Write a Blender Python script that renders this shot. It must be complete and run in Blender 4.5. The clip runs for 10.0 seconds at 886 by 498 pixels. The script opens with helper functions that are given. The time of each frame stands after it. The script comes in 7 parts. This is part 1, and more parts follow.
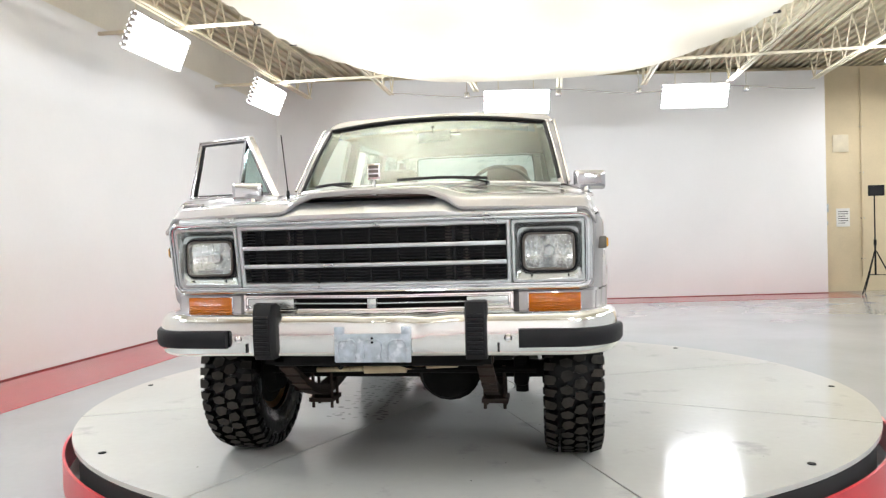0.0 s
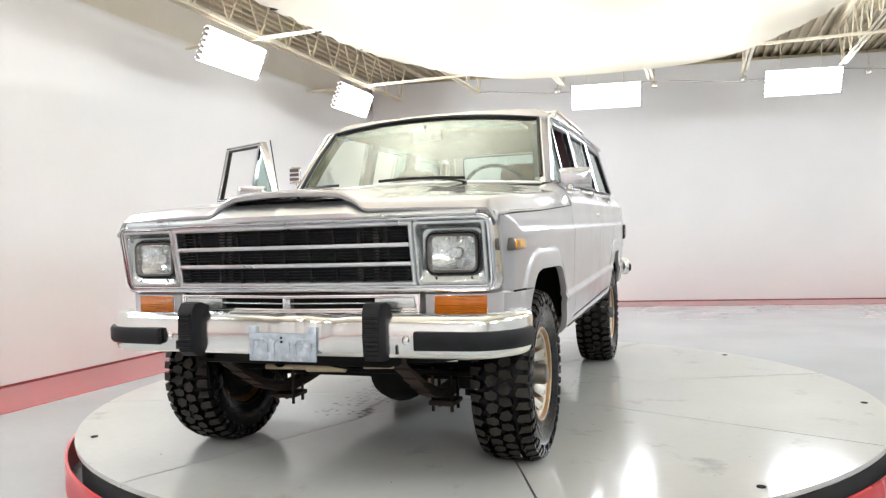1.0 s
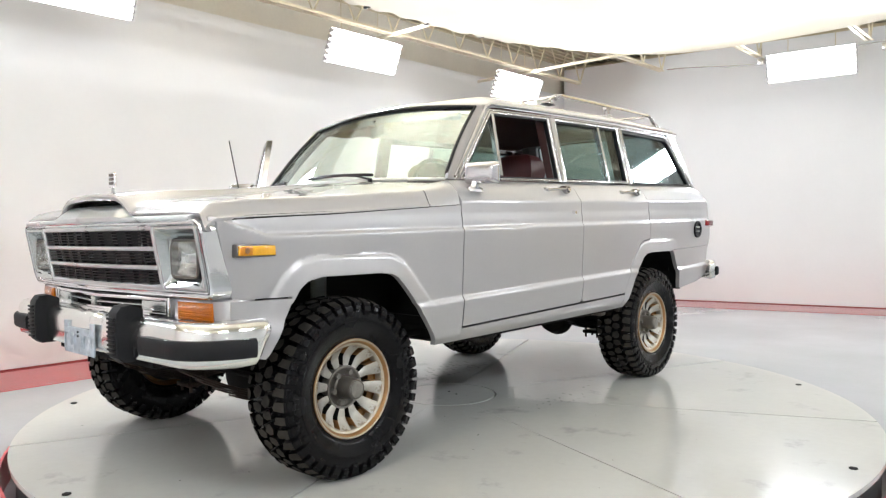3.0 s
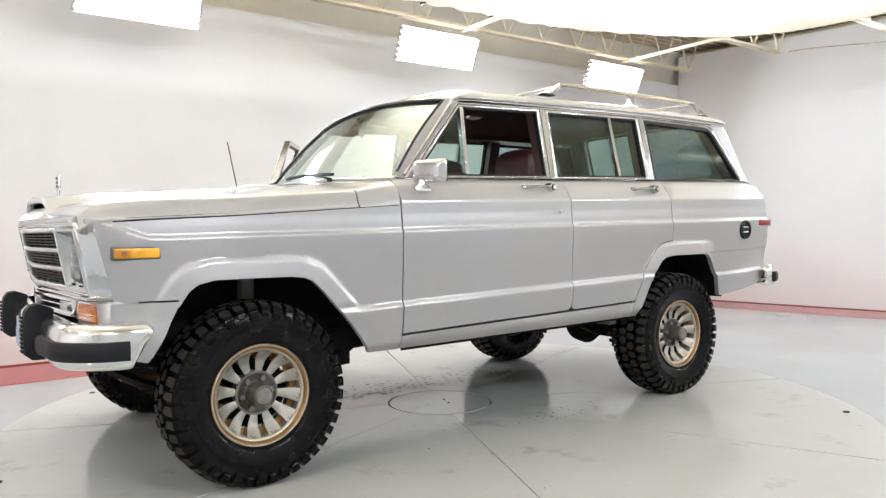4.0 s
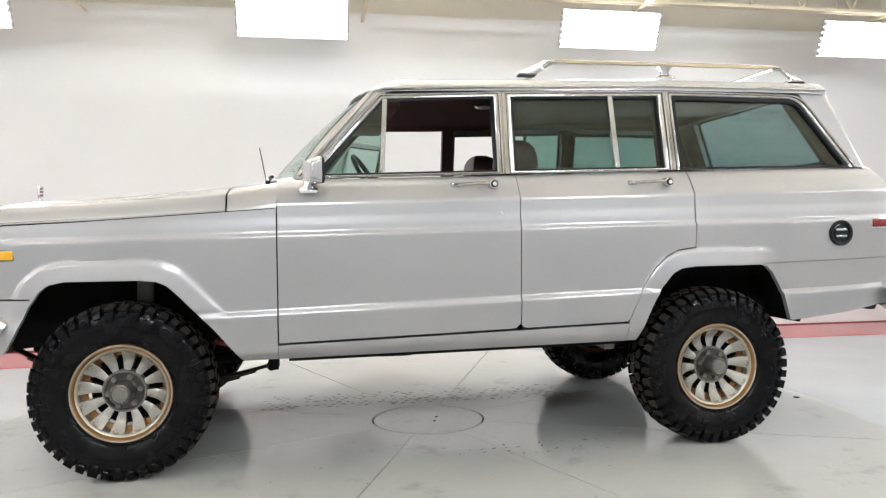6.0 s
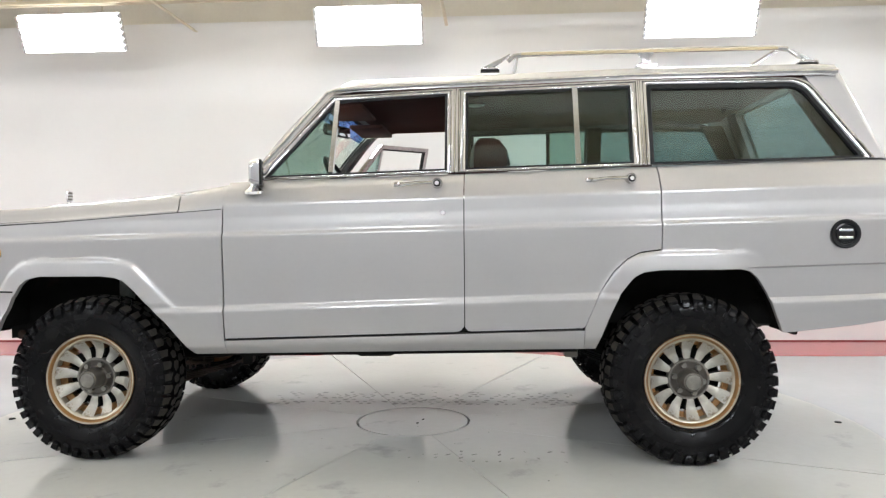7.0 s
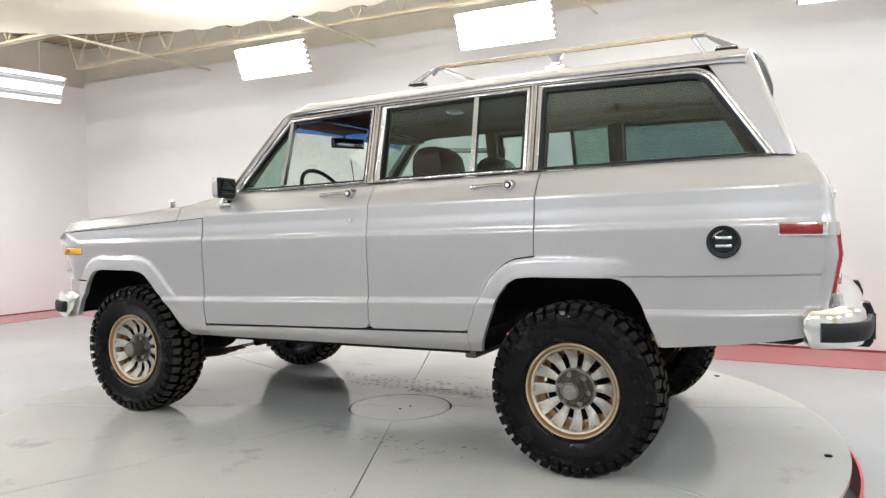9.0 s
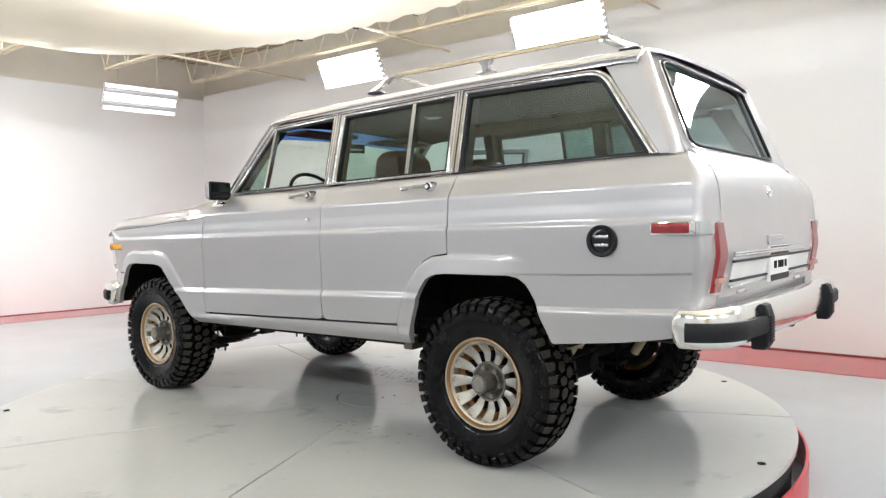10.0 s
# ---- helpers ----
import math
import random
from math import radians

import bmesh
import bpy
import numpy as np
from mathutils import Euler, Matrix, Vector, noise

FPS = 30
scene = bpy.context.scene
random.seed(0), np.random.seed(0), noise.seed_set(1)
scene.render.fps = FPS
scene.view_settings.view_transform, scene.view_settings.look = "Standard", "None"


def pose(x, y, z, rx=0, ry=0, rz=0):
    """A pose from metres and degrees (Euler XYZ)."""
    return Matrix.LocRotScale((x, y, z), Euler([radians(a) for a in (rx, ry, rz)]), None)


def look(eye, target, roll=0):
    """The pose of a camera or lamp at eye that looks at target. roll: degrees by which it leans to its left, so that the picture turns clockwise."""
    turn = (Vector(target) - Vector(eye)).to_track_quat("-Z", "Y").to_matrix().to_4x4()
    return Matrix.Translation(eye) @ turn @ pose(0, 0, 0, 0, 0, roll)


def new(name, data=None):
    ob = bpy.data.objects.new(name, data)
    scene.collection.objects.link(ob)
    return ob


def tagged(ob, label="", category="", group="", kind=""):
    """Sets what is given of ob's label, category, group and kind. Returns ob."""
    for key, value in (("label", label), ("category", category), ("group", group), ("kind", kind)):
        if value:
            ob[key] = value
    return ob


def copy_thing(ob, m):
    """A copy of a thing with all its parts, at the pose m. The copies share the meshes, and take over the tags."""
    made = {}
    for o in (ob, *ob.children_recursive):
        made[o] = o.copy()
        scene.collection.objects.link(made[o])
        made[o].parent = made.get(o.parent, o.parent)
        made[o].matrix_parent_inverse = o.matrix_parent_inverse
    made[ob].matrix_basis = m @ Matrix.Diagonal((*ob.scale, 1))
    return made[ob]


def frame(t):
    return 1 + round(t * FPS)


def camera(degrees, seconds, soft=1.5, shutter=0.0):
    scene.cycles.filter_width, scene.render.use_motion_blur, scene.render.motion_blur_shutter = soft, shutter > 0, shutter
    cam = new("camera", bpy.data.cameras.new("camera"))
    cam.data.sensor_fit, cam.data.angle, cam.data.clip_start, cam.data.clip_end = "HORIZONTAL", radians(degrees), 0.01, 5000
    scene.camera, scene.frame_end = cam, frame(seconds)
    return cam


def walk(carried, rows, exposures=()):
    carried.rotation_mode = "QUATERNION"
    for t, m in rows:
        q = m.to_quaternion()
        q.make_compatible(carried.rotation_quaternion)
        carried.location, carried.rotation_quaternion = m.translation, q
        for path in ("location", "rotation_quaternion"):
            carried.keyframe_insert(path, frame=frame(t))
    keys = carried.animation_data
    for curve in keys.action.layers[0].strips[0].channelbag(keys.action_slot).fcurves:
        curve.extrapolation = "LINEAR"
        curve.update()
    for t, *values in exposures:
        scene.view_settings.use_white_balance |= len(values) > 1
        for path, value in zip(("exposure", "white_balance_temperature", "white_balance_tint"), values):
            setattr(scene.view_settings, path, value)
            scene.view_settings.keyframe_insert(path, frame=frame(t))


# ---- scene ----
cam = camera(62.4, 10.0, soft=1.3)
PATH = [
    (0, (0.7, -3.486, 1.0), (0.408, -1.508, 0.973), -1.5),
    (0.5, (1.107, -3.395, 0.977), (0.639, -1.45, 0.962), -1.7),
    (1, (1.569, -3.26, 0.992), (0.909, -1.372, 0.969), -1.6),
    (1.5, (2.011, -3.062, 1.014), (1.175, -1.246, 0.982), -1.4),
    (2, (2.474, -2.791, 1.042), (1.459, -1.068, 0.997), -1.1),
    (2.5, (2.886, -2.444, 1.04), (1.706, -0.83, 0.992), -1.0),
    (3, (3.225, -2.016, 1.036), (1.885, -0.532, 0.987), -0.7),
    (4.5, (3.914, -0.671, 1.06), (2.174, 0.313, 1.004), -0.6),
    (5, (4.049, -0.178, 1.072), (2.208, 0.602, 1.011), -0.5),
    (5.5, (4.155, 0.31, 1.074), (2.239, 0.881, 1.011), -0.5),
    (7, (4.173, 1.845, 1.044), (2.177, 1.727, 1.001), -0.5),
    (7.5, (4.154, 2.323, 1.069), (2.182, 1.993, 1.018), -0.4),
    (8, (4.118, 2.793, 1.07), (2.193, 2.251, 1.021), -0.5),
    (8.5, (4.028, 3.26, 1.079), (2.174, 2.511, 1.026), -0.7),
    (9, (3.925, 3.721, 1.12), (2.153, 2.797, 1.046), -0.9),
    (9.5, (3.76, 4.21, 1.099), (2.087, 3.115, 1.034), -0.7),
    (10, (3.546, 4.685, 1.098), (1.991, 3.43, 1.032), -0.8),
]
walk(cam, [(t, look(eye, target, roll)) for t, eye, target, roll in PATH])

# ---- world and lamps ----
FLOOR_Z = -0.24          # studio floor; the turntable's top is z = 0
LAMP_WATTS = 77.0
STRIP_WATTS = 40.0
world = bpy.data.worlds.new("world")
scene.world = world
world.use_nodes = True
world.node_tree.nodes["Background"].inputs["Color"].default_value = (0.9, 0.92, 1.0, 1)
world.node_tree.nodes["Background"].inputs["Strength"].default_value = 0.05
scene.view_settings.exposure = 0.0


# ---- materials ----
def material(name, color, rough=0.5, metal=0.0, var=0.08, scale=6.0, bump=0.0, bscale=80.0, coat=0.0, rvar=0.08,
             dark=None, spots=0.0, sscale=3.0, spec=0.5, stretch=(1, 1, 1), fine=0.0):
    """Principled surface with a broad and a fine variation of colour, a varying gloss and fine relief."""
    m = bpy.data.materials.new(name)
    m.use_nodes = True
    n, k = m.node_tree.nodes, m.node_tree.links
    b = n["Principled BSDF"]
    b.inputs["Metallic"].default_value = metal
    b.inputs["Specular IOR Level"].default_value = spec
    b.inputs["Coat Weight"].default_value = coat
    b.inputs["Coat Roughness"].default_value = 0.06
    co = n.new("ShaderNodeTexCoord")
    mp = n.new("ShaderNodeMapping")
    mp.inputs["Scale"].default_value = stretch
    k.new(co.outputs["Object"], mp.inputs["Vector"])
    n1 = n.new("ShaderNodeTexNoise")
    n1.inputs["Scale"].default_value = scale
    n1.inputs["Detail"].default_value = 4
    k.new(mp.outputs["Vector"], n1.inputs["Vector"])
    r1 = n.new("ShaderNodeMapRange")
    r1.inputs["From Min"].default_value, r1.inputs["From Max"].default_value = 0.3, 0.7
    r1.inputs["To Min"].default_value, r1.inputs["To Max"].default_value = 1 - var, 1 + var
    k.new(n1.outputs["Fac"], r1.inputs["Value"])
    mul = n.new("ShaderNodeMix")
    mul.data_type, mul.blend_type = "RGBA", "MULTIPLY"
    mul.inputs["Factor"].default_value = 1.0
    mul.inputs["A"].default_value = (*color, 1)
    k.new(r1.outputs["Result"], mul.inputs["B"])
    out = mul.outputs["Result"]
    if fine:
        n3 = n.new("ShaderNodeTexNoise")
        n3.inputs["Scale"].default_value = scale * 25
        n3.inputs["Detail"].default_value = 2
        k.new(mp.outputs["Vector"], n3.inputs["Vector"])
        r3 = n.new("ShaderNodeMapRange")
        r3.inputs["To Min"].default_value, r3.inputs["To Max"].default_value = 1 - fine, 1 + fine
        k.new(n3.outputs["Fac"], r3.inputs["Value"])
        m3 = n.new("ShaderNodeMix")
        m3.data_type, m3.blend_type = "RGBA", "MULTIPLY"
        m3.inputs["Factor"].default_value = 1.0
        k.new(out, m3.inputs["A"])
        k.new(r3.outputs["Result"], m3.inputs["B"])
        out = m3.outputs["Result"]
    if dark:
        n2 = n.new("ShaderNodeTexNoise")
        n2.inputs["Scale"].default_value = sscale
        n2.inputs["Detail"].default_value = 8
        n2.inputs["Roughness"].default_value = 0.65
        k.new(mp.outputs["Vector"], n2.inputs["Vector"])
        r2 = n.new("ShaderNodeMapRange")
        r2.inputs["From Min"].default_value, r2.inputs["From Max"].default_value = 0.72 - spots, 0.82 - spots
        k.new(n2.outputs["Fac"], r2.inputs["Value"])
        m2 = n.new("ShaderNodeMix")
        m2.data_type = "RGBA"
        m2.inputs["B"].default_value = (*dark, 1)
        k.new(r2.outputs["Result"], m2.inputs["Factor"])
        k.new(out, m2.inputs["A"])
        out = m2.outputs["Result"]
    k.new(out, b.inputs["Base Color"])
    rr = n.new("ShaderNodeMapRange")
    rr.inputs["To Min"].default_value, rr.inputs["To Max"].default_value = max(rough - rvar, 0.0), min(rough + rvar, 1.0)
    k.new(n1.outputs["Fac"], rr.inputs["Value"])
    k.new(rr.outputs["Result"], b.inputs["Roughness"])
    if bump:
        nb = n.new("ShaderNodeTexNoise")
        nb.inputs["Scale"].default_value = bscale
        nb.inputs["Detail"].default_value = 3
        k.new(mp.outputs["Vector"], nb.inputs["Vector"])
        bp = n.new("ShaderNodeBump")
        bp.inputs["Strength"].default_value = bump
        bp.inputs["Distance"].default_value = 0.004
        k.new(nb.outputs["Fac"], bp.inputs["Height"])
        k.new(bp.outputs["Normal"], b.inputs["Normal"])
    return m


def glass(name, color, rough=0.0, reflect=0.07):
    """A pane: clear and tinted, with a gloss that grows at grazing angles."""
    m = bpy.data.materials.new(name)
    m.use_nodes = True
    n, k = m.node_tree.nodes, m.node_tree.links
    n.remove(n["Principled BSDF"])
    t, g, f, p, a, x = (n.new("ShaderNode" + s) for s in ("BsdfTransparent", "BsdfGlossy", "LayerWeight", "Math", "Math", "MixShader"))
    t.inputs["Color"].default_value = (*color, 1)
    g.inputs["Roughness"].default_value = rough
    g.inputs["Color"].default_value = (0.96, 1.0, 0.98, 1)
    f.inputs["Blend"].default_value = 0.5
    p.operation, p.inputs[1].default_value = "POWER", 4.0
    a.operation, a.inputs[1].default_value, a.inputs[2].default_value = "MULTIPLY_ADD", 0.9, reflect
    k.new(f.outputs["Facing"], p.inputs[0])
    k.new(p.outputs[0], a.inputs[0])
    k.new(a.outputs[0], x.inputs["Fac"])
    k.new(t.outputs["BSDF"], x.inputs[1])
    k.new(g.outputs["BSDF"], x.inputs[2])
    k.new(x.outputs["Shader"], n["Material Output"].inputs["Surface"])
    return m


def lens(name, color, rough=0.15):
    """Moulded plastic or glass of a lamp, a little light passing into it."""
    m = material(name, color, rough, 0.0, 0.1, 30.0, 0.25, 260.0, spec=0.6)
    b = m.node_tree.nodes["Principled BSDF"]
    b.inputs["Transmission Weight"].default_value = 0.1
    b.inputs["Coat Weight"].default_value = 0.25
    return m


def glowing(name, color, strength):
    m = bpy.data.materials.new(name)
    m.use_nodes = True
    b = m.node_tree.nodes["Principled BSDF"]
    b.inputs["Base Color"].default_value = (0.9, 0.9, 0.9, 1)
    b.inputs["Emission Color"].default_value = (*color, 1)
    b.inputs["Emission Strength"].default_value = strength
    return m


def cloth_material(name):
    m = material(name, (0.84, 0.82, 0.76), 0.85, 0, 0.04, 1.2, 0.25, 14.0, spec=0.1, fine=0.03)
    n, k = m.node_tree.nodes, m.node_tree.links
    tr, mx = n.new("ShaderNodeBsdfTranslucent"), n.new("ShaderNodeMixShader")
    tr.inputs["Color"].default_value = (0.9, 0.872, 0.785, 1)
    mx.inputs["Fac"].default_value = 0.4
    k.new(n["Principled BSDF"].outputs["BSDF"], mx.inputs[1])
    k.new(tr.outputs["BSDF"], mx.inputs[2])
    k.new(mx.outputs["Shader"], n["Material Output"].inputs["Surface"])
    return m


M_WALL = material("wall_paint", (0.80, 0.80, 0.805), 0.55, 0, 0.025, 0.7, 0.06, 160.0, spec=0.3, fine=0.012)
M_TAN = material("tan_block_paint", (0.68, 0.58, 0.40), 0.6, 0, 0.07, 1.4, 0.25, 40.0, spec=0.3, fine=0.05)
M_UPPER = material("upper_wall_paint", (0.78, 0.745, 0.67), 0.65, 0, 0.06, 1.2, 0.15, 60.0, spec=0.3, fine=0.04)
M_FLOOR = material("grey_epoxy_floor", (0.36, 0.37, 0.385), 0.15, 0, 0.06, 0.8, 0.03, 30.0, rvar=0.06, dark=(0.28, 0.28, 0.28), spots=0.02, sscale=2.2, fine=0.03)
M_DISC = material("turntable_paint", (0.486, 0.486, 0.460), 0.115, 0, 0.05, 0.9, 0.05, 24.0, rvar=0.08, dark=(0.37, 0.375, 0.36), spots=0.13, sscale=2.6, fine=0.03)
M_SEAM = material("seam_gap", (0.05, 0.05, 0.05), 0.8)
M_RED = material("red_floor_paint", (0.43, 0.04, 0.048), 0.12, 0, 0.06, 1.2, 0.03, 30.0)
M_SKIRT = material("red_skirt_paint", (0.55, 0.03, 0.04), 0.3, 0, 0.1, 2.0, 0.08, 40.0, dark=(0.32, 0.03, 0.04), spots=0.05)
M_BASE = material("dark_base_joint", (0.20, 0.03, 0.035), 0.6)
M_STEEL = material("cream_painted_steel", (0.70, 0.63, 0.48), 0.5, 0, 0.1, 5.0, 0.1, 50.0)
M_DECK = material("cream_roof_deck", (0.60, 0.54, 0.39), 0.55, 0, 0.12, 1.5, 0.1, 30.0)
M_CLOTH = cloth_material("white_ceiling_cloth")
M_TUBE = glowing("lit_lamp_tube", (1.0, 0.98, 0.96), 9.0)
M_TUBEDIM = glowing("dim_lamp_tube", (1.0, 0.98, 0.97), 1.6)
M_TUBEDEAD = material("unlit_lamp_tube", (0.42, 0.42, 0.43), 0.3, 0, 0.03)
M_REFL = material("lamp_reflector", (0.78, 0.78, 0.8), 0.25, 0.9, 0.03)
M_BLACK = material("black_plastic", (0.010, 0.010, 0.011), 0.42, 0, 0.15, 20.0, 0.15, 220.0, spec=0.2)
M_RUBBER = material("black_bumper_rubber", (0.013, 0.013, 0.014), 0.55, 0, 0.2, 14.0, 0.2, 160.0, spec=0.18)
M_PAINT = material("silver_metallic_paint", (0.385, 0.374, 0.373), 0.40, 0.45, 0.015, 2.0, 0.10, 3.2, coat=0.95, rvar=0.03, fine=0.02)


def wavy_coat(m, strength, scale, stretch):
    """Long shallow waves and fine orange peel in the clear coat of a pressed panel."""
    n, k = m.node_tree.nodes, m.node_tree.links
    co, mp = n.new("ShaderNodeTexCoord"), n.new("ShaderNodeMapping")
    mp.inputs["Scale"].default_value = stretch
    k.new(co.outputs["Object"], mp.inputs["Vector"])
    a, b = n.new("ShaderNodeTexNoise"), n.new("ShaderNodeTexNoise")
    a.inputs["Scale"].default_value, a.inputs["Detail"].default_value = scale, 1.0
    b.inputs["Scale"].default_value, b.inputs["Detail"].default_value = 150.0, 1.0
    k.new(mp.outputs["Vector"], a.inputs["Vector"])
    k.new(co.outputs["Object"], b.inputs["Vector"])
    p, q = n.new("ShaderNodeBump"), n.new("ShaderNodeBump")
    p.inputs["Strength"].default_value, p.inputs["Distance"].default_value = strength, 0.01
    q.inputs["Strength"].default_value, q.inputs["Distance"].default_value = 0.02, 0.001
    k.new(a.outputs["Fac"], p.inputs["Height"])
    k.new(b.outputs["Fac"], q.inputs["Height"])
    k.new(p.outputs["Normal"], q.inputs["Normal"])
    k.new(q.outputs["Normal"], n["Principled BSDF"].inputs["Coat Normal"])
    n["Principled BSDF"].inputs["Coat Roughness"].default_value = 0.015


wavy_coat(M_PAINT, 0.52, 2.6, (1, 0.9, 2.0))
M_CHROME = material("chrome", (0.86, 0.86, 0.87), 0.07, 1.0, 0.03, 6.0, 0.015, 40.0, rvar=0.04)
M_WINCHROME = material("window_frame_chrome", (0.55, 0.54, 0.54), 0.15, 1.0, 0.16, 22.0, 0.04, 30.0, rvar=0.08, stretch=(1, 2.0, 0.25))
M_SURROUND = material("surround_chrome", (0.77, 0.785, 0.80), 0.09, 1.0, 0.06, 8.0, 0.03, 60.0, rvar=0.06)
M_BUMPER = material("worn_bumper_chrome", (0.82, 0.825, 0.80), 0.14, 1.0, 0.05, 4.0, 0.08, 9.0, rvar=0.08, dark=(0.6, 0.58, 0.54), spots=0.02, sscale=14)
M_ALU = material("brushed_trim", (0.66, 0.68, 0.69), 0.3, 1.0, 0.05, 8.0, 0.05, 120.0)
M_GLASS = glass("tinted_window_glass", (0.66, 0.775, 0.74), 0.04, 0.05)
M_DARKGLASS = glass("dark_rear_glass", (0.56, 0.665, 0.67), 0.04, 0.085)
M_CLEAR = glass("windscreen_glass", (0.83, 0.94, 0.88), 0.03, 0.26)
M_TYRE = material("tyre_sidewall_rubber", (0.0045, 0.0042, 0.0045), 0.24, 0, 0.2, 9.0, 0.45, 38.0, rvar=0.16, spec=0.15, dark=(0.010, 0.011, 0.010), spots=0.05, sscale=6)
M_TREAD = material("dusty_tread_rubber", (0.033, 0.0295, 0.025), 0.78, 0, 0.4, 14.0, 0.4, 120.0, spec=0.15, dark=(0.022, 0.021, 0.02), spots=0.16, sscale=14)
M_RIM = material("machined_wheel_face", (0.41, 0.395, 0.355), 0.40, 0.6, 0.28, 14.0, 0.08, 150.0, dark=(0.17, 0.125, 0.08), spots=0.13, sscale=15)
M_SATIN = material("satin_mirror_housing", (0.60, 0.60, 0.615), 0.16, 1.0, 0.05, 8.0, 0.03, 120.0)
M_CAPDISC = material("pale_cap_disc", (0.235, 0.222, 0.20), 0.4, 0.7, 0.2, 30.0)
M_PANEL = material("pale_brushed_panel", (0.72, 0.72, 0.70), 0.5, 0.35, 0.05, 8.0, 0.05, 120.0)
M_GLOSSBLACK = material("dark_glossy_glass", (0.008, 0.008, 0.009), 0.06, 0.0, 0.02, rvar=0.02)
M_LIP = material("tan_rim_lip", (0.43, 0.385, 0.31), 0.36, 0.75, 0.2, 12.0, 0.06, 120.0, dark=(0.30, 0.17, 0.08), spots=0.14, sscale=12)
M_DAMPER = material("grey_damper_paint", (0.16, 0.17, 0.155), 0.5, 0.1, 0.15, 12.0, 0.1, 80.0)
M_DIRT = material("dusty_print", (0.155, 0.15, 0.143), 0.75, 0, 0.2, 20.0)
M_ORANGE = lens("orange_reflector", (0.60, 0.22, 0.01))
M_PINK = material("faded_red_bracket", (0.45, 0.10, 0.08), 0.5, 0, 0.15, 9.0)
M_GOLD = material("gold_wheel_paint", (0.30, 0.158, 0.058), 0.38, 0.5, 0.2, 9.0, 0.1, 100.0, dark=(0.16, 0.09, 0.04), spots=0.12, sscale=12)
M_HUB = material("dull_hub_metal", (0.14, 0.127, 0.112), 0.42, 0.8, 0.15, 14.0, 0.12, 90.0, dark=(0.2, 0.15, 0.1), spots=0.08, sscale=16)
M_FRAME = material("black_chassis_metal", (0.010, 0.0095, 0.009), 0.7, 0.0, 0.3, 8.0, 0.3, 60.0, spec=0.08, dark=(0.02, 0.012, 0.012), spots=0.1, sscale=7)
M_RUST = material("rusty_steel", (0.032, 0.018, 0.012), 0.75, 0.2, 0.35, 9.0, 0.4, 60.0, dark=(0.03, 0.02, 0.015), spots=0.15, sscale=9)
M_CREAMMETAL = material("aged_damper_paint", (0.55, 0.46, 0.30), 0.5, 0.1, 0.2, 12.0, 0.1, 80.0, dark=(0.25, 0.2, 0.12), spots=0.12, sscale=20)
M_GALV = material("galvanised_plate", (0.42, 0.47, 0.52), 0.5, 0.35, 0.25, 22.0, 0.15, 60.0, dark=(0.62, 0.66, 0.7), spots=0.16, sscale=20)
M_AMBER = lens("amber_lens", (0.50, 0.135, 0.005), 0.06)
M_YELLOW = lens("amber_side_marker", (0.85, 0.42, 0.02))
M_PINKLENS = lens("pale_reversing_lens", (0.50, 0.25, 0.22))
M_REDLENS = lens("red_lens", (0.24, 0.008, 0.012))
M_HEADGLASS = glass("headlamp_glass", (0.95, 0.97, 0.97), 0.14, 0.20)
M_BOWL = material("headlamp_bowl", (0.80, 0.80, 0.80), 0.22, 0.9, 0.25, 34.0, 0.5, 40.0)
M_DULLCHROME = material("weathered_bezel", (0.57, 0.605, 0.60), 0.24, 0.85, 0.12, 9.0, 0.06, 60.0)
M_SEAT = material("burgundy_leather", (0.075, 0.014, 0.015), 0.42, 0, 0.15, 9.0, 0.2, 120.0)
M_LINER = material("burgundy_headliner", (0.13, 0.055, 0.045), 0.85, 0, 0.1, 6.0, 0.2, 160.0)
M_TRIMBROWN = material("brown_interior_trim", (0.06, 0.022, 0.02), 0.6, 0, 0.15, 6.0, 0.1, 80.0)
M_BLUE = glass("blue_sun_band", (0.10, 0.28, 0.80))
M_DARKMIRROR = material("dark_mirror_glass", (0.05, 0.05, 0.055), 0.04, 1.0, 0.02, rvar=0.02)
M_PAPER = material("printed_paper", (0.75, 0.75, 0.73), 0.7, 0, 0.03)
M_WOOD = material("rack_strip_wood", (0.46, 0.37, 0.23), 0.5, 0, 0.15, 9.0, 0.1, 60.0, stretch=(1, 0.1, 1))


# ---- mesh helpers ----
def link(name, bm, mat, angle=35.0):
    bmesh.ops.recalc_face_normals(bm, faces=bm.faces)
    me = bpy.data.meshes.new(name)
    bm.to_mesh(me)
    bm.free()
    for p in me.polygons:
        p.use_smooth = True
    me.set_sharp_from_angle(angle=radians(angle))
    me.materials.append(mat)
    ob = new(name, me)
    if mat.name in ("tinted_window_glass", "dark_rear_glass", "windscreen_glass", "headlamp_glass", "blue_sun_band"):
        ob.visible_shadow = False
    return ob


def part(name, bm, mat, parent, label="", angle=35.0):
    ob = link(name, bm, mat, angle)
    ob.parent = parent
    if label:
        tagged(ob, label)
    return ob


def thing(name, label, category, group="", at=(0, 0, 0)):
    ob = new(name)
    ob.location = at
    ob.empty_display_size = 0.1
    return tagged(ob, label, category, group)


def setting(name, bm, mat, label, category):
    return tagged(link(name, bm, mat), label, category, kind="structure")


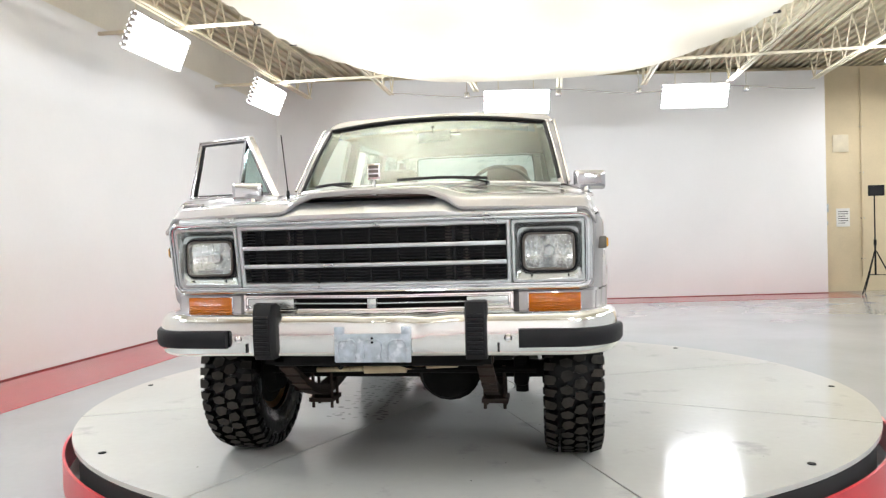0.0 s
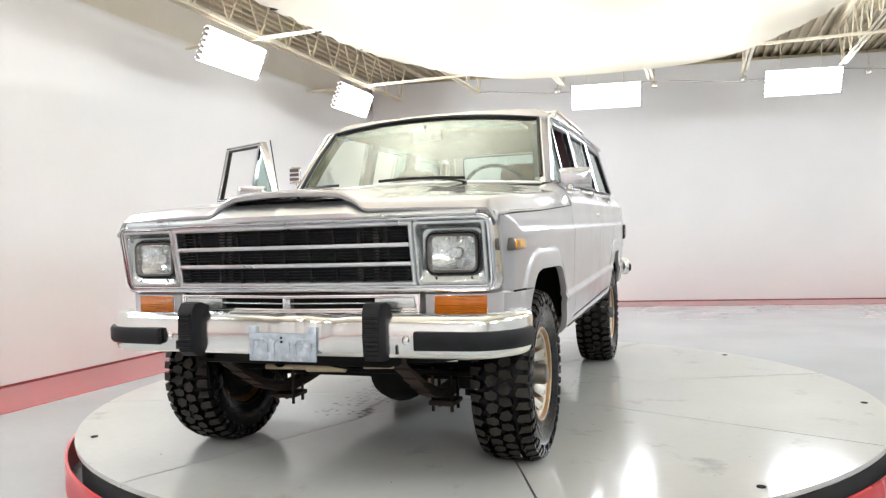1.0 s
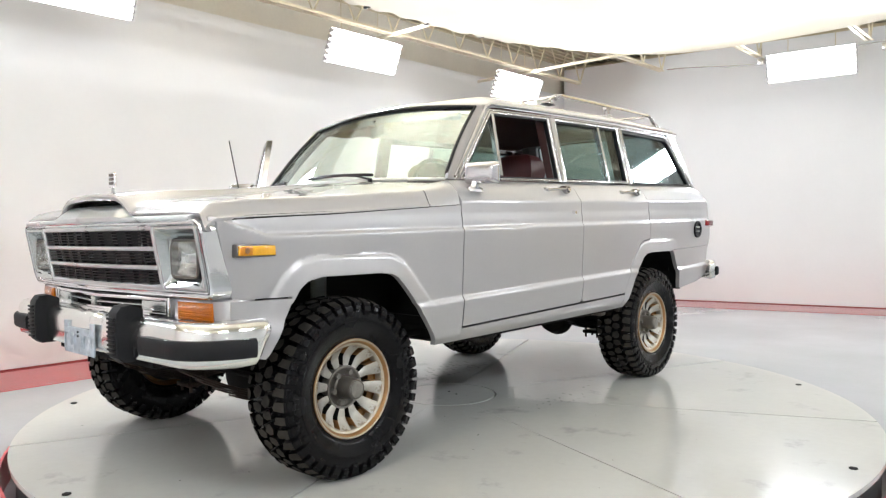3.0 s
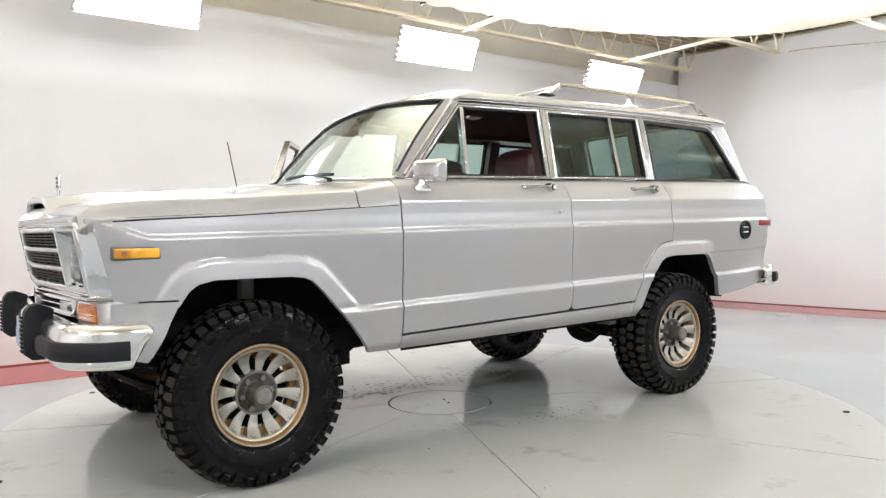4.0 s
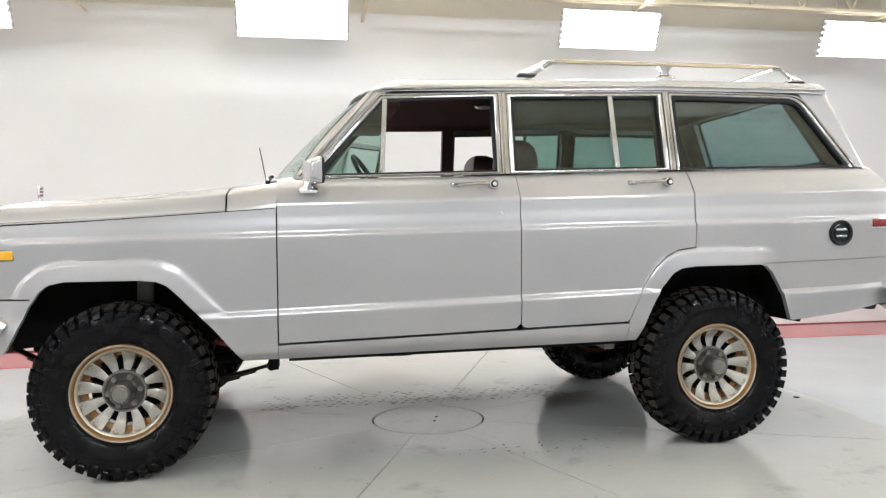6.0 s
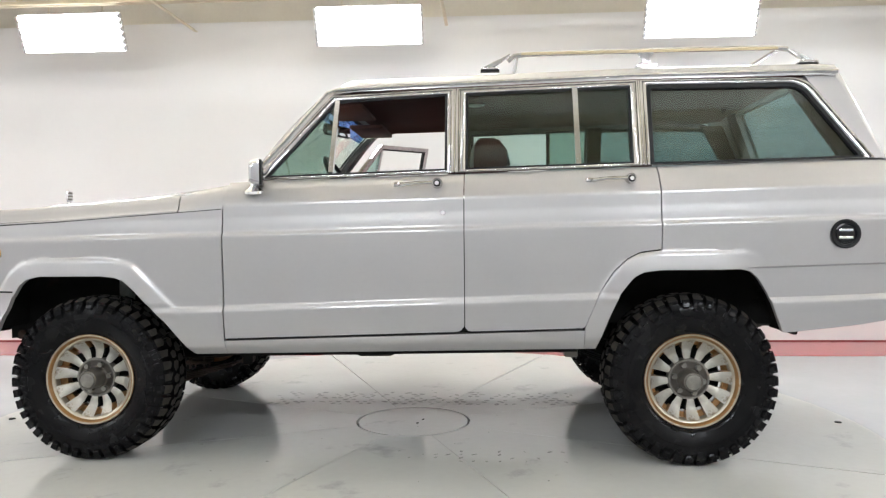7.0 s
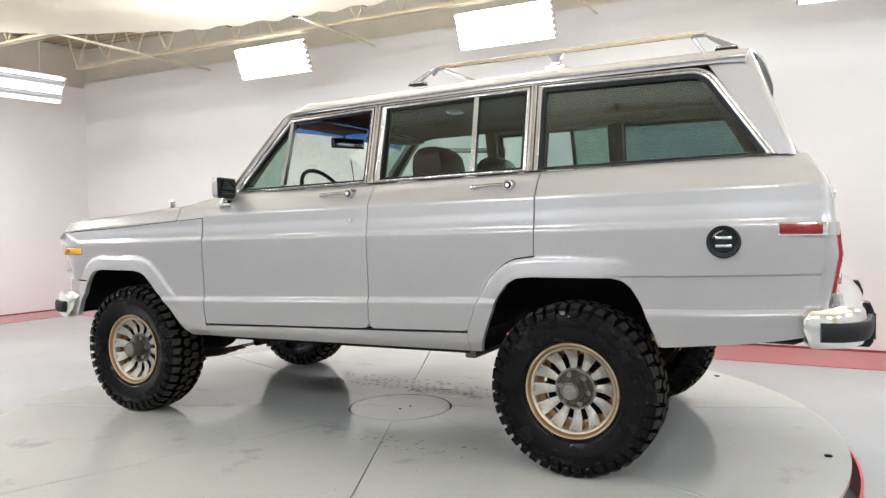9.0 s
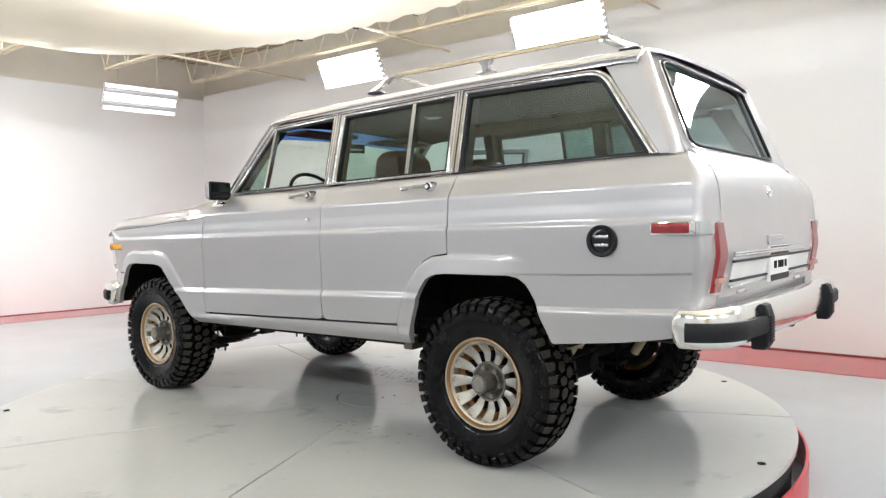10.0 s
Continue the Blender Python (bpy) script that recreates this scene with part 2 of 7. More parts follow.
def box(bm, x0, x1, y0, y1, z0, z1, bevel=0.0, m=None):
    r = bmesh.ops.create_cube(bm, size=1.0)
    vs = r["verts"]
    bmesh.ops.transform(bm, verts=vs, matrix=Matrix.Translation(((x0 + x1) / 2, (y0 + y1) / 2, (z0 + z1) / 2)) @ Matrix.Diagonal((x1 - x0, y1 - y0, z1 - z0, 1)))
    if bevel:
        es = list({e for v in vs for e in v.link_edges})
        g = bmesh.ops.bevel(bm, geom=es, offset=bevel, segments=2, affect="EDGES", profile=0.5)
        vs = list({v for f in g["faces"] for v in f.verts} | {v for v in vs if v.is_valid})
    if m is not None:
        bmesh.ops.transform(bm, verts=vs, matrix=m)
    return vs


def rod(bm, p0, p1, r0, r1=None, seg=12, caps=True):
    """A round bar from p0 to p1."""
    p0, p1 = Vector(p0), Vector(p1)
    d = p1 - p0
    r = bmesh.ops.create_cone(bm, cap_ends=caps, segments=seg, radius1=r0, radius2=r0 if r1 is None else r1, depth=d.length)
    m = Matrix.Translation((p0 + p1) / 2) @ d.to_track_quat("Z", "Y").to_matrix().to_4x4()
    bmesh.ops.transform(bm, verts=r["verts"], matrix=m)
    return r["verts"]


def tube(bm, pts, r, seg=8, flat=1.0, close=False):
    """A bar swept along points; flat squeezes its height."""
    pts = [Vector(p) for p in pts]
    rings, n = [], len(pts)
    for i, p in enumerate(pts):
        a, b = (pts[i - 1], pts[(i + 1) % n]) if close else (pts[max(i - 1, 0)], pts[min(i + 1, n - 1)])
        d = (b - a).normalized()
        side = d.cross(Vector((0, 0, 1)))
        side = side.normalized() if side.length > 1e-3 else Vector((1, 0, 0))
        up = side.cross(d).normalized()
        rings.append([bm.verts.new(p + side * (math.cos(2 * math.pi * k / seg) * r) + up * (math.sin(2 * math.pi * k / seg) * r * flat)) for k in range(seg)])
    for i in range(n if close else n - 1):
        a, b = rings[i], rings[(i + 1) % n]
        for k in range(seg):
            bm.faces.new((a[k], a[(k + 1) % seg], b[(k + 1) % seg], b[k]))
    if not close:
        bm.faces.new(rings[0][::-1])
        bm.faces.new(rings[-1])


def loft(bm, sections, closed=True, caps=True):
    """Skins a row of sections with equal numbers of points."""
    rings = [[bm.verts.new(p) for p in s] for s in sections]
    n = len(rings[0])
    for a, b in zip(rings, rings[1:]):
        for k in range(n if closed else n - 1):
            bm.faces.new((a[k], a[(k + 1) % n], b[(k + 1) % n], b[k]))
    if caps and closed:
        bm.faces.new(rings[0][::-1])
        bm.faces.new(rings[-1])
    return rings


def revolve(bm, prof, seg=64, axis="x", close=False):
    """Turns a profile of (along, radius) about an axis."""
    rings = []
    for i in range(seg):
        a = 2 * math.pi * i / seg
        c, s = math.cos(a), math.sin(a)
        rings.append([bm.verts.new((u, r * c, r * s) if axis == "x" else (r * c, r * s, u)) for u, r in prof])
    n = len(prof)
    for i in range(seg):
        a, b = rings[i], rings[(i + 1) % seg]
        for k in range(n if close else n - 1):
            bm.faces.new((a[k], b[k], b[(k + 1) % n], a[(k + 1) % n]))
    return rings


def prism(bm, poly, z0, z1):
    """An upright solid over a plan."""
    lo, hi = [bm.verts.new((x, y, z0)) for x, y in poly], [bm.verts.new((x, y, z1)) for x, y in poly]
    n = len(poly)
    bm.faces.new(lo[::-1])
    bm.faces.new(hi)
    for i in range(n):
        bm.faces.new((lo[i], lo[(i + 1) % n], hi[(i + 1) % n], hi[i]))


def B():
    return bmesh.new()


def along(pts, t):
    """Piecewise linear through (t, v) points."""
    if t <= pts[0][0]:
        return pts[0][1]
    for (a, va), (b, vb) in zip(pts, pts[1:]):
        if t <= b:
            return va + (vb - va) * (t - a) / (b - a)
    return pts[-1][1]


# ---- the studio ----
LEFT = -4.47                                   # face of the long white wall
FAR_A, FAR_B = Vector((LEFT, 10.03)), Vector((6.0, 11.62))     # face of the far white wall
NEAR_A, NEAR_B = Vector((LEFT, -7.55)), Vector((9.0, -8.6))    # face of the near white wall
RIGHT, DECK_Z = 9.0, 4.2
CENTRE = Vector((0.13, 1.432))                  # turntable's axis


def wall(name, a, b, z0, z1, thick, mat, label):
    d = (b - a).normalized()
    nrm = Vector((-d.y, d.x))
    bm = B()
    prism(bm, [a, b, b + nrm * thick, a + nrm * thick], z0, z1)
    return setting(name, bm, mat, label, "wall")


bm = B()
box(bm, -5.2, 9.3, -9.2, 13.2, FLOOR_Z - 0.2, FLOOR_Z)
setting("floor", bm, M_FLOOR, "glossy light grey epoxy studio floor", "floor")

wall("wall_west", Vector((LEFT, -7.55)), Vector((LEFT, 10.03)), FLOOR_Z, 3.59, 0.12, M_WALL, "long smooth white studio wall panel")
d = (FAR_B - FAR_A).normalized()
nrm = Vector((-d.y, d.x))
bm = B()
prism(bm, [FAR_A, FAR_B, FAR_B + nrm * 0.12, FAR_A + nrm * 0.12], FLOOR_Z, 4.08)
setting("wall_north", bm, M_WALL, "far smooth white studio wall panel", "wall")
bm = B()
prism(bm, [NEAR_B, NEAR_A, NEAR_A - Vector((0, 0.12)), NEAR_B - Vector((0, 0.12))], FLOOR_Z, 3.5)
setting("wall_south", bm, M_WALL, "white studio wall panel under a bare upper wall", "wall")

# outer block walls of the building behind the white panels
bm = B()
prism(bm, [(LEFT - 0.125, -7.7), (LEFT - 0.125, 12.9), (LEFT - 0.4, 12.9), (LEFT - 0.4, -7.7)], FLOOR_Z, DECK_Z)
setting("wall_west_upper", bm, M_UPPER, "bare off-white upper wall above the white panel", "wall")
bm = B()
ofs = nrm * 0.30
prism(bm, [FAR_A + ofs - d * 0.4, FAR_B + ofs + d * 3.6, FAR_B + ofs * 2 + d * 3.6, FAR_A + ofs * 2 - d * 0.4], FLOOR_Z, DECK_Z)
setting("wall_north_block", bm, M_TAN, "tan painted block wall beyond the white panel", "wall")
bm = B()
prism(bm, [NEAR_B - Vector((0, 0.125)), NEAR_A - Vector((0.3, 0.125)), NEAR_A - Vector((0.3, 0.5)), NEAR_B - Vector((0, 0.5))], FLOOR_Z, DECK_Z)
setting("wall_south_upper", bm, M_UPPER, "bare tan upper wall above the white panel", "wall")
bm = B()
prism(bm, [(RIGHT, -9.1), (RIGHT + 0.2, -9.1), (RIGHT + 0.2, 13.0), (RIGHT, 13.0)], FLOOR_Z, DECK_Z)
setting("wall_east", bm, M_WALL, "plain white wall closing the studio", "wall")
bm = B()
box(bm, -5.2, 9.3, -9.2, 13.2, DECK_Z + 0.05, DECK_Z + 0.25)
# ribs of the steel deck
for i in range(96):
    x = -4.9 + i * 0.15
    box(bm, x, x + 0.06, -8.6, 12.9, DECK_Z, DECK_Z + 0.06)
setting("ceiling", bm, M_DECK, "cream ribbed steel roof deck", "ceiling")

# red border painted along the walls, and the dark joint at the wall's foot
bm = B()
W = 1.0
inner = [(LEFT + W, -7.62 + W), (LEFT + W, 10.03 + 0.15 - W), (6.0, 11.62 - W)]
for quad in ([(LEFT, -7.55), (LEFT + W, -6.63), inner[1], (LEFT, 10.03)],
             [(LEFT, 10.03), inner[1], (6.3, 10.67), (6.3, 11.66)],
             [(LEFT, -7.55), (9.0, -8.6), (9.0, -7.68), (LEFT + W, -6.63)]):
    prism(bm, quad, FLOOR_Z, FLOOR_Z + 0.004)
setting("floor_border", bm, M_RED, "glossy red border painted along the walls", "floor marking")
bm = B()
prism(bm, [(LEFT - 0.002, -7.5), (LEFT + 0.012, -7.5), (LEFT + 0.012, 10.02), (LEFT - 0.002, 10.02)], FLOOR_Z + 0.004, FLOOR_Z + 0.016)
prism(bm, [FAR_A - nrm * 0.012, FAR_B - nrm * 0.012, FAR_B, FAR_A], FLOOR_Z + 0.004, FLOOR_Z + 0.016)
prism(bm, [NEAR_A, NEAR_B, NEAR_B + Vector((0, 0.012)), NEAR_A + Vector((0, 0.012))], FLOOR_Z + 0.004, FLOOR_Z + 0.016)
setting("baseboard", bm, M_BASE, "dark red joint at the foot of the walls", "baseboard")


# ---- turntable: eight wedges round a centre plate, over a red skirt ----
turntable = thing("turntable", "round grey-painted car turntable with red skirt", "turntable", at=(CENTRE.x, CENTRE.y, 0))
R_DISC, R_PLATE = 2.405, 0.305


def wedge(a0, a1, r0, r1, z0, z1, n=24):
    bm = B()
    pin = [(r0 * math.cos(a0 + (a1 - a0) * i / n), r0 * math.sin(a0 + (a1 - a0) * i / n)) for i in range(n + 1)]
    pout = [(r1 * math.cos(a0 + (a1 - a0) * i / n), r1 * math.sin(a0 + (a1 - a0) * i / n)) for i in range(n + 1)]
    lo0, lo1 = [bm.verts.new((x, y, z0)) for x, y in pin], [bm.verts.new((x, y, z0)) for x, y in pout]
    hi0, hi1 = [bm.verts.new((x, y, z1)) for x, y in pin], [bm.verts.new((x, y, z1)) for x, y in pout]
    for i in range(n):
        bm.faces.new((hi0[i], hi1[i], hi1[i + 1], hi0[i + 1]))
        bm.faces.new((lo0[i], lo0[i + 1], lo1[i + 1], lo1[i]))
        bm.faces.new((hi1[i], lo1[i], lo1[i + 1], hi1[i + 1]))
        bm.faces.new((hi0[i], hi0[i + 1], lo0[i + 1], lo0[i]))
    bm.faces.new((hi0[0], lo0[0], lo1[0], hi1[0]))
    bm.faces.new((hi0[n], hi1[n], lo1[n], lo0[n]))
    return bm


for i in range(8):
    a = radians(23 + 45 * i)
    g = 0.0024
    w = part("deck_plate", wedge(a + g, a + radians(45) - g, R_PLATE + 0.010, R_DISC, -0.022, 0.0), M_DISC, turntable)
bm = B()
rings = revolve(bm, [(0.0, 0.001), (0.0, R_PLATE - 0.002), (-0.02, R_PLATE)], 64, "z")
part("centre_plate", bm, M_DISC, turntable, "round grey centre plate")
for i in range(2):
    bm = B()
    rod(bm, (0.06 * math.cos(i * 1.57 + 0.5), 0.06 * math.sin(i * 1.57 + 0.5), -0.01), (0.06 * math.cos(i * 1.57 + 0.5), 0.06 * math.sin(i * 1.57 + 0.5), 0.003), 0.007, seg=10)
    part("plate_screw", bm, M_FRAME, turntable)
bm = B()
revolve(bm, [(-0.03, 0.01), (-0.03, R_DISC - 0.005), (-0.075, R_DISC - 0.03), (-0.23, R_DISC - 0.03)], 128, "z")
part("base_drum", bm, M_SEAM, turntable, "black drum under the deck")
bm = B()
revolve(bm, [(-0.075, R_DISC + 0.035), (-0.075, R_DISC + 0.048), (-0.236, R_DISC + 0.048), (-0.236, R_DISC + 0.035)], 128, "z", close=True)
part("skirt", bm, M_SKIRT, turntable, "red painted skirt round the turntable")
for i in range(8):
    a = radians(45.5 + 45 * i)
    bm = B()
    c = Vector((2.31 * math.cos(a), 2.31 * math.sin(a), 0))
    rod(bm, c + Vector((0, 0, -0.01)), c + Vector((0, 0, 0.004)), 0.018, seg=12)
    part("deck_bolt", bm, M_FRAME, turntable, "dark countersunk bolt")


# ---- steel joists under the deck ----
def joist(x, y0, y1):
    j = thing("roof_joist", "cream painted open-web steel roof joist", "joist", "roof joists", at=(x, 0, 0))
    zb, zt = 3.50, 4.12
    bm = B()
    for s in (-1, 1):
        box(bm, s * 0.012, s * 0.05, y0, y1, zb, zb + 0.006)
        box(bm, s * 0.012 - 0.003, s * 0.012 + 0.003, y0, y1, zb, zb + 0.045)
    part("bottom_chord", bm, M_STEEL, j)
    bm = B()
    for s in (-1, 1):
        box(bm, s * 0.012, s * 0.055, y0 - 1.25, y1 + 1.4, zt + 0.04, zt + 0.046)
        box(bm, s * 0.012 - 0.003, s * 0.012 + 0.003, y0 - 1.25, y1 + 1.4, zt, zt + 0.046)
    part("top_chord", bm, M_STEEL, j)
    bm = B()
    n = int((y1 - y0) / 0.62)
    st = (y1 - y0) / n
    for i in range(n):
        ya = y0 + i * st
        rod(bm, (0, ya, zb + 0.02), (0, ya + st / 2, zt + 0.02), 0.012, seg=6)
        rod(bm, (0, ya + st / 2, zt + 0.02), (0, ya + st, zb + 0.02), 0.012, seg=6)
    rod(bm, (0, y0, zb + 0.02), (0, y0 - 0.25, zt), 0.014, seg=6)
    rod(bm, (0, y1, zb + 0.02), (0, y1 + 0.28, zt), 0.014, seg=6)
    tagged(part("web", bm, M_STEEL, j), kind="stuff")
    return j


for x, y1 in ((-3.4, 8.85), (-1.95, 8.9), (-0.5, 9.0), (0.9, 9.1), (2.3, 9.2), (3.7, 9.3), (5.1, 9.5), (6.5, 9.6), (7.9, 9.7)):
    joist(x, -6.25, y1)
for y in (-4.6, -1.6, 1.4, 4.4, 7.4):
    b = thing("bridging_bar", "cream angle bar bridging the roof joists", "bar", "bridging bars", at=(0, y, 0))
    bm = B()
    box(bm, -4.45, 8.9, -0.018, 0.018, 3.476, 3.482)
    box(bm, -4.45, 8.9, -0.018, -0.014, 3.482, 3.512)
    part("angle", bm, M_STEEL, b)


# ---- white cloth hung under the joists ----
def cloth():
    bm = B()
    cx, cy, hx, hy = 0.45, 1.32, 2.78, 5.82
    nu, nv = 60, 96
    vs = []
    for i in range(nu + 1):
        row = []
        for k in range(nv + 1):
            u, v = -1 + 2 * i / nu, -1 + 2 * k / nv
            # square to rounded rectangle
            gx = u * hx * math.sqrt(max(1 - 0.42 * abs(v) ** 5, 0))
            gy = v * hy * math.sqrt(max(1 - 0.34 * abs(u) ** 5, 0))
            e = max(abs(u) ** 4, abs(v) ** 4)
            z = 3.31 - 0.12 * (1 - abs(u) ** 2.2) * (1 - 0.75 * abs(v) ** 6) - 0.02 * abs(v) ** 8 * (1 - abs(u) ** 2) - 0.06 * max(0, 1 - abs(gy - 2.6) / 1.5) * (1 - abs(u) ** 4)
            z += 0.012 * noise.noise(Vector((gx * 1.1, gy * 1.1, 0))) + 0.018 * e * math.sin(gy * 16 + 3 * noise.noise(Vector((gx, gy, 3)))) * abs(u) ** 10
            row.append(bm.verts.new((cx + gx, cy + gy, z)))
        vs.append(row)
    for i in range(nu):
        for k in range(nv):
            bm.faces.new((vs[i][k], vs[i + 1][k], vs[i + 1][k + 1], vs[i][k + 1]))
    t = thing("ceiling_cloth", "large sagging white diffusion cloth clamped below the joists", "cloth")
    part("sheet", bm, M_CLOTH, t, angle=80)
    for s in (-1, 1):
        for k in range(9):
            v = -0.72 + 0.18 * k
            x = cx + s * hx * math.sqrt(1 - 0.42 * abs(v) ** 5)
            y = cy + v * hy * math.sqrt(1 - 0.34)
            bm = B()
            box(bm, x - 0.03, x + 0.05, y - 0.012, y + 0.012, 3.297, 3.325, 0.004)
            rod(bm, (x + s * 0.02, y, 3.31), (x + s * 0.12, y + 0.04, 3.52), 0.006, seg=6)
            part("clamp", bm, M_BLACK, t, "black spring clamp")


cloth()


# ---- lamp fixtures: six tubes in a corrugated reflector ----
def lamp_fixture():
    t = thing("studio_lamp", "lit white fluorescent bank lamp with corrugated reflector", "lamp", "studio lamps")
    w, h = 1.12, 0.40
    bm = B()
    # corrugated back, one trough behind each tube; the face looks along -y
    n = 36
    rows = []
    for k in range(n + 1):
        z = -h / 2 + h * k / n
        y = 0.035 * abs(math.sin(math.pi * 6 * k / n))
        rows.append([(-w / 2, y, z), (w / 2, y, z)])
    v = [[bm.verts.new(p) for p in r] for r in rows]
    v2 = [[bm.verts.new((p[0], p[1] + 0.006, p[2])) for p in r] for r in rows]
    for k in range(n):
        bm.faces.new((v[k][0], v[k][1], v[k + 1][1], v[k + 1][0]))
        bm.faces.new((v2[k][0], v2[k + 1][0], v2[k + 1][1], v2[k][1]))
        for e in (0, 1):
            bm.faces.new((v[k][e], v[k + 1][e], v2[k + 1][e], v2[k][e]))
    part("reflector", bm, M_REFL, t, angle=50)
    for k in range(6):
        z = -h / 2 + h * (k + 0.5) / 6
        bm = B()
        rod(bm, (-w / 2 + 0.01, -0.012, z), (w / 2 - 0.01, -0.012, z), 0.026, seg=12)
        part("tube", bm, M_TUBE, t, "glowing white tube")
        for s in (-1, 1):
            bm = B()
            box(bm, s * w / 2 - 0.012, s * w / 2 + 0.012, -0.04, 0.02, z - 0.024, z + 0.024, 0.003)
            part("lamp_holder", bm, M_REFL, t)
    bm = B()
    box(bm, -0.35, 0.35, 0.05, 0.10, -0.06, 0.06, 0.008)
    part("ballast_box", bm, M_REFL, t)
    bm = B()
    rod(bm, (-0.3, 0.08, 0.02), (-0.3, 0.54, 1.10), 0.006, seg=8)
    part("hanger", bm, M_STEEL, t)
    bm = B()
    rod(bm, (0.3, 0.08, 0.02), (0.3, 0.54, 1.10), 0.006, seg=8)
    part("hanger", bm, M_STEEL, t)
    return t


def strip_lamp(x, y, power):
    """Ceiling strip between the joists; those above the cloth are unseen and added."""
    t = thing("ceiling_strip_lamp", "lit white ceiling strip lamp, mostly added unseen above the cloth", "lamp", "ceiling strip lamps", at=(x, y, 0))
    bm = B()
    box(bm, -0.16, 0.16, -0.62, 0.62, 3.86, 3.91, 0.01)
    part("housing", bm, M_REFL, t)
    for dx in (-0.08, 0.08):
        bm = B()
        rod(bm, (dx, -0.6, 3.835), (dx, 0.6, 3.835), 0.019, seg=10)
        part("tube", bm, M_TUBE, t, "glowing white tube")
        bm = B()
        rod(bm, (dx, 0, 3.90), (dx, 0, DECK_Z + 0.02), 0.006, seg=6)
        part("hanger", bm, M_STEEL, t)
    la = bpy.data.lights.new("strip_light", "AREA")
    la.shape, la.size, la.size_y, la.energy = "RECTANGLE", 0.28, 1.2, STRIP_WATTS * power
    la.color = (1.0, 0.985, 0.955)
    lo = new("strip_light", la)
    lo.location = (x, y, 3.80)


# Pair added for the bright band that the windscreen reflects.
strip_lamp(-0.78, 1.15, 2.2)
strip_lamp(-0.12, 1.15, 2.2)
# Unseen strips added to brighten the cloth from above.
for x in (-1.22, 0.2, 1.6):
    for y, k in ((-1.2, 0.7), (2.9, 0.2), (4.5, 0.3), (6.0, 0.45)):
        strip_lamp(x, y, k)
for y in (0.2, 2.2, 4.2):
    strip_lamp(2.72, y, 0.12)
for x, k in ((-0.6, 1.9), (2.2, 4.7)):
    strip_lamp(x, -5.2, k)
strip_lamp(6.9, 9.7, 2.2)


def lamp_pose(x, y, z, turn, tip=23):
    """Face looks along -y before the turn; tip lowers it."""
    return pose(x, y, z) @ pose(0, 0, 0, 0, 0, turn) @ pose(0, 0, 0, tip, 0, 0)


first = lamp_fixture()
# The bank at (4.6, -6.7) is unseen, added to light nose and far wall.
SPOTS = [(-3.53, 0.63, 3.24, 90), (-3.53, 4.06, 3.24, 90), (-3.53, 7.22, 3.24, 90), (-3.53, -2.6, 3.24, 90),
         (0.18, 9.05, 3.30, 8), (3.15, 9.35, 3.30, 8), (-2.35, -6.0, 3.08, 174), (4.6, -6.7, 3.26, 174),
         (5.6, 0.6, 3.24, -90), (5.6, 4.1, 3.24, -90), (5.6, -2.8, 3.24, -90), (5.6, 7.3, 3.24, -90)]
for n_, (x, y, z, turn) in enumerate(SPOTS):
    m = lamp_pose(x, y, z, turn)
    if n_ == 0:
        first.matrix_basis = m
    else:
        bank = copy_thing(first, m)
    if n_ == 6:
        # two of its six tubes have failed, the others burn dimly
        dim = {}
        row = 0
        for ch in bank.children:
            if ch.name.startswith("tube"):
                if ch.data not in dim:
                    dim[ch.data] = ch.data.copy()
                    dim[ch.data].materials[0] = M_TUBEDEAD if row in (1, 4) else M_TUBEDIM
                    row += 1
                ch.data = dim[ch.data]
        continue
    la = bpy.data.lights.new("lamp_light", "AREA")
    la.shape, la.size, la.size_y, la.energy = "RECTANGLE", 1.1, 0.38, LAMP_WATTS * {7: 1.4, 10: 0.5, 11: 0.5}.get(n_, 1.0)
    la.color = (0.835, 0.915, 1.0)
    lo = new("lamp_light", la)
    lo.matrix_basis = m @ pose(0, -0.06, 0, -90, 0, 0)
    if n_ == 0:
        # light that leaks through the slits at the back of this bank onto the wall
        la = bpy.data.lights.new("lamp_leak", "AREA")
        la.shape, la.size, la.size_y, la.energy = "RECTANGLE", 0.9, 0.2, 0.8
        la.color = (0.80, 0.88, 1.0)
        lo = new("lamp_leak", la)
        lo.matrix_basis = m @ pose(0, 0.12, -0.05, 62, 0, 0)


# ---- marks on the turntable ----
rng = random.Random(7)
bm = B()


def patch(x, y, r, squash, turn):
    n = rng.randint(5, 7)
    pts = []
    for i in range(n):
        a = 2 * math.pi * i / n
        q = r * rng.uniform(0.6, 1.15)
        px, py = q * math.cos(a), q * squash * math.sin(a)
        pts.append(bm.verts.new((x + px * math.cos(turn) - py * math.sin(turn), y + px * math.sin(turn) + py * math.cos(turn), 0.0012)))
    bm.faces.new(pts)


for row in range(34):
    y = 0.50 + row * 0.056
    for k in range(7):
        if rng.random() < 0.16 + 0.22 * abs(row - 16) / 16 + (0.2 if k in (0, 6) else 0):
            continue
        patch(-0.58 + k * 0.052 + rng.uniform(-0.008, 0.008), y + (0.03 if k % 2 else 0.0) + rng.uniform(-0.008, 0.008), rng.uniform(0.018, 0.031), 0.6, rng.uniform(-0.5, 0.5) + (0.6 if k % 2 else -0.6))
for row in range(14):
    for k in range(4):
        if rng.random() < 0.35:
            patch(0.70 + k * 0.05, 1.42 + row * 0.06, rng.uniform(0.010, 0.020), 0.45, rng.uniform(-1, 1))
tagged(link("tyre_prints", bm, M_DIRT), "faint dusty tyre prints on the turntable", "dirt", kind="stuff")
bm = B()
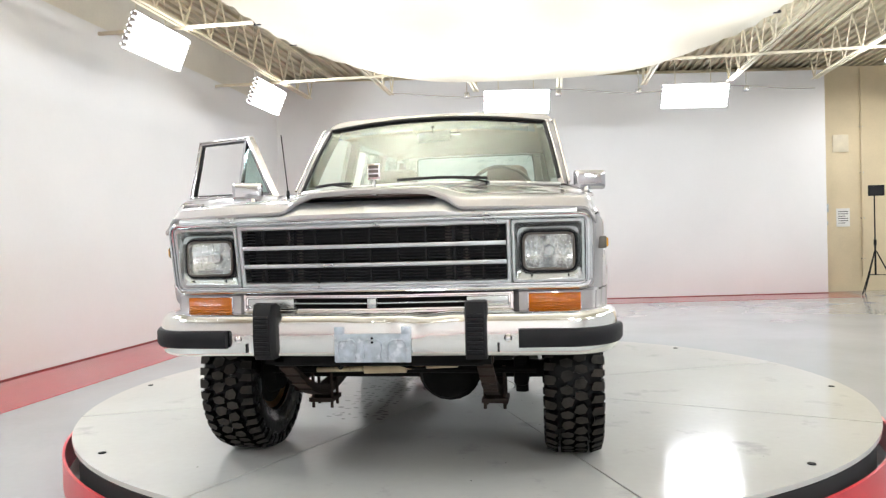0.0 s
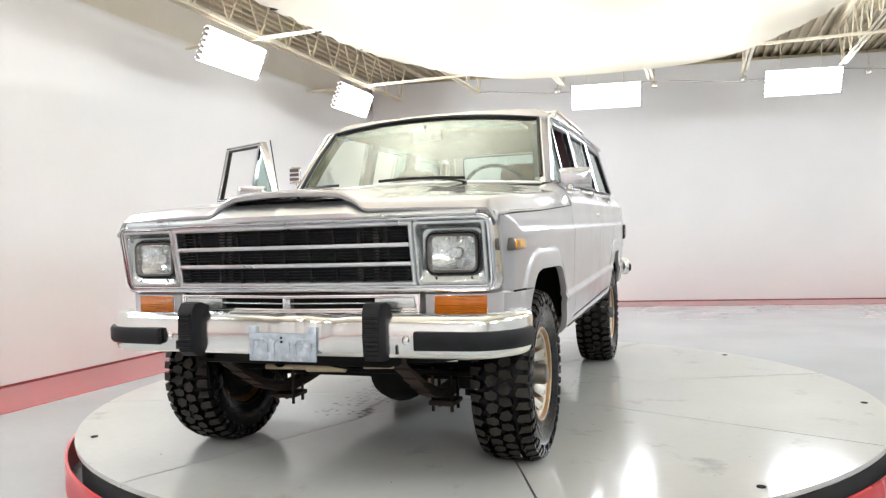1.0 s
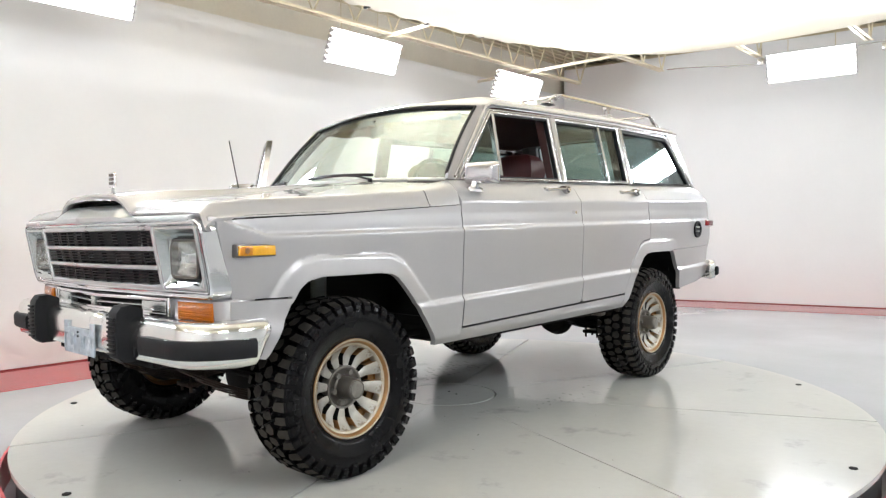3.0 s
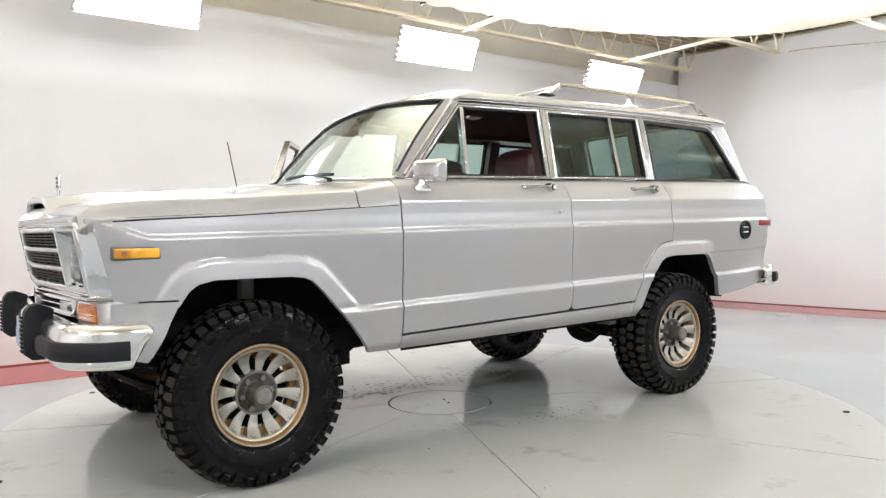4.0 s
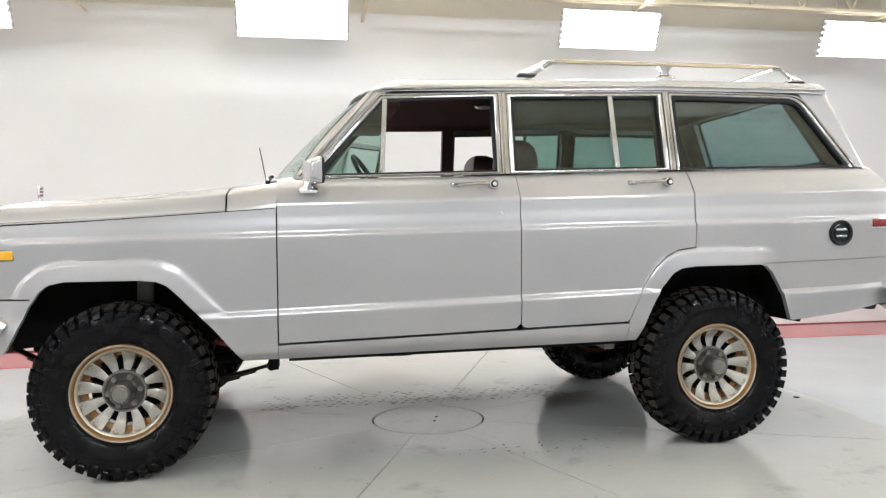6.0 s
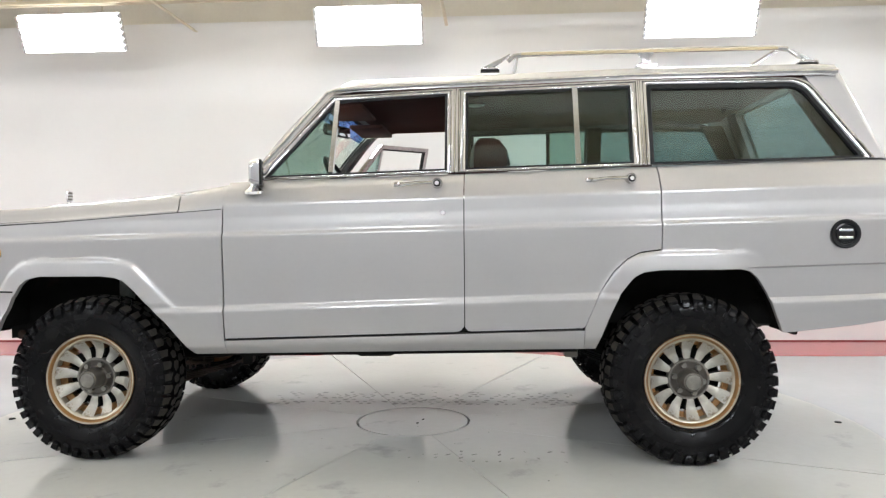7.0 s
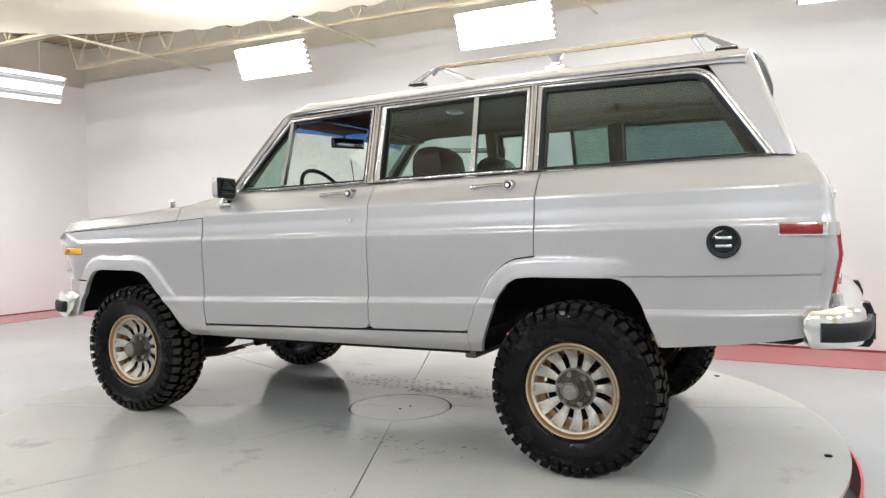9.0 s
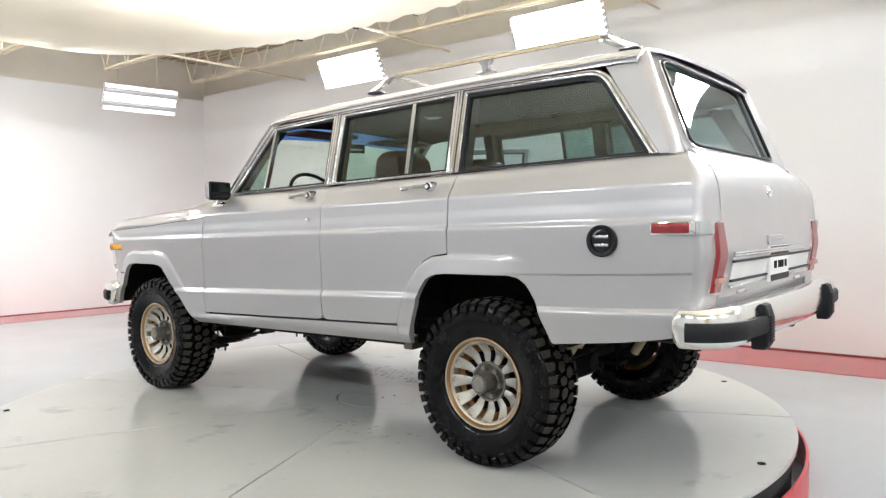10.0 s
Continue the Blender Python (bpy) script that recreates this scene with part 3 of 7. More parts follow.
for x, y, r in [(0.88, 0.83, 0.010), (1.12, 1.02, 0.007), (1.02, 0.62, 0.006), (1.45, 1.9, 0.006), (1.1, 2.1, 0.007), (0.62, 0.42, 0.008), (-0.9, -0.4, 0.008), (0.35, -0.5, 0.006), (1.6, 0.9, 0.005), (0.5, 1.0, 0.006)] + [(rng.uniform(-1.5, 1.9), rng.uniform(-0.6, 3.4), rng.uniform(0.002, 0.005)) for _ in range(60)]:
    patch(x, y, r, 0.7, rng.uniform(0, 3))
tagged(link("floor_specks", bm, M_SEAM), "small dark specks scattered on the turntable", "dirt", kind="stuff")


# ---- along the tan wall: pipe, boxes, sheet, a screen on a stand ----
def block_y(x):
    return FAR_A.y + (FAR_B.y - FAR_A.y) * (x - FAR_A.x) / (FAR_B.x - FAR_A.x) + 0.30


t = thing("wall_conduit", "tan painted conduit pipe running up the block wall", "pipe", at=(6.80, block_y(6.80) - 0.03, 0))
bm = B()
tube(bm, [(0, 0, FLOOR_Z + 0.3), (0, 0, 1.5), (0, 0, 2.6), (0, 0, 3.6), (0.0, 0, 4.15)], 0.020, 8)
part("pipe", bm, M_TAN, t)
for z in (0.4, 1.2, 2.1, 3.0):
    bm = B()
    box(bm, -0.035, 0.035, 0.0, 0.03, z - 0.012, z + 0.012, 0.003)
    part("strap", bm, M_REFL, t)
for x, z, w, h in ((6.04, 1.415, 0.17, 0.17), (6.04, 1.12, 0.14, 0.09)):
    t = thing("switch_box", "small grey electrical switch box on the tan wall", "switch box", "switch boxes", at=(x, block_y(x) + 0.01, z))
    bm = B()
    box(bm, -w / 2, w / 2, -0.06, 0.0, -h / 2, h / 2, 0.006)
    part("case", bm, M_GALV, t)
    bm = B()
    box(bm, -0.02, 0.02, -0.068, -0.06, -0.02, 0.02, 0.003)
    part("switch", bm, M_BLACK, t)
t = thing("paper_notice", "white paper sheet pinned to the tan wall", "paper", at=(6.415, block_y(6.415), 1.22))
bm = B()
box(bm, -0.125, 0.125, -0.030, -0.026, -0.18, 0.18)
part("sheet", bm, M_PAPER, t)
bm = B()
for k in range(6):
    box(bm, -0.09, 0.09 - 0.05 * (k % 3 == 2), -0.0325, -0.030, 0.11 - k * 0.045, 0.122 - k * 0.045)
tagged(part("print_bars", bm, M_FRAME, t), kind="stuff")
t = thing("cover_plate", "painted-over square cover plate on the tan wall", "plate", at=(6.39, block_y(6.39), 2.68))
bm = B()
box(bm, -0.15, 0.15, -0.035, -0.012, -0.17, 0.17, 0.006)
part("plate", bm, M_STEEL, t)
# tripod stand with a small screen
t = thing("tripod_stand", "black tripod stand carrying a small screen", "tripod", at=(6.72, 11.28, FLOOR_Z))
bm = B()
rod(bm, (0, 0, 0.35), (0, 0, 1.0), 0.017, seg=10)
rod(bm, (0, 0, 1.0), (0, 0, 1.84), 0.012, seg=10)
part("pole", bm, M_BLACK, t)
bm = B()
rod(bm, (0, 0, 0.92), (0, 0, 1.02), 0.026, seg=12)
part("collar", bm, M_BLACK, t)
for i in range(3):
    a = radians(95 + 120 * i)
    bm = B()
    tube(bm, [(0.02 * math.cos(a), 0.02 * math.sin(a), 0.80), (0.22 * math.cos(a), 0.22 * math.sin(a), 0.36), (0.40 * math.cos(a), 0.40 * math.sin(a), 0.012)], 0.012, 6)
    part("leg", bm, M_BLACK, t)
    bm = B()
    rod(bm, (0, 0, 0.36), (0.22 * math.cos(a), 0.22 * math.sin(a), 0.36), 0.007, seg=6)
    part("brace", bm, M_BLACK, t)
t2 = thing("small_screen", "small black screen mounted on the tripod stand", "screen", at=(6.75, 11.28, FLOOR_Z + 1.94))
bm = B()
box(bm, -0.14, 0.14, -0.03, 0.01, -0.10, 0.10, 0.008)
part("case", bm, M_BLACK, t2)
bm = B()
box(bm, -0.125, 0.125, -0.034, -0.03, -0.085, 0.085)
part("display", bm, M_DARKMIRROR, t2)
t = thing("wall_cable", "thin cable slung along the far wall above the lamps", "cable")
bm = B()
tube(bm, [(-2.2 + 0.25 * i, 9.62 + 0.038 * i, 3.63 + 0.05 * math.cos(i * 0.52)) for i in range(32)], 0.009, 6)
part("lead", bm, M_REFL, t)
for x in (-0.75, 0.9, 2.35, 4.3):
    y = 9.62 + 0.152 * (x + 2.2)
    bm = B()
    rod(bm, (x, y, 3.60), (x, y, DECK_Z + 0.02), 0.010, seg=8)
    box(bm, x - 0.05, x + 0.05, y - 0.05, y + 0.05, 3.56, 3.66, 0.012)
    part("junction_box", bm, M_REFL, t)


# ---- the wagon ----
# x: across (+ on the driver's side), y: towards the tail, front hub at y = 0, rear hub at y = 2.76
car = thing("estate_wagon", "silver four-door off-road estate wagon with lifted suspension, one front door open", "car")

# body side: height at y = 0.65, rise per metre, half width
SIDE = [(0.500, 0.014, 0.884), (0.535, 0.020, 0.918), (0.575, 0.028, 0.930), (0.674, 0.031, 0.9435), (0.695, 0.031, 0.9465), (0.702, 0.031, 0.946),
        (0.725, 0.031, 0.9335), (0.790, 0.027, 0.9370), (0.816, 0.027, 0.9385), (0.824, 0.027, 0.939), (1.036, 0.018, 0.9500), (1.043, 0.018, 0.949), (1.056, 0.018, 0.940),
        (1.086, 0.019, 0.9385), (1.12, 0.020, 0.934), (1.178, 0.021, 0.9322), (1.187, 0.020, 0.9285), (1.225, 0.018, 0.905), (1.252, 0.021, 0.884), (1.277, 0.024, 0.853), (1.287, 0.025, 0.832)]
F_ARCH = [(-0.445, 0.555), (-0.40, 0.63), (-0.335, 0.765), (-0.30, 0.82), (-0.265, 0.847), (-0.20, 0.862), (0.10, 0.862), (0.165, 0.855), (0.205, 0.838), (0.25, 0.795), (0.39, 0.645), (0.505, 0.500)]
R_ARCH = [(2.33, 0.53), (2.38, 0.66), (2.43, 0.775), (2.485, 0.845), (2.53, 0.868), (2.60, 0.876), (2.94, 0.878), (2.985, 0.868), (3.02, 0.84), (3.06, 0.775), (3.12, 0.63), (3.135, 0.595)]
RDOOR_CUT = [(2.275, 0.615), (2.30, 0.68), (2.345, 0.785), (2.40, 0.868), (2.46, 0.925), (2.515, 0.953), (2.61, 0.965)]


def side_z(i, y):
    z = SIDE[i][0] + SIDE[i][1] * (y - 0.65)
    # the lower crease runs lower behind the rear arch
    return z - (0.047 if i == 6 else 0.043) * min(max((y - 2.35) / 0.6, 0.0), 1.0) if 3 <= i <= 6 else z


def near_arch(y, z, arch):
    best = 9.0
    for (ya, za), (yb, zb) in zip(arch, arch[1:]):
        dy, dz = yb - ya, zb - za
        t = min(max(((y - ya) * dy + (z - za) * dz) / (dy * dy + dz * dz), 0), 1)
        best = min(best, math.hypot(y - ya - t * dy, z - za - t * dz))
    return best


def half_width(z, y):
    zs = [side_z(i, y) for i in range(len(SIDE))]
    x = SIDE[0][2] if z <= zs[0] else SIDE[-1][2]
    for i in range(len(zs) - 1):
        if zs[i] <= z <= zs[i + 1]:
            t = (z - zs[i]) / (zs[i + 1] - zs[i])
            x = SIDE[i][2] + (SIDE[i + 1][2] - SIDE[i][2]) * t
    if y < 0.4:
        x -= 0.050 * ((0.4 - y) / 1.05) ** 1.6
    if y < -0.50:
        x -= 0.035 * ((-0.50 - y) / 0.15) ** 2
    if y > 2.9:
        za, zb = 0.816 + 0.027 * (y - 0.65), 0.824 + 0.027 * (y - 0.65)
        x -= 0.009 * min((y - 2.9) / 0.12, 1) * min(max((zb - z) / (zb - za), 0), 1)
    if y > 3.2:
        x -= 0.055 * ((y - 3.2) / 0.6) ** 2.2
    if y < -0.36 and z > 1.0:
        # the upper crease turns up to the hood's corner
        yd = -0.40 - 0.20 * (z - side_z(10, y)) / 0.07
        t = min(max((yd + 0.012 - y) / 0.024, 0), 1)
        x = max(x, x + t * t * (3 - 2 * t) * (SIDE[10][2] - 0.050 * ((0.4 - y) / 1.05) ** 1.6 - (0.035 * ((-0.50 - y) / 0.15) ** 2 if y < -0.50 else 0.0) - x))
    for arch in (F_ARCH, R_ARCH):
        if arch[0][0] - 0.15 < y < arch[-1][0] + 0.15:
            d = near_arch(y, z, arch)
            fade = 1.0 if arch is F_ARCH else 1 - min(max((y - 2.88) / 0.16, 0), 1)
            low = side_z(4, y)
            fade *= min(max((z - low + 0.02) / 0.07, 0), 1) if arch[3][0] < y and arch is F_ARCH or arch is R_ARCH else 1.0
            x += fade * (0.008 * min(max((0.084 - d) / 0.012, 0), 1) + 0.014 * min(max((0.084 - d) / 0.08, 0), 1))
    return x


def skin(s, y0, y1, zb, zt, step=0.02, extra=()):
    """One pressed side panel between two curves, its edges hemmed inwards. s: +1 driver's side, -1 the other."""
    n = max(int((y1 - y0) / step), 2)
    ys = sorted({round(y0 + (y1 - y0) * i / n, 5) for i in range(n + 1)} | {y for y in extra if y0 < y < y1})
    bm, cols = B(), []
    for y in ys:
        lo, hi = zb(y), zt(y)
        levels = []
        for i in range(len(SIDE)):
            levels.append(side_z(i, y))
            if i + 1 < len(SIDE):
                gap = side_z(i + 1, y) - levels[-1]
                k = int((SIDE[i + 1][0] - SIDE[i][0]) / 0.011) + (4 if i == 6 else 0)
                a = levels[-1]
                levels += [a + gap * j / (k + 1) for j in range(1, k + 1)]
        col = []
        for z in levels:
            z = min(max(z, lo), hi)
            col.append((s * half_width(z, y), y, z))
        cols.append(col)
    m = max(len(c) for c in cols)
    for c in cols:
        while len(c) < m:
            c.append(c[-1])
    vs = [[bm.verts.new(p) for p in c] for c in cols]
    for a, b in zip(vs, vs[1:]):
        for k in range(m - 1):
            bm.faces.new((a[k], a[k + 1], b[k + 1], b[k]))
    bmesh.ops.remove_doubles(bm, verts=bm.verts, dist=0.0015)
    bmesh.ops.dissolve_degenerate(bm, edges=bm.edges, dist=0.0005)
    edges = [e for e in bm.edges if e.is_boundary]
    g = bmesh.ops.extrude_edge_only(bm, edges=edges)
    bmesh.ops.translate(bm, verts=[v for v in g["geom"] if isinstance(v, bmesh.types.BMVert)], vec=(-s * 0.028, 0, 0))
    return bm


def hood_line(y):
    return along([(-0.66, 1.082), (-0.54, 1.092), (-0.13, 1.112), (0.45, 1.150), (0.66, 1.164)], y)


def sill(y):
    return side_z(len(SIDE) - 1, y)


def fender_bottom(y):
    if y < -0.335:
        return 0.793
    return along(F_ARCH, y) if y < 0.505 else side_z(0, y)


def fender_top(y):
    return hood_line(y) - 0.004


GLASS_X = lambda z: 0.829 - (z - 1.33) * 0.228       # side window plane


def tuck(y):
    """How far the cabin's sides draw in towards the windscreen."""
    return 0.034 * (max(0.0, 1.60 - y) / 0.85) ** 1.3


def ring(bm, outer, inner, s, x_of, thick, proud=0.0):
    """A crowned window surround between two outlines of (y, z)."""
    n = len(outer)
    lay = []
    for t, dx in ((0.0, -0.004), (0.05, 0.80), (0.16, 1.0), (0.30, 0.95), (0.36, 0.10), (0.44, 0.10), (0.50, 0.80), (0.62, 0.90), (0.82, 0.65), (0.92, 0.3), (1.0, -0.004)):
        dx = proud * dx if dx > 0 else dx
        pts = [(a[0] + (b[0] - a[0]) * t, a[1] + (b[1] - a[1]) * t) for a, b in zip(outer, inner)]
        lay.append([bm.verts.new((s * (x_of(z) + dx - tuck(y)), y, z)) for y, z in pts])
    for pts in (inner, outer):
        lay.append([bm.verts.new((s * (x_of(z) - thick - tuck(y)), y, z)) for y, z in pts])
    for a, b in zip(lay, lay[1:] + lay[:1]):
        for k in range(n):
            bm.faces.new((a[k], a[(k + 1) % n], b[(k + 1) % n], b[k]))


def sheet(bm, pts, s, x_of, thick):
    """A flat panel of that outline on the side window plane."""
    a = [bm.verts.new((s * (x_of(z) - tuck(y)), y, z)) for y, z in pts]
    b = [bm.verts.new((s * (x_of(z) - thick - tuck(y)), y, z)) for y, z in pts]
    n = len(pts)
    bm.faces.new(a)
    bm.faces.new(b[::-1])
    for k in range(n):
        bm.faces.new((a[k], b[k], b[(k + 1) % n], a[(k + 1) % n]))


def rounded(pts, r, n=4):
    """Rounds the corners of an outline."""
    out = []
    for i, p in enumerate(pts):
        p, a, b = Vector(p), Vector(pts[i - 1]), Vector(pts[(i + 1) % len(pts)])
        ra = min(r, (a - p).length * 0.45)
        rb = min(r, (b - p).length * 0.45)
        pa, pb = p + (a - p).normalized() * ra, p + (b - p).normalized() * rb
        for k in range(n + 1):
            t = k / n
            q = pa * (1 - t) ** 2 + p * (2 * t * (1 - t)) + pb * t * t
            out.append((q.x, q.y))
    return out


def rounded_at(pts, radii, n=5):
    """Rounds each corner of an outline by its own radius."""
    out = []
    for i, r in enumerate(radii):
        p, a, b = Vector(pts[i]), Vector(pts[i - 1]), Vector(pts[(i + 1) % len(pts)])
        pa, pb = p + (a - p).normalized() * r, p + (b - p).normalized() * r
        out += [tuple(pa * (1 - k / n) ** 2 + p * (2 * k / n * (1 - k / n)) + pb * (k / n) ** 2) for k in range(n + 1)]
    return out


def inset(pts, ds):
    """Moves each side of a convex outline inwards by its own distance."""
    n = len(pts)
    cen = sum((Vector(p) for p in pts), Vector((0, 0))) / n
    lines = []
    for i in range(n):
        a, b = Vector(pts[i]), Vector(pts[(i + 1) % n])
        d = (b - a).normalized()
        nr = Vector((-d.y, d.x))
        if nr.dot(cen - a) < 0:
            nr = -nr
        lines.append((a + nr * ds[i], d))
    out = []
    for i in range(n):
        (p, d), (q, e) = lines[i - 1], lines[i]
        den = d.x * e.y - d.y * e.x
        t = ((q.x - p.x) * e.y - (q.y - p.y) * e.x) / den
        out.append(tuple(p + d * t))
    return out


def rect(x0, x1, z0, z1):
    return [(x0, z0), (x1, z0), (x1, z1), (x0, z1)]


# outlines of the side windows: sides in order sill, front, top, rear
W_FRONT = [(1.7005, sill(1.69) + 0.006), (0.760, sill(0.76) + 0.006), (1.122, 1.700), (1.7035, 1.722)]
W_REAR = [(2.5505, sill(2.55) + 0.006), (1.7035, sill(1.7) + 0.006), (1.7065, 1.722), (2.5485, 1.745)]
W_QUART = [(3.565, sill(3.5) + 0.004), (2.5535, sill(2.56) + 0.006), (2.5515, 1.745), (3.300, 1.742)]


def bar(bm, s, a, b, w, x_of, thick, proud):
    """A straight strip on the side window plane from a to b, given as (y, z)."""
    a, b = Vector(a), Vector(b)
    d = (b - a).normalized()
    nr = Vector((-d.y, d.x)) * w / 2
    ring_pts = [a + nr, b + nr, b - nr, a - nr]
    o = [bm.verts.new((s * (x_of(p.y) + proud - tuck(p.x)), p.x, p.y)) for p in ring_pts]
    i = [bm.verts.new((s * (x_of(p.y) - thick - tuck(p.x)), p.x, p.y)) for p in ring_pts]
    bm.faces.new(o)
    bm.faces.new(i[::-1])
    for k in range(4):
        bm.faces.new((o[k], i[k], i[(k + 1) % 4], o[(k + 1) % 4]))


def handle(s, y, z, parent):
    """Chrome pull handle with a push button at its rear end."""
    x = half_width(z, y)
    bm = B()
    tube(bm, [(s * (x - 0.005), y - 0.150, z - 0.006), (s * (x + 0.018), y - 0.136, z - 0.005), (s * (x + 0.030), y - 0.095, z - 0.001), (s * (x + 0.034), y - 0.04, z + 0.002), (s * (x + 0.032), y + 0.005, z + 0.002), (s * (x + 0.024), y + 0.02, z + 0.001)], 0.0062, 8, 1.25)
    box(bm, *sorted((s * (x - 0.012), s * (x + 0.010))), y - 0.168, y - 0.122, z - 0.015, z + 0.007, 0.005)
    h = part("door_handle", bm, M_WINCHROME, parent, "chrome pull handle")
    bm = B()
    rod(bm, (s * (x - 0.012), y + 0.028, z - 0.002), (s * (x + 0.030), y + 0.028, z), 0.026, 0.023, 18)
    rod(bm, (s * (x + 0.030), y + 0.028, z), (s * (x + 0.036), y + 0.028, z), 0.023, 0.019, 18)
    part("button_housing", bm, M_WINCHROME, parent)
    bm = B()
    rod(bm, (s * (x + 0.030), y + 0.028, z), (s * (x + 0.0375), y + 0.028, z), 0.0165, seg=16)
    part("button_ring", bm, M_BLACK, parent, "dark ring round the push button")
    bm = B()
    rod(bm, (s * (x + 0.034), y + 0.028, z), (s * (x + 0.044), y + 0.028, z), 0.0115, 0.0095, 14)
    part("push_button", bm, M_CHROME, parent)


def front_door(s):
    """The door as a part with its frame, panes, handle and mirror under it."""
    d = part("door", skin(s, 0.661, 1.7455, lambda y: side_z(2, y) + (0.022 * max(0, (y - 1.705) / 0.04) ** 3), sill), M_PAINT, car, "silver front door with chrome window frame")
    inner = inset(W_FRONT, (0.014, 0.034, 0.028, 0.036))
    bm = B()
    ring(bm, W_FRONT, inner, s, GLASS_X, 0.03, 0.011)
    part("window_frame", bm, M_WINCHROME, d, "chrome window frame", 60)
    bm = B()
    ring(bm, inset(W_FRONT, (0.012, 0.026, 0.020, 0.028)), inset(W_FRONT, (0.022, 0.042, 0.036, 0.044)), s, GLASS_X, 0.022, 0.0005)
    part("window_seal", bm, M_BLACK, d)
    bm = B()
    bar(bm, s, (1.128, inner[0][1]), (1.150, 1.675), 0.022, GLASS_X, 0.02, 0.007)
    part("vent_bar", bm, M_SATIN, d)
    bm = B()
    sheet(bm, [(1.128, inner[1][1]), inner[1], inner[2], (1.148, inner[2][1] + 0.002)], s, lambda z: GLASS_X(z) - 0.008, 0.004)
    part("vent_pane", bm, M_GLASS, d, "green-tinted quarter light")
    bm = B()
    # inner card of the door
    xs = sorted((s * 0.76, s * 0.82))
    box(bm, xs[0], xs[1], 0.72, 1.70, 0.63, 1.265, 0.02)
    part("door_card", bm, M_TRIMBROWN, d, "burgundy inner door panel")
    handle(s, 1.60, 1.268, d)
    bm = B()
    rod(bm, (s * 0.93, 1.655, 1.135), (s * 0.955, 1.655, 1.135), 0.011, 0.009, 12)
    part("door_lock", bm, M_CHROME, d)
    # square chrome mirror on a stalk
    mx = 0.940
    shift = Matrix.Translation((0, 0.0, -0.011))
    if s < 0:
        # knocked round on its stalk
        shift = Matrix.Translation((s * 0.918, 0.845, -0.016)) @ Matrix.Rotation(radians(-21), 4, "Z") @ Matrix.Translation((-s * 0.918, -0.790, 0))
    toe = shift @ Matrix.Translation((s * 0.94, 0.785, 0)) @ Matrix.Rotation(radians(15 * s), 4, "Z") @ Matrix.Translation((-s * 0.94, -0.785, 0))

    def shell(y, hw, hz, r, zc=1.333):
        return [(s * (mx + a), y, zc + c) for a, c in rounded(rect(-hw * 1.05, hw * 1.05, -hz, hz), r, 4)]
    bm = B()
    loft(bm, [shell(0.786, 0.062, 0.036, 0.02), shell(0.789, 0.072, 0.043, 0.022), shell(0.799, 0.081, 0.051, 0.022), shell(0.819, 0.086, 0.055, 0.018), shell(0.832, 0.087, 0.056, 0.016)])
    bmesh.ops.transform(bm, verts=bm.verts, matrix=toe)
    mir = part("door_mirror", bm, M_SATIN, d, "chrome box mirror on a stalk", 40)
    bm = B()
    loft(bm, [shell(0.8325, 0.087, 0.056, 0.016), shell(0.842, 0.086, 0.055, 0.016), shell(0.844, 0.080, 0.049, 0.014)])
    bmesh.ops.transform(bm, verts=bm.verts, matrix=toe)
    part("mirror_rim", bm, M_BLACK, mir, "black rim round the mirror glass")
    bm = B()
    loft(bm, [shell(0.8445, 0.078, 0.047, 0.013), shell(0.847, 0.078, 0.047, 0.013)])
    bmesh.ops.transform(bm, verts=bm.verts, matrix=toe)
    part("mirror_pane", bm, M_GLOSSBLACK, mir, "dark mirror glass")
    bm = B()
    revolve(bm, [(1.226, 0.001), (1.226, 0.044), (1.229, 0.048), (1.240, 0.047), (1.247, 0.036), (1.254, 0.023), (1.264, 0.017), (1.290, 0.016), (1.290, 0.001)], 28, "x")
    bmesh.ops.transform(bm, verts=bm.verts, matrix=Matrix.Translation((s * 0.900, 0.795, 1.241)) @ Matrix.Rotation(radians(7 * s), 4, "Y") @ Matrix.Rotation(radians(-90), 4, "Y") @ Matrix.Translation((-1.226, 0, 0)))
    bmesh.ops.transform(bm, verts=bm.verts, matrix=shift)
    part("stalk", bm, M_CHROME, mir)
    return d


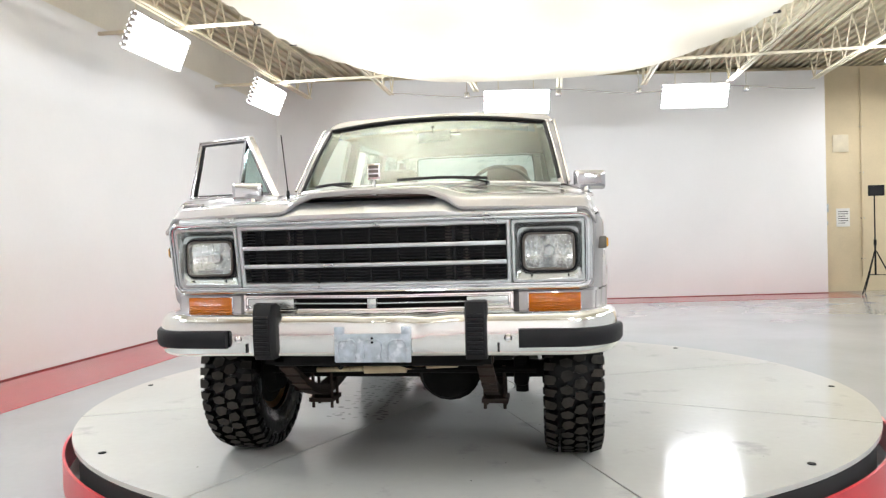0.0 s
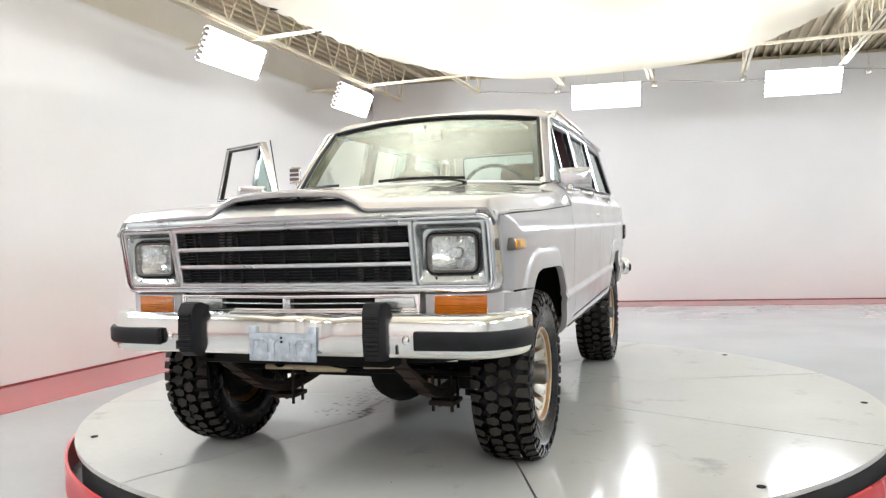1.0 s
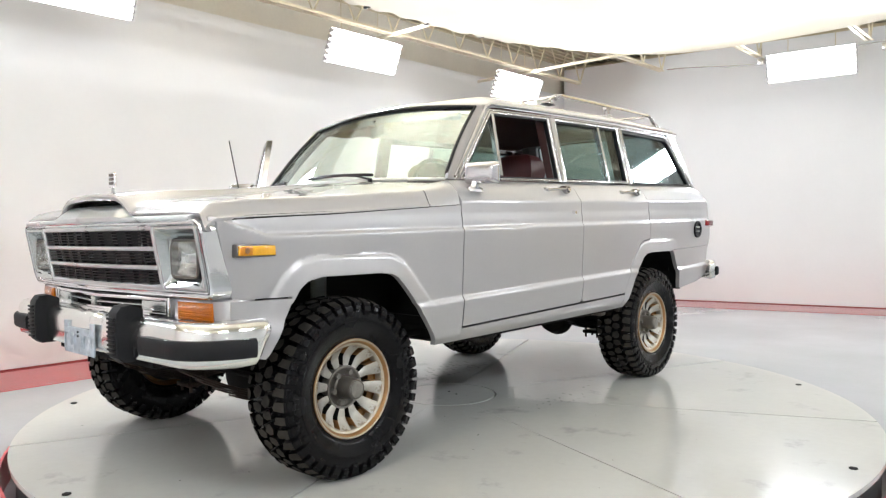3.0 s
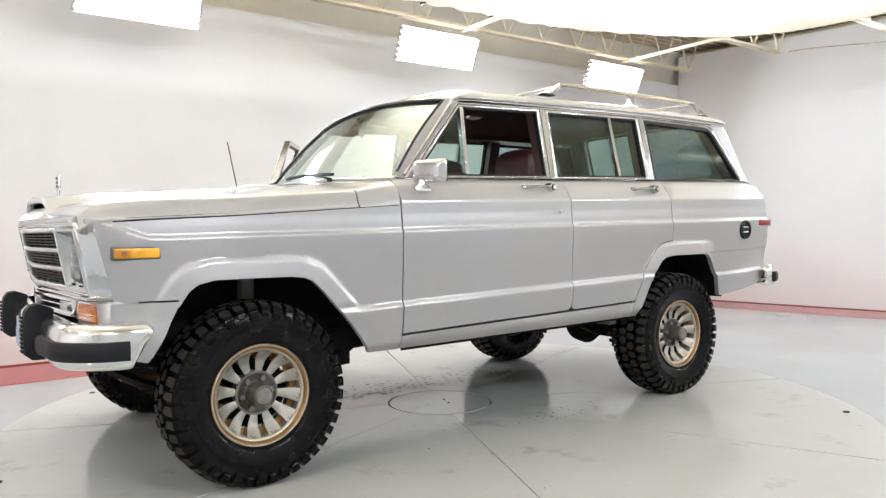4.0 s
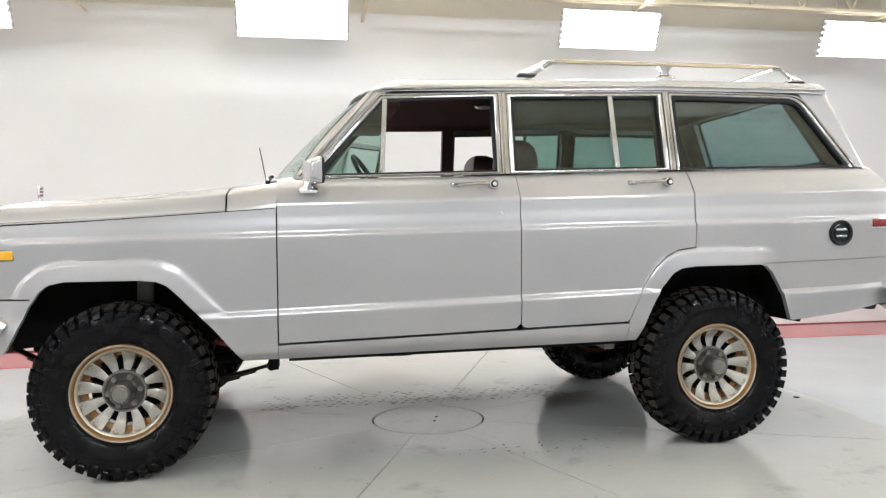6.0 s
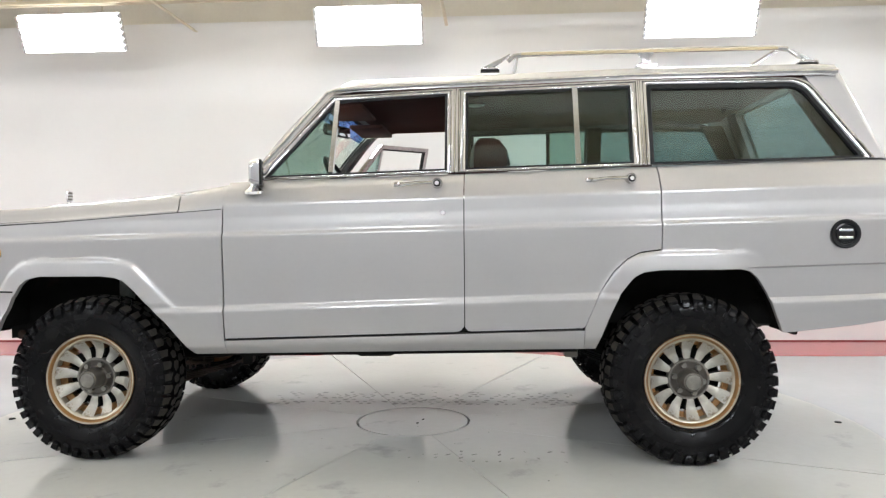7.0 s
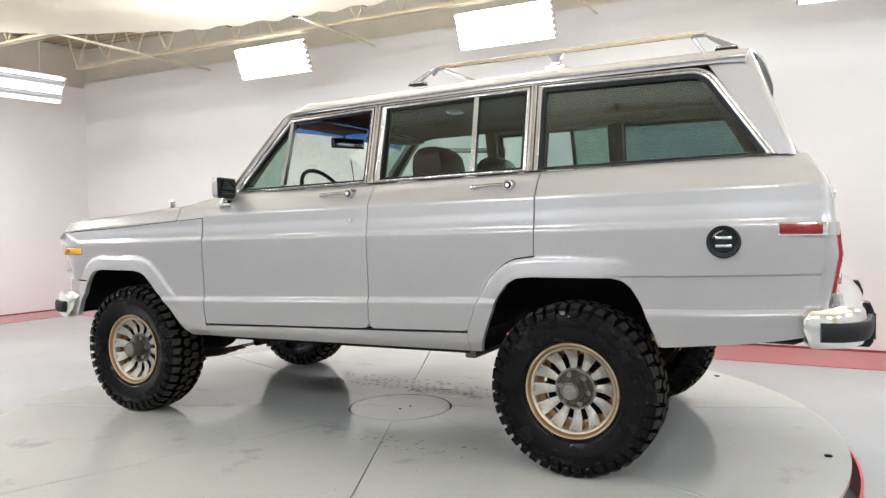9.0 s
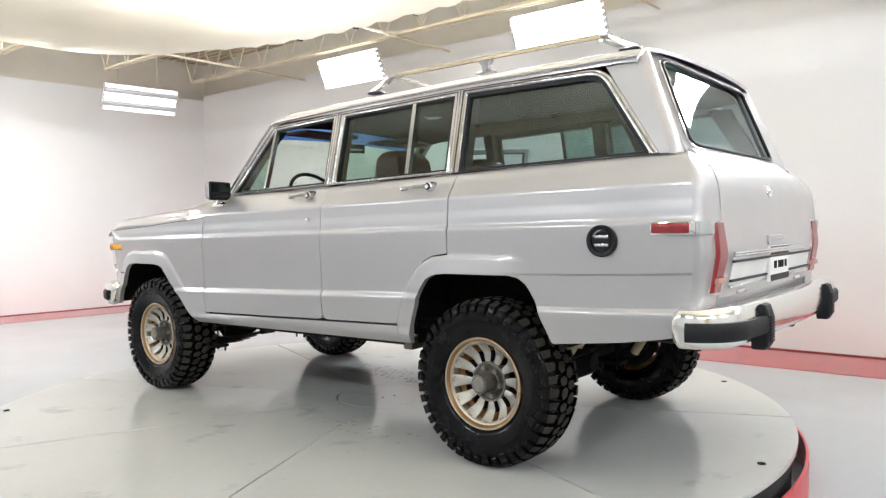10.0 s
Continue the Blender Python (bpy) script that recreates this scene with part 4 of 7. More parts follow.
def rear_door(s):
    def bottom(y):
        z = side_z(2, y) + 0.016 * max(0, (1.785 - y) / 0.035) ** 3
        return max(z, along(RDOOR_CUT, y) + 0.003) if y > 2.275 else z
    d = part("rear_door", skin(s, 1.7497, 2.606, bottom, sill, 0.012), M_PAINT, car, "silver rear door with chrome window frame")
    inner = inset(W_REAR, (0.014, 0.052, 0.030, 0.040))
    bm = B()
    ring(bm, W_REAR, inner, s, GLASS_X, 0.03, 0.011)
    part("window_frame", bm, M_WINCHROME, d, "chrome window frame", 60)
    bm = B()
    ring(bm, inset(W_REAR, (0.012, 0.044, 0.022, 0.032)), inset(W_REAR, (0.022, 0.060, 0.038, 0.048)), s, GLASS_X, 0.022, 0.0005)
    part("window_seal", bm, M_BLACK, d)
    bm = B()
    bar(bm, s, (2.265, inner[0][1]), (2.258, 1.708), 0.024, GLASS_X, 0.02, 0.006)
    part("vent_bar", bm, M_SATIN, d)
    for (ya, za), (yb, zb) in (((1.702, sill(1.70) + 0.012), (1.705, 1.718)), ((2.552, sill(2.55) + 0.012), (2.550, 1.740))):
        bm = B()
        bar(bm, s, (ya, za), (yb, zb), 0.022, GLASS_X, 0.03, 0.0065)
        part("pillar_strip", bm, M_WINCHROME, d)
    bm = B()
    full = inset(W_REAR, (0.012, 0.050, 0.028, 0.038))
    # on the far side the main pane is wound down and only the small fixed one stands
    if s < 0:
        full = [full[0], (2.265, full[1][1]), (2.258, full[2][1] + 0.014), full[3]]
    sheet(bm, full, s, lambda z: GLASS_X(z) - 0.014, 0.004)
    part("window_pane", bm, M_GLASS, d, "green-tinted window pane")
    bm = B()
    box(bm, *sorted((s * 0.76, s * 0.82)), 1.80, 2.26, 0.66, 1.285, 0.02)
    box(bm, *sorted((s * 0.76, s * 0.82)), 2.25, 2.52, 1.01, 1.285, 0.02)
    part("door_card", bm, M_TRIMBROWN, d)
    handle(s, 2.455, 1.278, d)
    return d


def side_end(z):
    """Where the flat of the body side ends and the tail's corner begins."""
    return along([(0.66, 3.685), (0.975, 3.722), (1.09, 3.718), (1.20, 3.712), (1.25, 3.706), (1.30, 3.692), (1.365, 3.660)], z)


def quarter(s):
    """Rear side panel: the strip before the arch, the arch and the tail, with its window."""
    def bottom(y):
        if y < R_ARCH[0][0]:
            return side_z(0, y)
        if y < R_ARCH[-1][0]:
            return along(R_ARCH, y)
        return along([(3.135, 0.597), (3.37, 0.622), (3.64, 0.652), (3.80, 0.675)], y)

    def top(y):
        return along(RDOOR_CUT, y) - 0.003 if y < 2.611 else sill(y)
    bm = skin(s, 2.278, 3.765, bottom, top, 0.010, (2.6105, 2.6115))
    for v in bm.verts:
        if v.co.y > 3.45:
            v.co.y = 3.45 + (v.co.y - 3.45) * (side_end(v.co.z) - 3.45) / 0.315
    q = part("rear_quarter_panel", bm, M_PAINT, car, "silver rear side panel with flared arch")
    bm = B()
    outer = rounded_at(W_QUART, (0.012, 0.006, 0.006, 0.075))
    ring(bm, outer, rounded_at(inset(W_QUART, (0.005, 0.036, 0.028, 0.036)), (0.010, 0.006, 0.010, 0.060)), s, GLASS_X, 0.03, 0.011)
    part("window_frame", bm, M_WINCHROME, q, "chrome window surround", 60)
    bm = B()
    ring(bm, rounded_at(inset(W_QUART, (0.003, 0.028, 0.020, 0.028)), (0.010, 0.006, 0.010, 0.060)), rounded_at(inset(W_QUART, (0.014, 0.052, 0.046, 0.050)), (0.008, 0.008, 0.012, 0.045)), s, GLASS_X, 0.022, 0.001)
    part("window_seal", bm, M_BLACK, q)
    bm = B()
    sheet(bm, rounded_at(inset(W_QUART, (0.006, 0.04, 0.03, 0.036)), (0.008, 0.008, 0.012, 0.05)), s, lambda z: GLASS_X(z) - 0.014, 0.004)
    part("window_pane", bm, M_DARKGLASS, q, "green-tinted rear side window")
    bm = B()
    sheet(bm, [(3.296, 1.748), (3.432, 1.752), (3.605, sill(3.57) + 0.002), (3.562, sill(3.56) + 0.002)], s, GLASS_X, 0.05)
    part("rear_pillar", bm, M_PAINT, q)
    bm = B()
    x = half_width(1.07, 3.66) - 0.002
    box(bm, *sorted((s * (x - 0.02), s * (x + 0.012))), 3.565, 3.735, 1.048, 1.10, 0.006)
    mk = part("marker_bezel", bm, M_CHROME, q)
    bm = B()
    box(bm, *sorted((s * (x - 0.02), s * (x + 0.017))), 3.572, 3.718, 1.054, 1.094, 0.006)
    part("side_marker", bm, M_REDLENS, mk, "red rear side marker")
    return q


def front_fender(s):
    bm = skin(s, -0.635, 0.655, fender_bottom, fender_top, 0.009, (0.4465, 0.4475, -0.3355, -0.3345))
    for v in bm.verts:
        # the front edge slants back towards the bumper
        if v.co.y < -0.42:
            v.co.y += (0.015 + 0.233 * (1.09 - v.co.z)) * (-0.42 - v.co.y) / 0.215
    f = part("fender", bm, M_PAINT, car, "silver front fender with flared arch")
    # flange closing the fender's front against the nose
    bm = B()
    rows = []
    for i in range(15):
        z = 0.798 + (1.076 - 0.798) * i / 14
        y = -0.632 + 0.015 + 0.233 * (1.09 - z)
        rows.append([(s * 0.82, y + 0.004, z), (s * (half_width(z, -0.635) - 0.001), y, z), (s * (half_width(z, -0.635) - 0.004), y + 0.012, z), (s * 0.82, y + 0.014, z)])
    loft(bm, rows)
    part("front_flange", bm, M_PAINT, f)
    # corner piece below, wrapping behind the bumper's end
    bm = B()
    cols = []
    for i in range(15):
        y = -0.565 + 0.230 * i / 14
        lo = along([(-0.62, 0.60), (-0.445, 0.565), (-0.40, 0.64), (-0.335, 0.775)], y)
        cols.append([(s * (half_width(z, y) - 0.02 * max(0, (-0.46 - y) / 0.14)), y, z) for z in [lo + (0.786 - lo) * k / 6 for k in range(7)]])
    loft(bm, cols, closed=False)
    es = [e for e in bm.edges if e.is_boundary]
    g = bmesh.ops.extrude_edge_only(bm, edges=es)
    bmesh.ops.translate(bm, verts=[v for v in g["geom"] if isinstance(v, bmesh.types.BMVert)], vec=(-s * 0.03, 0, 0))
    part("fender_corner", bm, M_PAINT, f)
    bm = B()
    x = half_width(0.97, -0.48)
    box(bm, *sorted((s * (x - 0.03), s * (x + 0.006))), -0.565, -0.392, 0.948, 0.997, 0.006)
    mk = part("marker_bezel", bm, M_HUB, f, "dark bronze bezel")
    bm = B()
    box(bm, *sorted((s * (x - 0.03), s * (x + 0.012))), -0.558, -0.399, 0.954, 0.991, 0.005)
    part("side_marker", bm, M_YELLOW, mk, "amber front side marker")
    bm = B()
    box(bm, *sorted((s * (x - 0.03), s * (x + 0.0135))), -0.556, -0.500, 0.956, 0.989, 0.004)
    part("reflector", bm, M_ORANGE, mk, "darker orange reflector")
    bm = B()
    rod(bm, (s * (x + 0.010), -0.524, 0.9725), (s * (x + 0.0145), -0.524, 0.9725), 0.012, 0.010, 14)
    part("marker_boss", bm, M_GOLD, mk, "dark round boss in the reflector")
    return f


for s in (1, -1):
    front_fender(s)
    rear_door(s)
    quarter(s)
    # rocker panel under the doors
    bm = B()
    rows = []
    for i in range(41):
        y = 0.657 + (2.276 - 0.657) * i / 40
        rows.append([(s * half_width(z, y), y, z) for z in [side_z(0, y) + (side_z(2, y) - 0.011 - side_z(0, y)) * k / 5 for k in range(6)]] + [(s * 0.80, y, side_z(2, y) - 0.011), (s * 0.80, y, side_z(0, y) + 0.01)])
    loft(bm, rows)
    part("rocker_panel", bm, M_PAINT, car)
    # black splash panel closing the wheel arch towards the rocker
    bm = B()
    box(bm, *sorted((s * 0.45, s * 0.845)), 2.262, 2.274, 0.555, 0.76, 0.003)
    box(bm, *sorted((s * 0.45, s * 0.76)), 2.264, 2.272, 0.50, 0.56, 0.002)
    part("splash_panel", bm, M_FRAME, car)
    # black pinch seam that hangs below it
    bm = B()
    loft(bm, [[(s * 0.845, y, side_z(0, y) + 0.012), (s * 0.852, y, side_z(0, y) + 0.012), (s * 0.852, y, side_z(0, y) - 0.018), (s * 0.845, y, side_z(0, y) - 0.018)] for y in [0.70 + 0.05 * i for i in range(32)]])
    part("pinch_seam", bm, M_FRAME, car)
    bm = B()
    tube(bm, [(s * (half_width(hood_line(y) - 0.011, y) - 0.022), y, hood_line(y) - 0.004) for y in [-0.55 + 0.05 * i for i in range(25)]], 0.016, 6)
    part("hood_seal", bm, M_FRAME, car)
    # black blocks behind the panel gaps, in place of the shade there
    bm = B()
    for y0, y1, z0, z1 in ((-0.55, -0.2, 1.0, 1.075), (0.52, 0.70, 0.58, 1.135), (1.70, 1.80, 0.62, 1.20), (2.55, 2.65, 0.98, 1.22), (0.70, 2.26, 0.55, 0.66), (-0.30, 0.60, 1.0, 1.09)):
        box(bm, *sorted((s * 0.70, s * 0.872)), y0, y1, z0, z1)
    part("gap_backing", bm, M_FRAME, car)
front_door(1)
right_door = front_door(-1)
hinge = Vector((-0.90, 0.665, 0))
right_door.matrix_basis = Matrix.Translation(hinge + Vector((-0.035, 0, 0))) @ Matrix.Rotation(radians(57), 4, "Z") @ Matrix.Translation(-hinge)


def grid(bm, f, nu, nv):
    vs = [[bm.verts.new(f(i / nu, k / nv)) for k in range(nv + 1)] for i in range(nu + 1)]
    for i in range(nu):
        for k in range(nv):
            bm.faces.new((vs[i][k], vs[i + 1][k], vs[i + 1][k + 1], vs[i][k + 1]))
    return vs


def hem(bm, vec):
    """Turns the open edges of a panel in by a short flange."""
    g = bmesh.ops.extrude_edge_only(bm, edges=[e for e in bm.edges if e.is_boundary])
    bmesh.ops.translate(bm, verts=[v for v in g["geom"] if isinstance(v, bmesh.types.BMVert)], vec=vec)


def smooth(t):
    t = min(max(t, 0.0), 1.0)
    return t * t * (3 - 2 * t)


def hood_point(u, v):
    y = -0.645 + (0.443 + 0.645) * v
    w = half_width(hood_line(y), max(y, -0.60)) - 0.008
    a = abs(2 * u - 1)
    a = 1 - (1 - a) ** 1.35 if a > 0 else 0
    x = math.copysign(a * w, u - 0.5)
    z = hood_line(y) + 0.006 + along([(-0.645, 0.050), (-0.45, 0.064), (0.443, 0.060)], y) * (1 - smooth((a - 0.955) / 0.045))
    z += along([(-0.645, 0.016), (-0.3, 0.030), (0.443, 0.078)], y) * (1 - a ** 3)
    z += along([(-0.645, 0.046), (-0.4, 0.034), (0.1, 0.016), (0.443, 0.0)], y) * (0.94 * (1 - smooth((abs(x) - 0.225) / 0.135)) + 0.22 * max(0.0, 1 - (x / 0.27) ** 2))
    z -= 0.022 * smooth((-0.612 - y) / 0.033) * smooth((abs(x) - 0.30) / 0.06)
    y -= (0.008 + 0.052 * (1 - min(abs(x) / 0.80, 1))) * (1 - smooth(v / 0.25))
    return (x, y, z)


bm = B()
hv = grid(bm, hood_point, 96, 60)
hem(bm, (0, 0, -0.009))
# rolled front lip
lip = []
for i in range(97):
    x, y, z = hv[i][0].co
    d = 0.026 - 0.004 * smooth((abs(x) - 0.28) / 0.06)
    lip.append([(x, y, z), (x, y - 0.007, z - 0.006), (x, y - 0.010, z - 0.35 * d), (x, y - 0.008, z - 0.8 * d), (x, y - 0.002, z - d), (x, y + 0.020, z - d)])
loft(bm, lip, closed=False)
bmesh.ops.remove_doubles(bm, verts=bm.verts, dist=0.0004)
part("hood", bm, M_PAINT, car, "silver hood with raised centre")
bm = B()
box(bm, -0.60, 0.60, -0.64, -0.61, 1.07, 1.128)
box(bm, -0.26, 0.26, -0.64, -0.61, 1.12, 1.172)
part("hood_gap", bm, M_FRAME, car, "dark opening below the raised hood lip")
for s in (1, -1):
    bm = B()
    box(bm, *sorted((s * 0.795, s * 0.866)), -0.648, -0.50, 1.066, 1.103, 0.012)
    part("nose_corner", bm, M_PAINT, car)
# stand-up emblem: a square chrome frame on a foot, left plain
bm = B()
rod(bm, (0, -0.60, 1.185), (0, -0.60, 1.245), 0.010, 0.006, 10)
box(bm, -0.012, 0.012, -0.615, -0.585, 1.180, 1.195, 0.004)
em = part("hood_emblem", bm, M_CHROME, car, "square chrome stand-up emblem")
bm = B()
box(bm, -0.026, 0.026, -0.605, -0.595, 1.245, 1.312, 0.003)
part("emblem_frame", bm, M_CHROME, em)
bm = B()
for z in (1.262, 1.280, 1.298):
    box(bm, -0.020, 0.020, -0.6075, -0.5925, z - 0.006, z + 0.006)
part("emblem_inlay", bm, M_HUB, em)

SCREEN_FOOT, SCREEN_HEAD = 0.762, 0.676        # half widths of the windscreen


def screen_point(u, v, grow=0.0):
    """u: across, v: up the windscreen."""
    s = (2 * u - 1) * (1 + grow)
    b = Vector((SCREEN_FOOT * s, 0.738 - 0.153 * (1 - s * s), 1.296 + 0.018 * (1 - s * s)))
    t = Vector((SCREEN_HEAD * s, 1.090 - 0.058 * (1 - s * s), 1.706 + 0.044 * (1 - s * s)))
    p = b.lerp(t, v)
    bow = Vector((0, -0.025, 0.022)) * math.sin(math.pi * min(max(v, 0), 1)) * 0.5
    return p + bow


def cowl_point(u, v):
    a = Vector(hood_point(u, 1.0)) + Vector((0, 0.007, -0.001))
    c = abs(2 * u - 1)
    if c < 0.80:
        b = screen_point(0.5 + (u - 0.5) / 0.80, -0.03) + Vector((0, -0.008, -0.004))
    else:
        # the shoulder rolls down to the fender beside the windscreen's foot
        k = (c - 0.80) / 0.20
        p0, p1, p2 = Vector((SCREEN_FOOT, 0.732, 1.290)), Vector((0.900, 0.665, 1.290)), Vector((half_width(hood_line(0.65), 0.65) - 0.008, 0.655, hood_line(0.65) + 0.006))
        b = p0 * (1 - k) ** 2 + p1 * 2 * k * (1 - k) + p2 * k * k
        b.x = math.copysign(b.x, u - 0.5)
    p = a.lerp(b, v)
    return p + Vector((0, 0, 0.006 * math.sin(math.pi * v) * (1 - c ** 8)))


bm = B()
grid(bm, cowl_point, 120, 8)
hem(bm, (0, 0, -0.02))
part("cowl_panel", bm, M_PAINT, car)


bm = B()
grid(bm, lambda u, v: screen_point(u, v), 32, 16)
g = bmesh.ops.solidify(bm, geom=bm.faces[:], thickness=0.005)
windscreen = part("windscreen", bm, M_CLEAR, car, "clear curved windscreen")
loop = [screen_point(i / 30, 0.0) for i in range(31)] + [screen_point(1, k / 14) for k in range(1, 15)] + \
       [screen_point(1 - i / 30, 1.0) for i in range(1, 31)] + [screen_point(0, 1 - k / 14) for k in range(1, 14)]
bm = B()
tube(bm, [p + Vector((0, -0.004, 0.004)) for p in loop[31:] + loop[:1]], 0.012, 8)
part("windscreen_seal", bm, M_BLACK, windscreen, "black rubber windscreen seal")
bm = B()
tube(bm, [p + Vector((0, -0.006, 0.000)) for p in loop[:31]], 0.011, 8)
part("windscreen_trim", bm, M_ALU, windscreen, "bright trim along the foot of the windscreen")
bm = B()
grid(bm, lambda u, v: screen_point(0.05 + 0.90 * u, 0.82 + 0.17 * v) + Vector((0, 0.008, -0.006)), 24, 3)
part("sun_band", bm, M_BLUE, windscreen, "blue-tinted band along the top")
for s in (1, -1):
    # windscreen pillar, bright outer strip included
    bm = B()
    secs = []
    for i in range(13):
        t = i / 12
        p = screen_point(1, t)
        xo = GLASS_X(p.z) + 0.004 - tuck(p.y + 0.05)
        yb = along([(1.30, 0.790), (1.70, 1.120)], p.z)
        secs.append([(s * (p.x - 0.01), p.y - 0.004, p.z), (s * (p.x + 0.02), p.y - 0.012, p.z + 0.004), (s * (xo + 0.004), p.y + 0.045, p.z), (s * xo, max(yb, p.y + 0.05), p.z), (s * (xo - 0.06), max(yb, p.y + 0.05), p.z), (s * (p.x - 0.05), p.y + 0.05, p.z)])
    loft(bm, secs)
    pl = part("windscreen_pillar", bm, M_PAINT, car)
    # black inner cover of the pillar
    bm = B()
    loft(bm, [[(a[5][0] * 1.0 - s * 0.005, a[5][1] + 0.006, a[5][2]), (a[4][0] + s * 0.012, a[4][1] + 0.006, a[4][2]), (a[4][0] + s * 0.012, a[4][1] + 0.002, a[4][2]), (a[5][0] + s * 0.002, a[5][1] + 0.001, a[5][2]), (a[0][0] - s * 0.004, a[0][1] + 0.006, a[0][2]), (a[0][0] - s * 0.008, a[0][1] + 0.008, a[0][2])] for a in secs[1:-1]])
    part("pillar_cover", bm, M_BLACK, pl)
    bm = B()
    run = [(along([(1.30, 0.745), (1.712, 1.100)], z), z) for z in [1.31 + 0.04 * i for i in range(11)]] + [(1.14, 1.724), (1.42, 1.733), (1.70, 1.741), (2.54, 1.763), (3.30, 1.766), (3.44, 1.764)]
    tube(bm, [(s * (GLASS_X(min(z, 1.74)) + 0.013 - tuck(y)), y, z) for y, z in run], 0.008, 8)
    part("drip_rail", bm, M_WINCHROME, car, "bright drip rail")


# ---- roof and rack ----
def gutter(y):
    return along([(1.0, 1.722), (1.7, 1.737), (2.54, 1.757), (3.45, 1.760)], y)


def roof_point(u, v, dz=0.0):
    s = 2 * u - 1
    s = math.copysign(1 - (1 - abs(s)) ** 1.5, s)
    yf, yr = 1.090 - 0.062 * (1 - s * s), 3.440 + 0.04 * (1 - s ** 4)
    y = yf + (yr - yf) * v
    z = gutter(y) + 0.004 + 0.072 * (1 - abs(s) ** 22) * (0.72 + 0.28 * (1 - s * s))
    # the front edge comes down onto the windscreen's head
    k = smooth(v / 0.055)
    z = (1.706 + 0.044 * (1 - s * s) + 0.013) * (1 - k) + z * k
    z -= 0.006 * smooth((v - 0.965) / 0.035)
    return (s * (0.746 - tuck(y) - 0.012 * (1 - k)), y, z + dz)


bm = B()
grid(bm, roof_point, 64, 80)
hem(bm, (0, 0, -0.016))
roof = part("roof", bm, M_PAINT, car, "silver roof panel")
bm = B()
grid(bm, lambda u, v: tuple(Vector(roof_point(0.05 + 0.9 * u, 0.03 + 0.94 * v, -0.045))), 24, 24)
bmesh.ops.solidify(bm, geom=bm.faces[:], thickness=0.012)
part("headliner", bm, M_LINER, car, "burgundy headliner")
for s in (1, -1):
    bm = B()
    pts = [(s * 0.62, 1.955, 1.868), (s * 0.62, 1.985, 1.893), (s * 0.62, 2.05, 1.900), (s * 0.62, 2.61, 1.905), (s * 0.62, 3.20, 1.905), (s * 0.62, 3.27, 1.898)]
    tube(bm, pts, 0.011, 8, 1.1)
    rail = part("rack_rail", bm, M_WINCHROME, roof, "bright rack rail with wood strip")
    bm = B()
    box(bm, *sorted((s * 0.628, s * 0.634)), 2.02, 3.22, 1.894, 1.907, 0.002)
    part("wood_strip", bm, M_WOOD, rail, "wood-look strip along the rail")
    # cast end brackets: a flat base that sweeps up into the rail's end
    for y0, y1, sg in ((1.838, 1.965, 1), (3.388, 3.262, -1)):
        bm = B()
        secs = []
        for i in range(9):
            t = i / 8
            y = y0 + (y1 - y0) * t
            z = 1.838 + 0.062 * t ** 1.35
            w, h = 0.014 - 0.004 * t, 0.005 + 0.008 * math.sin(math.pi * min(t * 1.1, 1.0)) * (1 - 0.3 * t)
            secs.append([(s * 0.62 + a * w, y, z + c * h) for a, c in ((-1, -1), (-1, 0.6), (-0.5, 1), (0.5, 1), (1, 0.6), (1, -1))])
        loft(bm, secs)
        part("rack_bracket", bm, M_WINCHROME, rail, "cast bright bracket at the rail's end")
        bm = B()
        box(bm, *sorted((s * 0.594, s * 0.646)), *sorted((y0 - sg * 0.012, y0 + sg * 0.075)), 1.826, 1.838, 0.005)
        part("rack_foot", bm, M_WINCHROME, rail)
        bm = B()
        box(bm, *sorted((s * 0.592, s * 0.648)), *sorted((y0 - sg * 0.014, y0 + sg * 0.077)), 1.8215, 1.8255, 0.0015)
        part("foot_pad", bm, M_RUBBER, rail, "black rubber pad under the foot")
    # middle foot: a flared head on a short stem and a flat base
    bm = B()
    loft(bm, [[(s * 0.62 + a * wx, 2.61 + c * wy, z) for a, c in ((-1, -1), (1, -1), (1, 1), (-1, 1))] for wx, wy, z in ((0.024, 0.046, 1.828), (0.024, 0.046, 1.836), (0.018, 0.034, 1.840), (0.012, 0.020, 1.846), (0.012, 0.020, 1.868), (0.015, 0.034, 1.886), (0.016, 0.036, 1.893))])
    part("rack_foot", bm, M_WINCHROME, rail, angle=25)
for y in (2.0, 3.22):
    bm = B()
    tube(bm, [(-0.62 + 1.24 * i / 12, y, 1.893 + 0.004 * math.sin(math.pi * i / 12)) for i in range(13)], 0.010, 8)
    part("rack_crossbar", bm, M_WINCHROME, roof)


# ---- nose: grille, lamps, valance; a shallow V in plan that leans forward at the top ----
def nose_y(x, z):
    return -0.718 + 0.075 * abs(x) - 0.18 * (z - 0.945)


def vee(bm):
    """Brings a mesh drawn against the plane y = 0 onto the face of the nose."""
    bmesh.ops.bisect_plane(bm, geom=bm.verts[:] + bm.edges[:] + bm.faces[:], plane_co=(0, 0, 0), plane_no=(1, 0, 0), dist=1e-5)
    for v in bm.verts:
        v.co.y += nose_y(v.co.x, v.co.z)
    return bm


def rings_of(bm, outlines):
    """Skins a row of equal outlines of (x, z), each with its own depth y."""
    lay = [[bm.verts.new((x, y, z)) for x, z in pts] for pts, y in outlines]
    n = len(lay[0])
    for a, b in zip(lay, lay[1:]):
        for k in range(n):
            bm.faces.new((a[k], a[(k + 1) % n], b[(k + 1) % n], b[k]))


